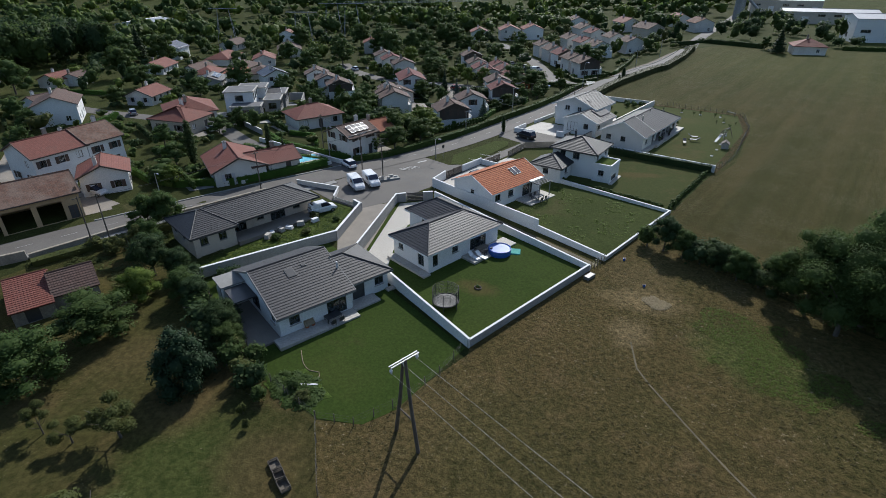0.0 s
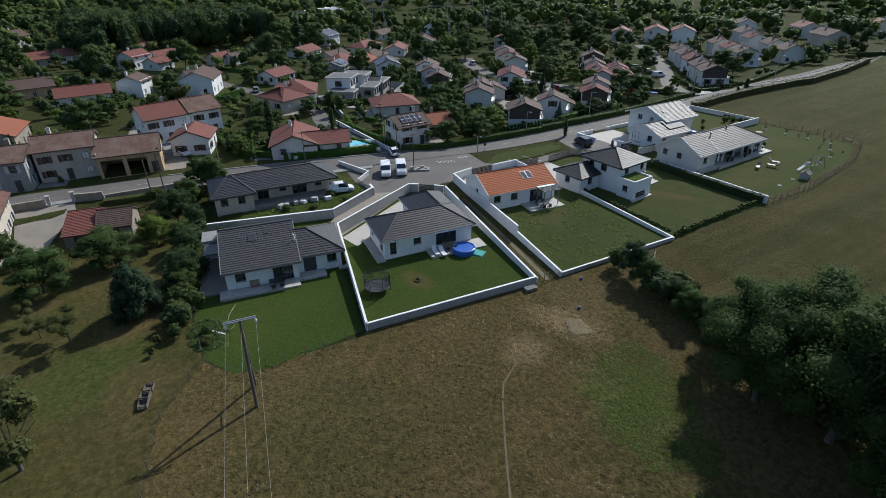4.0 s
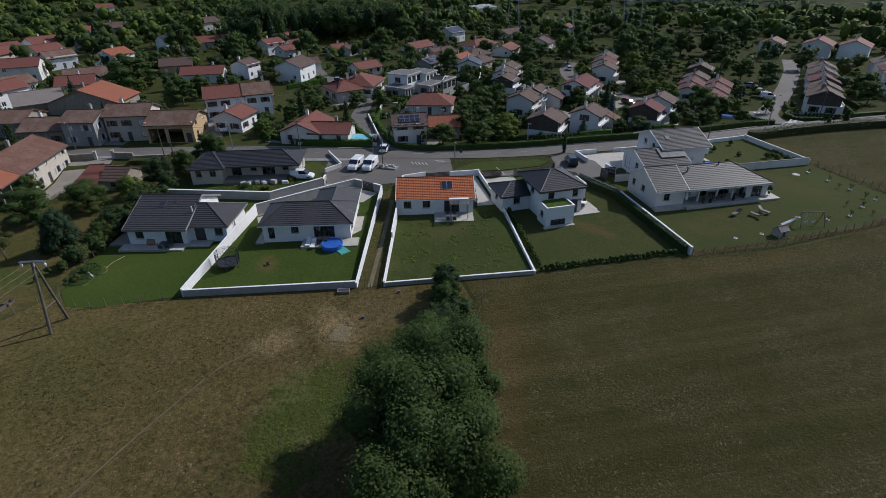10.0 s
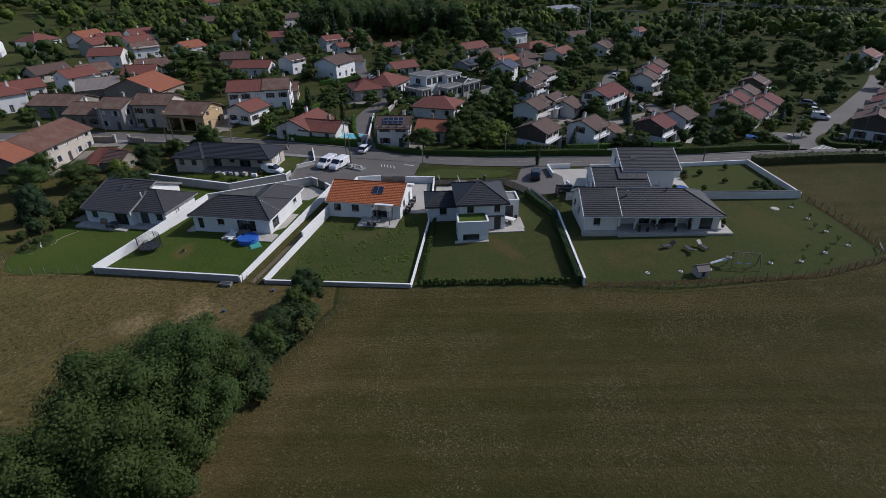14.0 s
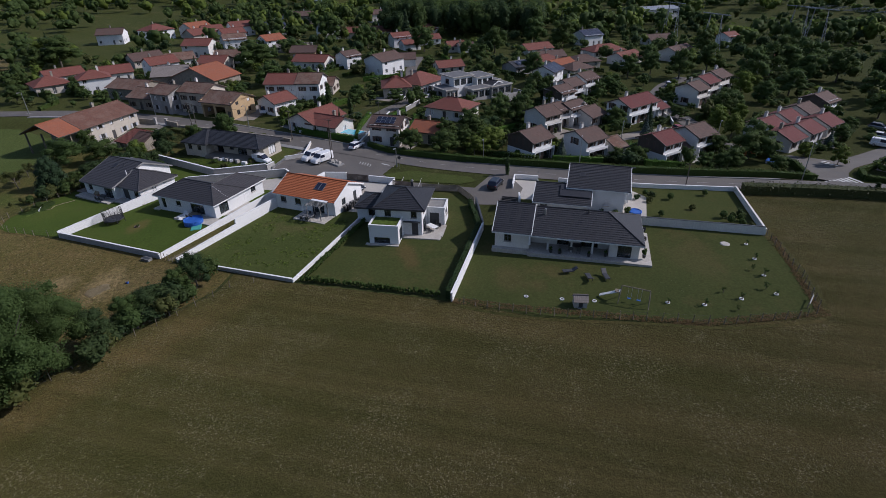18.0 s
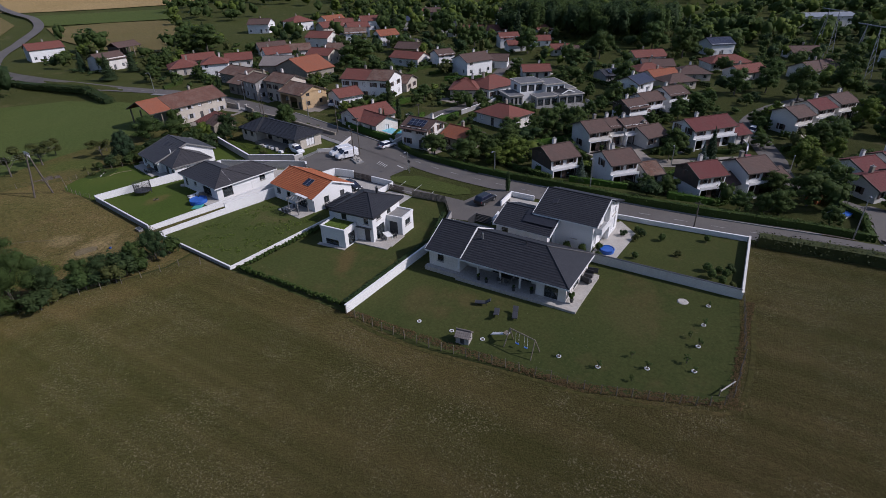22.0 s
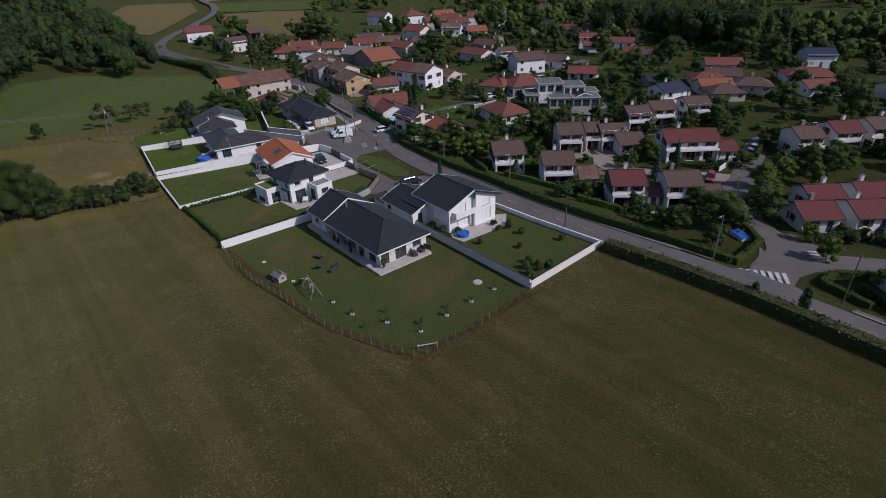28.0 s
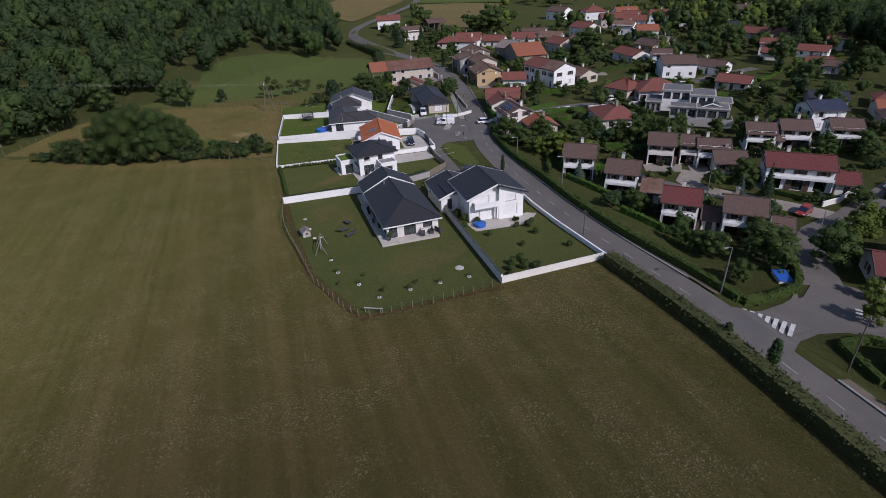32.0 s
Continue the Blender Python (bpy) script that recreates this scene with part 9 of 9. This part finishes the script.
for a in (-1.1, 1.1):
    child("post", Geo().tube([(a, 0.08, -0.1), (a, 0.08, 0.9)], 0.06, 6).mesh("post", M["wood"]), gb)
fb = thing("fire_bowl", pose(-31.4, 44.3, 0.03), "small stone ring with a plant in the lawn", "fire bowl")
child("stone_ring", Geo().tube([(0.42 * math.cos(q * math.tau / 12), 0.34 * math.sin(q * math.tau / 12), 0.08) for q in range(13)], 0.1, 6).mesh("stone_ring", M["soil"]), fb)
child("plant", KINDS["shrub0"][1], fb, pose(-0.1, 0.1, 0.02) @ Matrix.Diagonal((0.6, 0.6, 0.4, 1)))
dh = thing("toy_house", pose(-41.4, 27.0, 0.12, 0, 0, 80), "small orange wooden toy house on the terrace", "toy house")
walls(dh, -0.5, 0.5, -0.4, 0.4, 0.6, M["orange_wood"], {"F": [(0, 0.4, 0.02, 0.45, "open")]}, (1, 1), 0.95, thick=0.05, z0=0)
roof(dh, -0.5, 0.5, -0.4, 0.4, 0.6, 0.95, M["hay"], 0.1, ends=0.08)
tb = thing("water_trough", pose(-21.9, 54.3, 0, 0, 0, 82), "pale bathtub trough outside the wall", "trough")
child("tub", Geo().box(-0.7, 0.7, -0.33, 0.33, 0, 0.42, -0.04).mesh("tub", M["kerb"]), tb)
child("water", Geo().box(-0.66, 0.66, -0.28, 0.28, 0.42, 0.425).mesh("water", M["darkmetal"]), tb)
for x, y in ((-20.3, 60.9), (-15.9, 56.3)):
    bk = thing("bucket", pose(x, y, 0), "blue plastic bucket on the pasture", "bucket", "buckets")
    child("pail", Geo().tube([(0, 0, 0), (0, 0, 0.32)], [0.15, 0.19], 10).mesh("pail", M["bluep"]), bk)
    child("contents", Geo().tube([(0, 0, 0.321), (0, 0, 0.33)], 0.165, 10).mesh("contents", M["soil"]), bk)
rs = random.Random(9)
for x, y, yaw, deep in ((-28.9, 13.8, 74, 0.5), (-27.7, 13.4, 70, 0.8), (-26.7, 13.1, 76, 0.6)):
    cr = thing("wooden_crate", pose(x, y, 0.02, 0, 0, yaw), "open slatted wooden crate beside the fence", "crate", "crates by the fence")
    cr.matrix_basis = cr.matrix_basis @ Matrix.Diagonal((0.66, 0.66, 0.66, 1))
    child("bottom", Geo().box(-0.6, 0.6, -0.75, 0.75, 0, 0.08).mesh("bottom", M["pole"]), cr)
    for s in (-1, 1):
        for q in range(3):
            z = 0.1 + q * deep / 3
            child("side_slat", Geo().box(-0.6, 0.6, s * 0.73 - 0.025, s * 0.73 + 0.025, z, z + deep / 3 - 0.06).mesh("side_slat", M["pole"]), cr)
            child("end_slat", Geo().box(s * 0.58 - 0.025, s * 0.58 + 0.025, -0.7, 0.7, z, z + deep / 3 - 0.06).mesh("end_slat", M["pole"]), cr)
ho = smooth_line([(-38.9, 24.0), (-37.1, 22.9), (-35.7, 22.6), (-34.8, 23.0), (-34.1, 22.3), (-34.4, 21.7), (-35.3, 21.4)], 0.4)
tagged(new("garden_hose", Geo().tube([(p.x, p.y, 0.06 + height(p.x, p.y)) for p in ho], 0.045, 5).mesh("garden_hose", M["hay"])), "pale yellow garden hose lying on the lawn", "hose")
bd = thing("bed_edging", pose(-34.5, 20.9, 0.03, 0, 0, 40), "white board edging a vegetable bed", "board")
child("board", Geo().box(-1.4, 1.4, -0.08, 0.08, 0, 0.2).mesh("board", M["pvc"]), bd)
for k, (x, y, s) in enumerate(((-63.8, 39.4, 0.5), (-63.5, 40.6, 0.4), (-63.1, 42.4, 0.6), (-62.3, 44.5, 0.5), (-63.5, 36.9, 0.6), (-64.0, 38.0, 0.4))):
    pl = thing("building_pallet", pose(x, y, 0.04, 0, 0, 30 * k), "wrapped pale building material on a pallet", "pallet", "pallets by the bungalow")
    child("pallet", Geo().box(-0.6, 0.6, -0.4, 0.4, 0, 0.14).mesh("pallet", M["wood"]), pl)
    child("load", Geo().box(-0.55, 0.55, -0.36, 0.36, 0.14, 0.14 + s, 0.05).mesh("load", M["pvc"] if k % 2 else M["slab"]), pl)
rb = thing("planter_island", pose(-65.8, 64.0, 0.05, 0, 0, 60), "low stone planter with rubble and blocks at the junction", "planter")
child("kerb_ring", Geo().box(-1.9, 1.9, -0.9, 0.9, 0, 0.3, 0.05).mesh("kerb_ring", M["kerb"]), rb)
for k in range(9):
    a = rs.uniform(-1.6, 1.6)
    child("block", Geo().box(a - 0.25, a + 0.25, -0.6 + 0.14 * k, -0.2 + 0.14 * k, 0.3, 0.45 + rs.uniform(0, 0.4), 0.04).mesh("block", M["slab"]), rb)
sg = thing("road_sign", pose(-64.9, 78.4, 0.05, 0, 0, 90), "round road sign on a metal post", "sign")
child("post", Geo().tube([(0, 0, 0), (0, 0, 2.6)], 0.04, 6).mesh("post", M["metal"]), sg)
child("disc", Geo().tube([(0, -0.04, 2.4), (0, -0.02, 2.4)], 0.35, 16).mesh("disc", M["darkmetal"]), sg)

# weeds, tussocks and stubble that nobody could count
def tufts(name, n, inside, mat, size, label, seed):
    rng = np.random.default_rng(seed)
    blobs = []
    while len(blobs) < n:
        x, y = rng.uniform(inside[0], inside[1]), rng.uniform(inside[2], inside[3])
        if inside[4](x, y):
            s = size * rng.uniform(0.5, 1.5)
            blobs.append((x, y, height(x, y) + 0.05 + s * 0.15, s, s, s * 0.25))
    tagged(new(name, leaf_cloud(rng, blobs, n * 7, size * 0.4, mat, name, core=0, up=2.2, tilt=0.4)), label, "grass", "", "stuff")


def in_pasture(x, y):
    return y > 14 + 0.12 * (x + 24) and y < 61 - 0.4 * (x + 22) * (0.5 if x < 5 else 0.35) and x < 30 and (x > -21 or (y < 33 and x > -26.4) ) and noise.noise((x * 0.12, y * 0.12, 0)) > -0.05


tufts("pasture_tufts", 3600, (-26, 30, 10, 66, in_pasture), M["tuft_dry"], 0.11, "dry tussocks on the pasture", 91)
tufts("pasture_weeds", 3800, (-11, 12, 38, 60, lambda x, y: ((x + 2) / 9) ** 2 + ((y - 50 + 0.5 * x) / 5.5) ** 2 + 1.3 * noise.noise((x * 0.35, y * 0.35, 8)) < 0.7), M["leaf_light"], 0.1, "lush green weeds in the pasture", 92)
tufts("meadow_tufts", 9500, (-62, 60, 66, 200, lambda x, y: (x > -19 and y > 66 - 0.35 * x or y > 142) and noise.noise((x * 0.06, y * 0.06, 2)) > -0.1), M["tuft_pale"], 0.075, "pale tufts left on the mown meadow", 93)
tufts("fence_grass", 2600, (-46, -18.9, 99.8, 142.4, lambda x, y: (141.0 < y < 141.9 and x < -26) or x > -31 and abs(x - (-20.6 - max(0, (y - 108) * 0.05 + max(0, y - 128) * 0.3))) < 0.6), M["tuft_red"], 0.12, "long dry grass along the fence", 94)
tufts("weed_garden", 1500, (-64, -57.0, 26.3, 50, lambda x, y: x < -57.6 + abs(y - 42.4) * -0.12 - 0.4), M["leaf"], 0.22, "weeds in the unfinished garden", 95)
tufts("lawn_weeds", 320, (-41, -21.9, 62.3, 78, lambda x, y: noise.noise((x * 0.3, y * 0.3, 5)) > 0.05), M["leaf_light"], 0.22, "pale weeds in the rough lawn", 96)
tufts("wild_garden", 900, (-79, -62, 15, 31, lambda x, y: noise.noise((x * 0.25, y * 0.25, 11)) > -0.02 and (x + 71) ** 2 + (y - 11.6) ** 2 > 40 and x < -63 - (y - 24) * 0.3), M["leaf_dry"], 0.34, "overgrown weeds beside the old shed", 100)
tufts("garden_bed_leaves", 260, (-37.8, -31.3, 18.4, 22.3, lambda x, y: ((x + 34.6) / 3.0) ** 2 + ((y - 20.2) / 1.9) ** 2 < 1), M["leaf"], 0.4, "leafy vegetables in the garden bed", 97)
tufts("straw_heap", 800, (-16.4, -11, 51.6, 56, lambda x, y: ((x + 13.5) / 1.5) ** 2 + ((y - 53.8) / 1.1) ** 2 + noise.noise((x, y, 4)) < 0.9), M["straw"], 0.16, "scattered pale straw and dung heap", 98)
tufts("lush_weeds", 1500, (-64, -55.3, 25.6, 51, lambda x, y: -6.6 < x - (-55.4 - abs(y - 42.6) * (0.3 if y < 42.6 else 0.5)) < -0.5), M["leaf_light"], 0.3, "bright weeds along the retaining wall", 99)
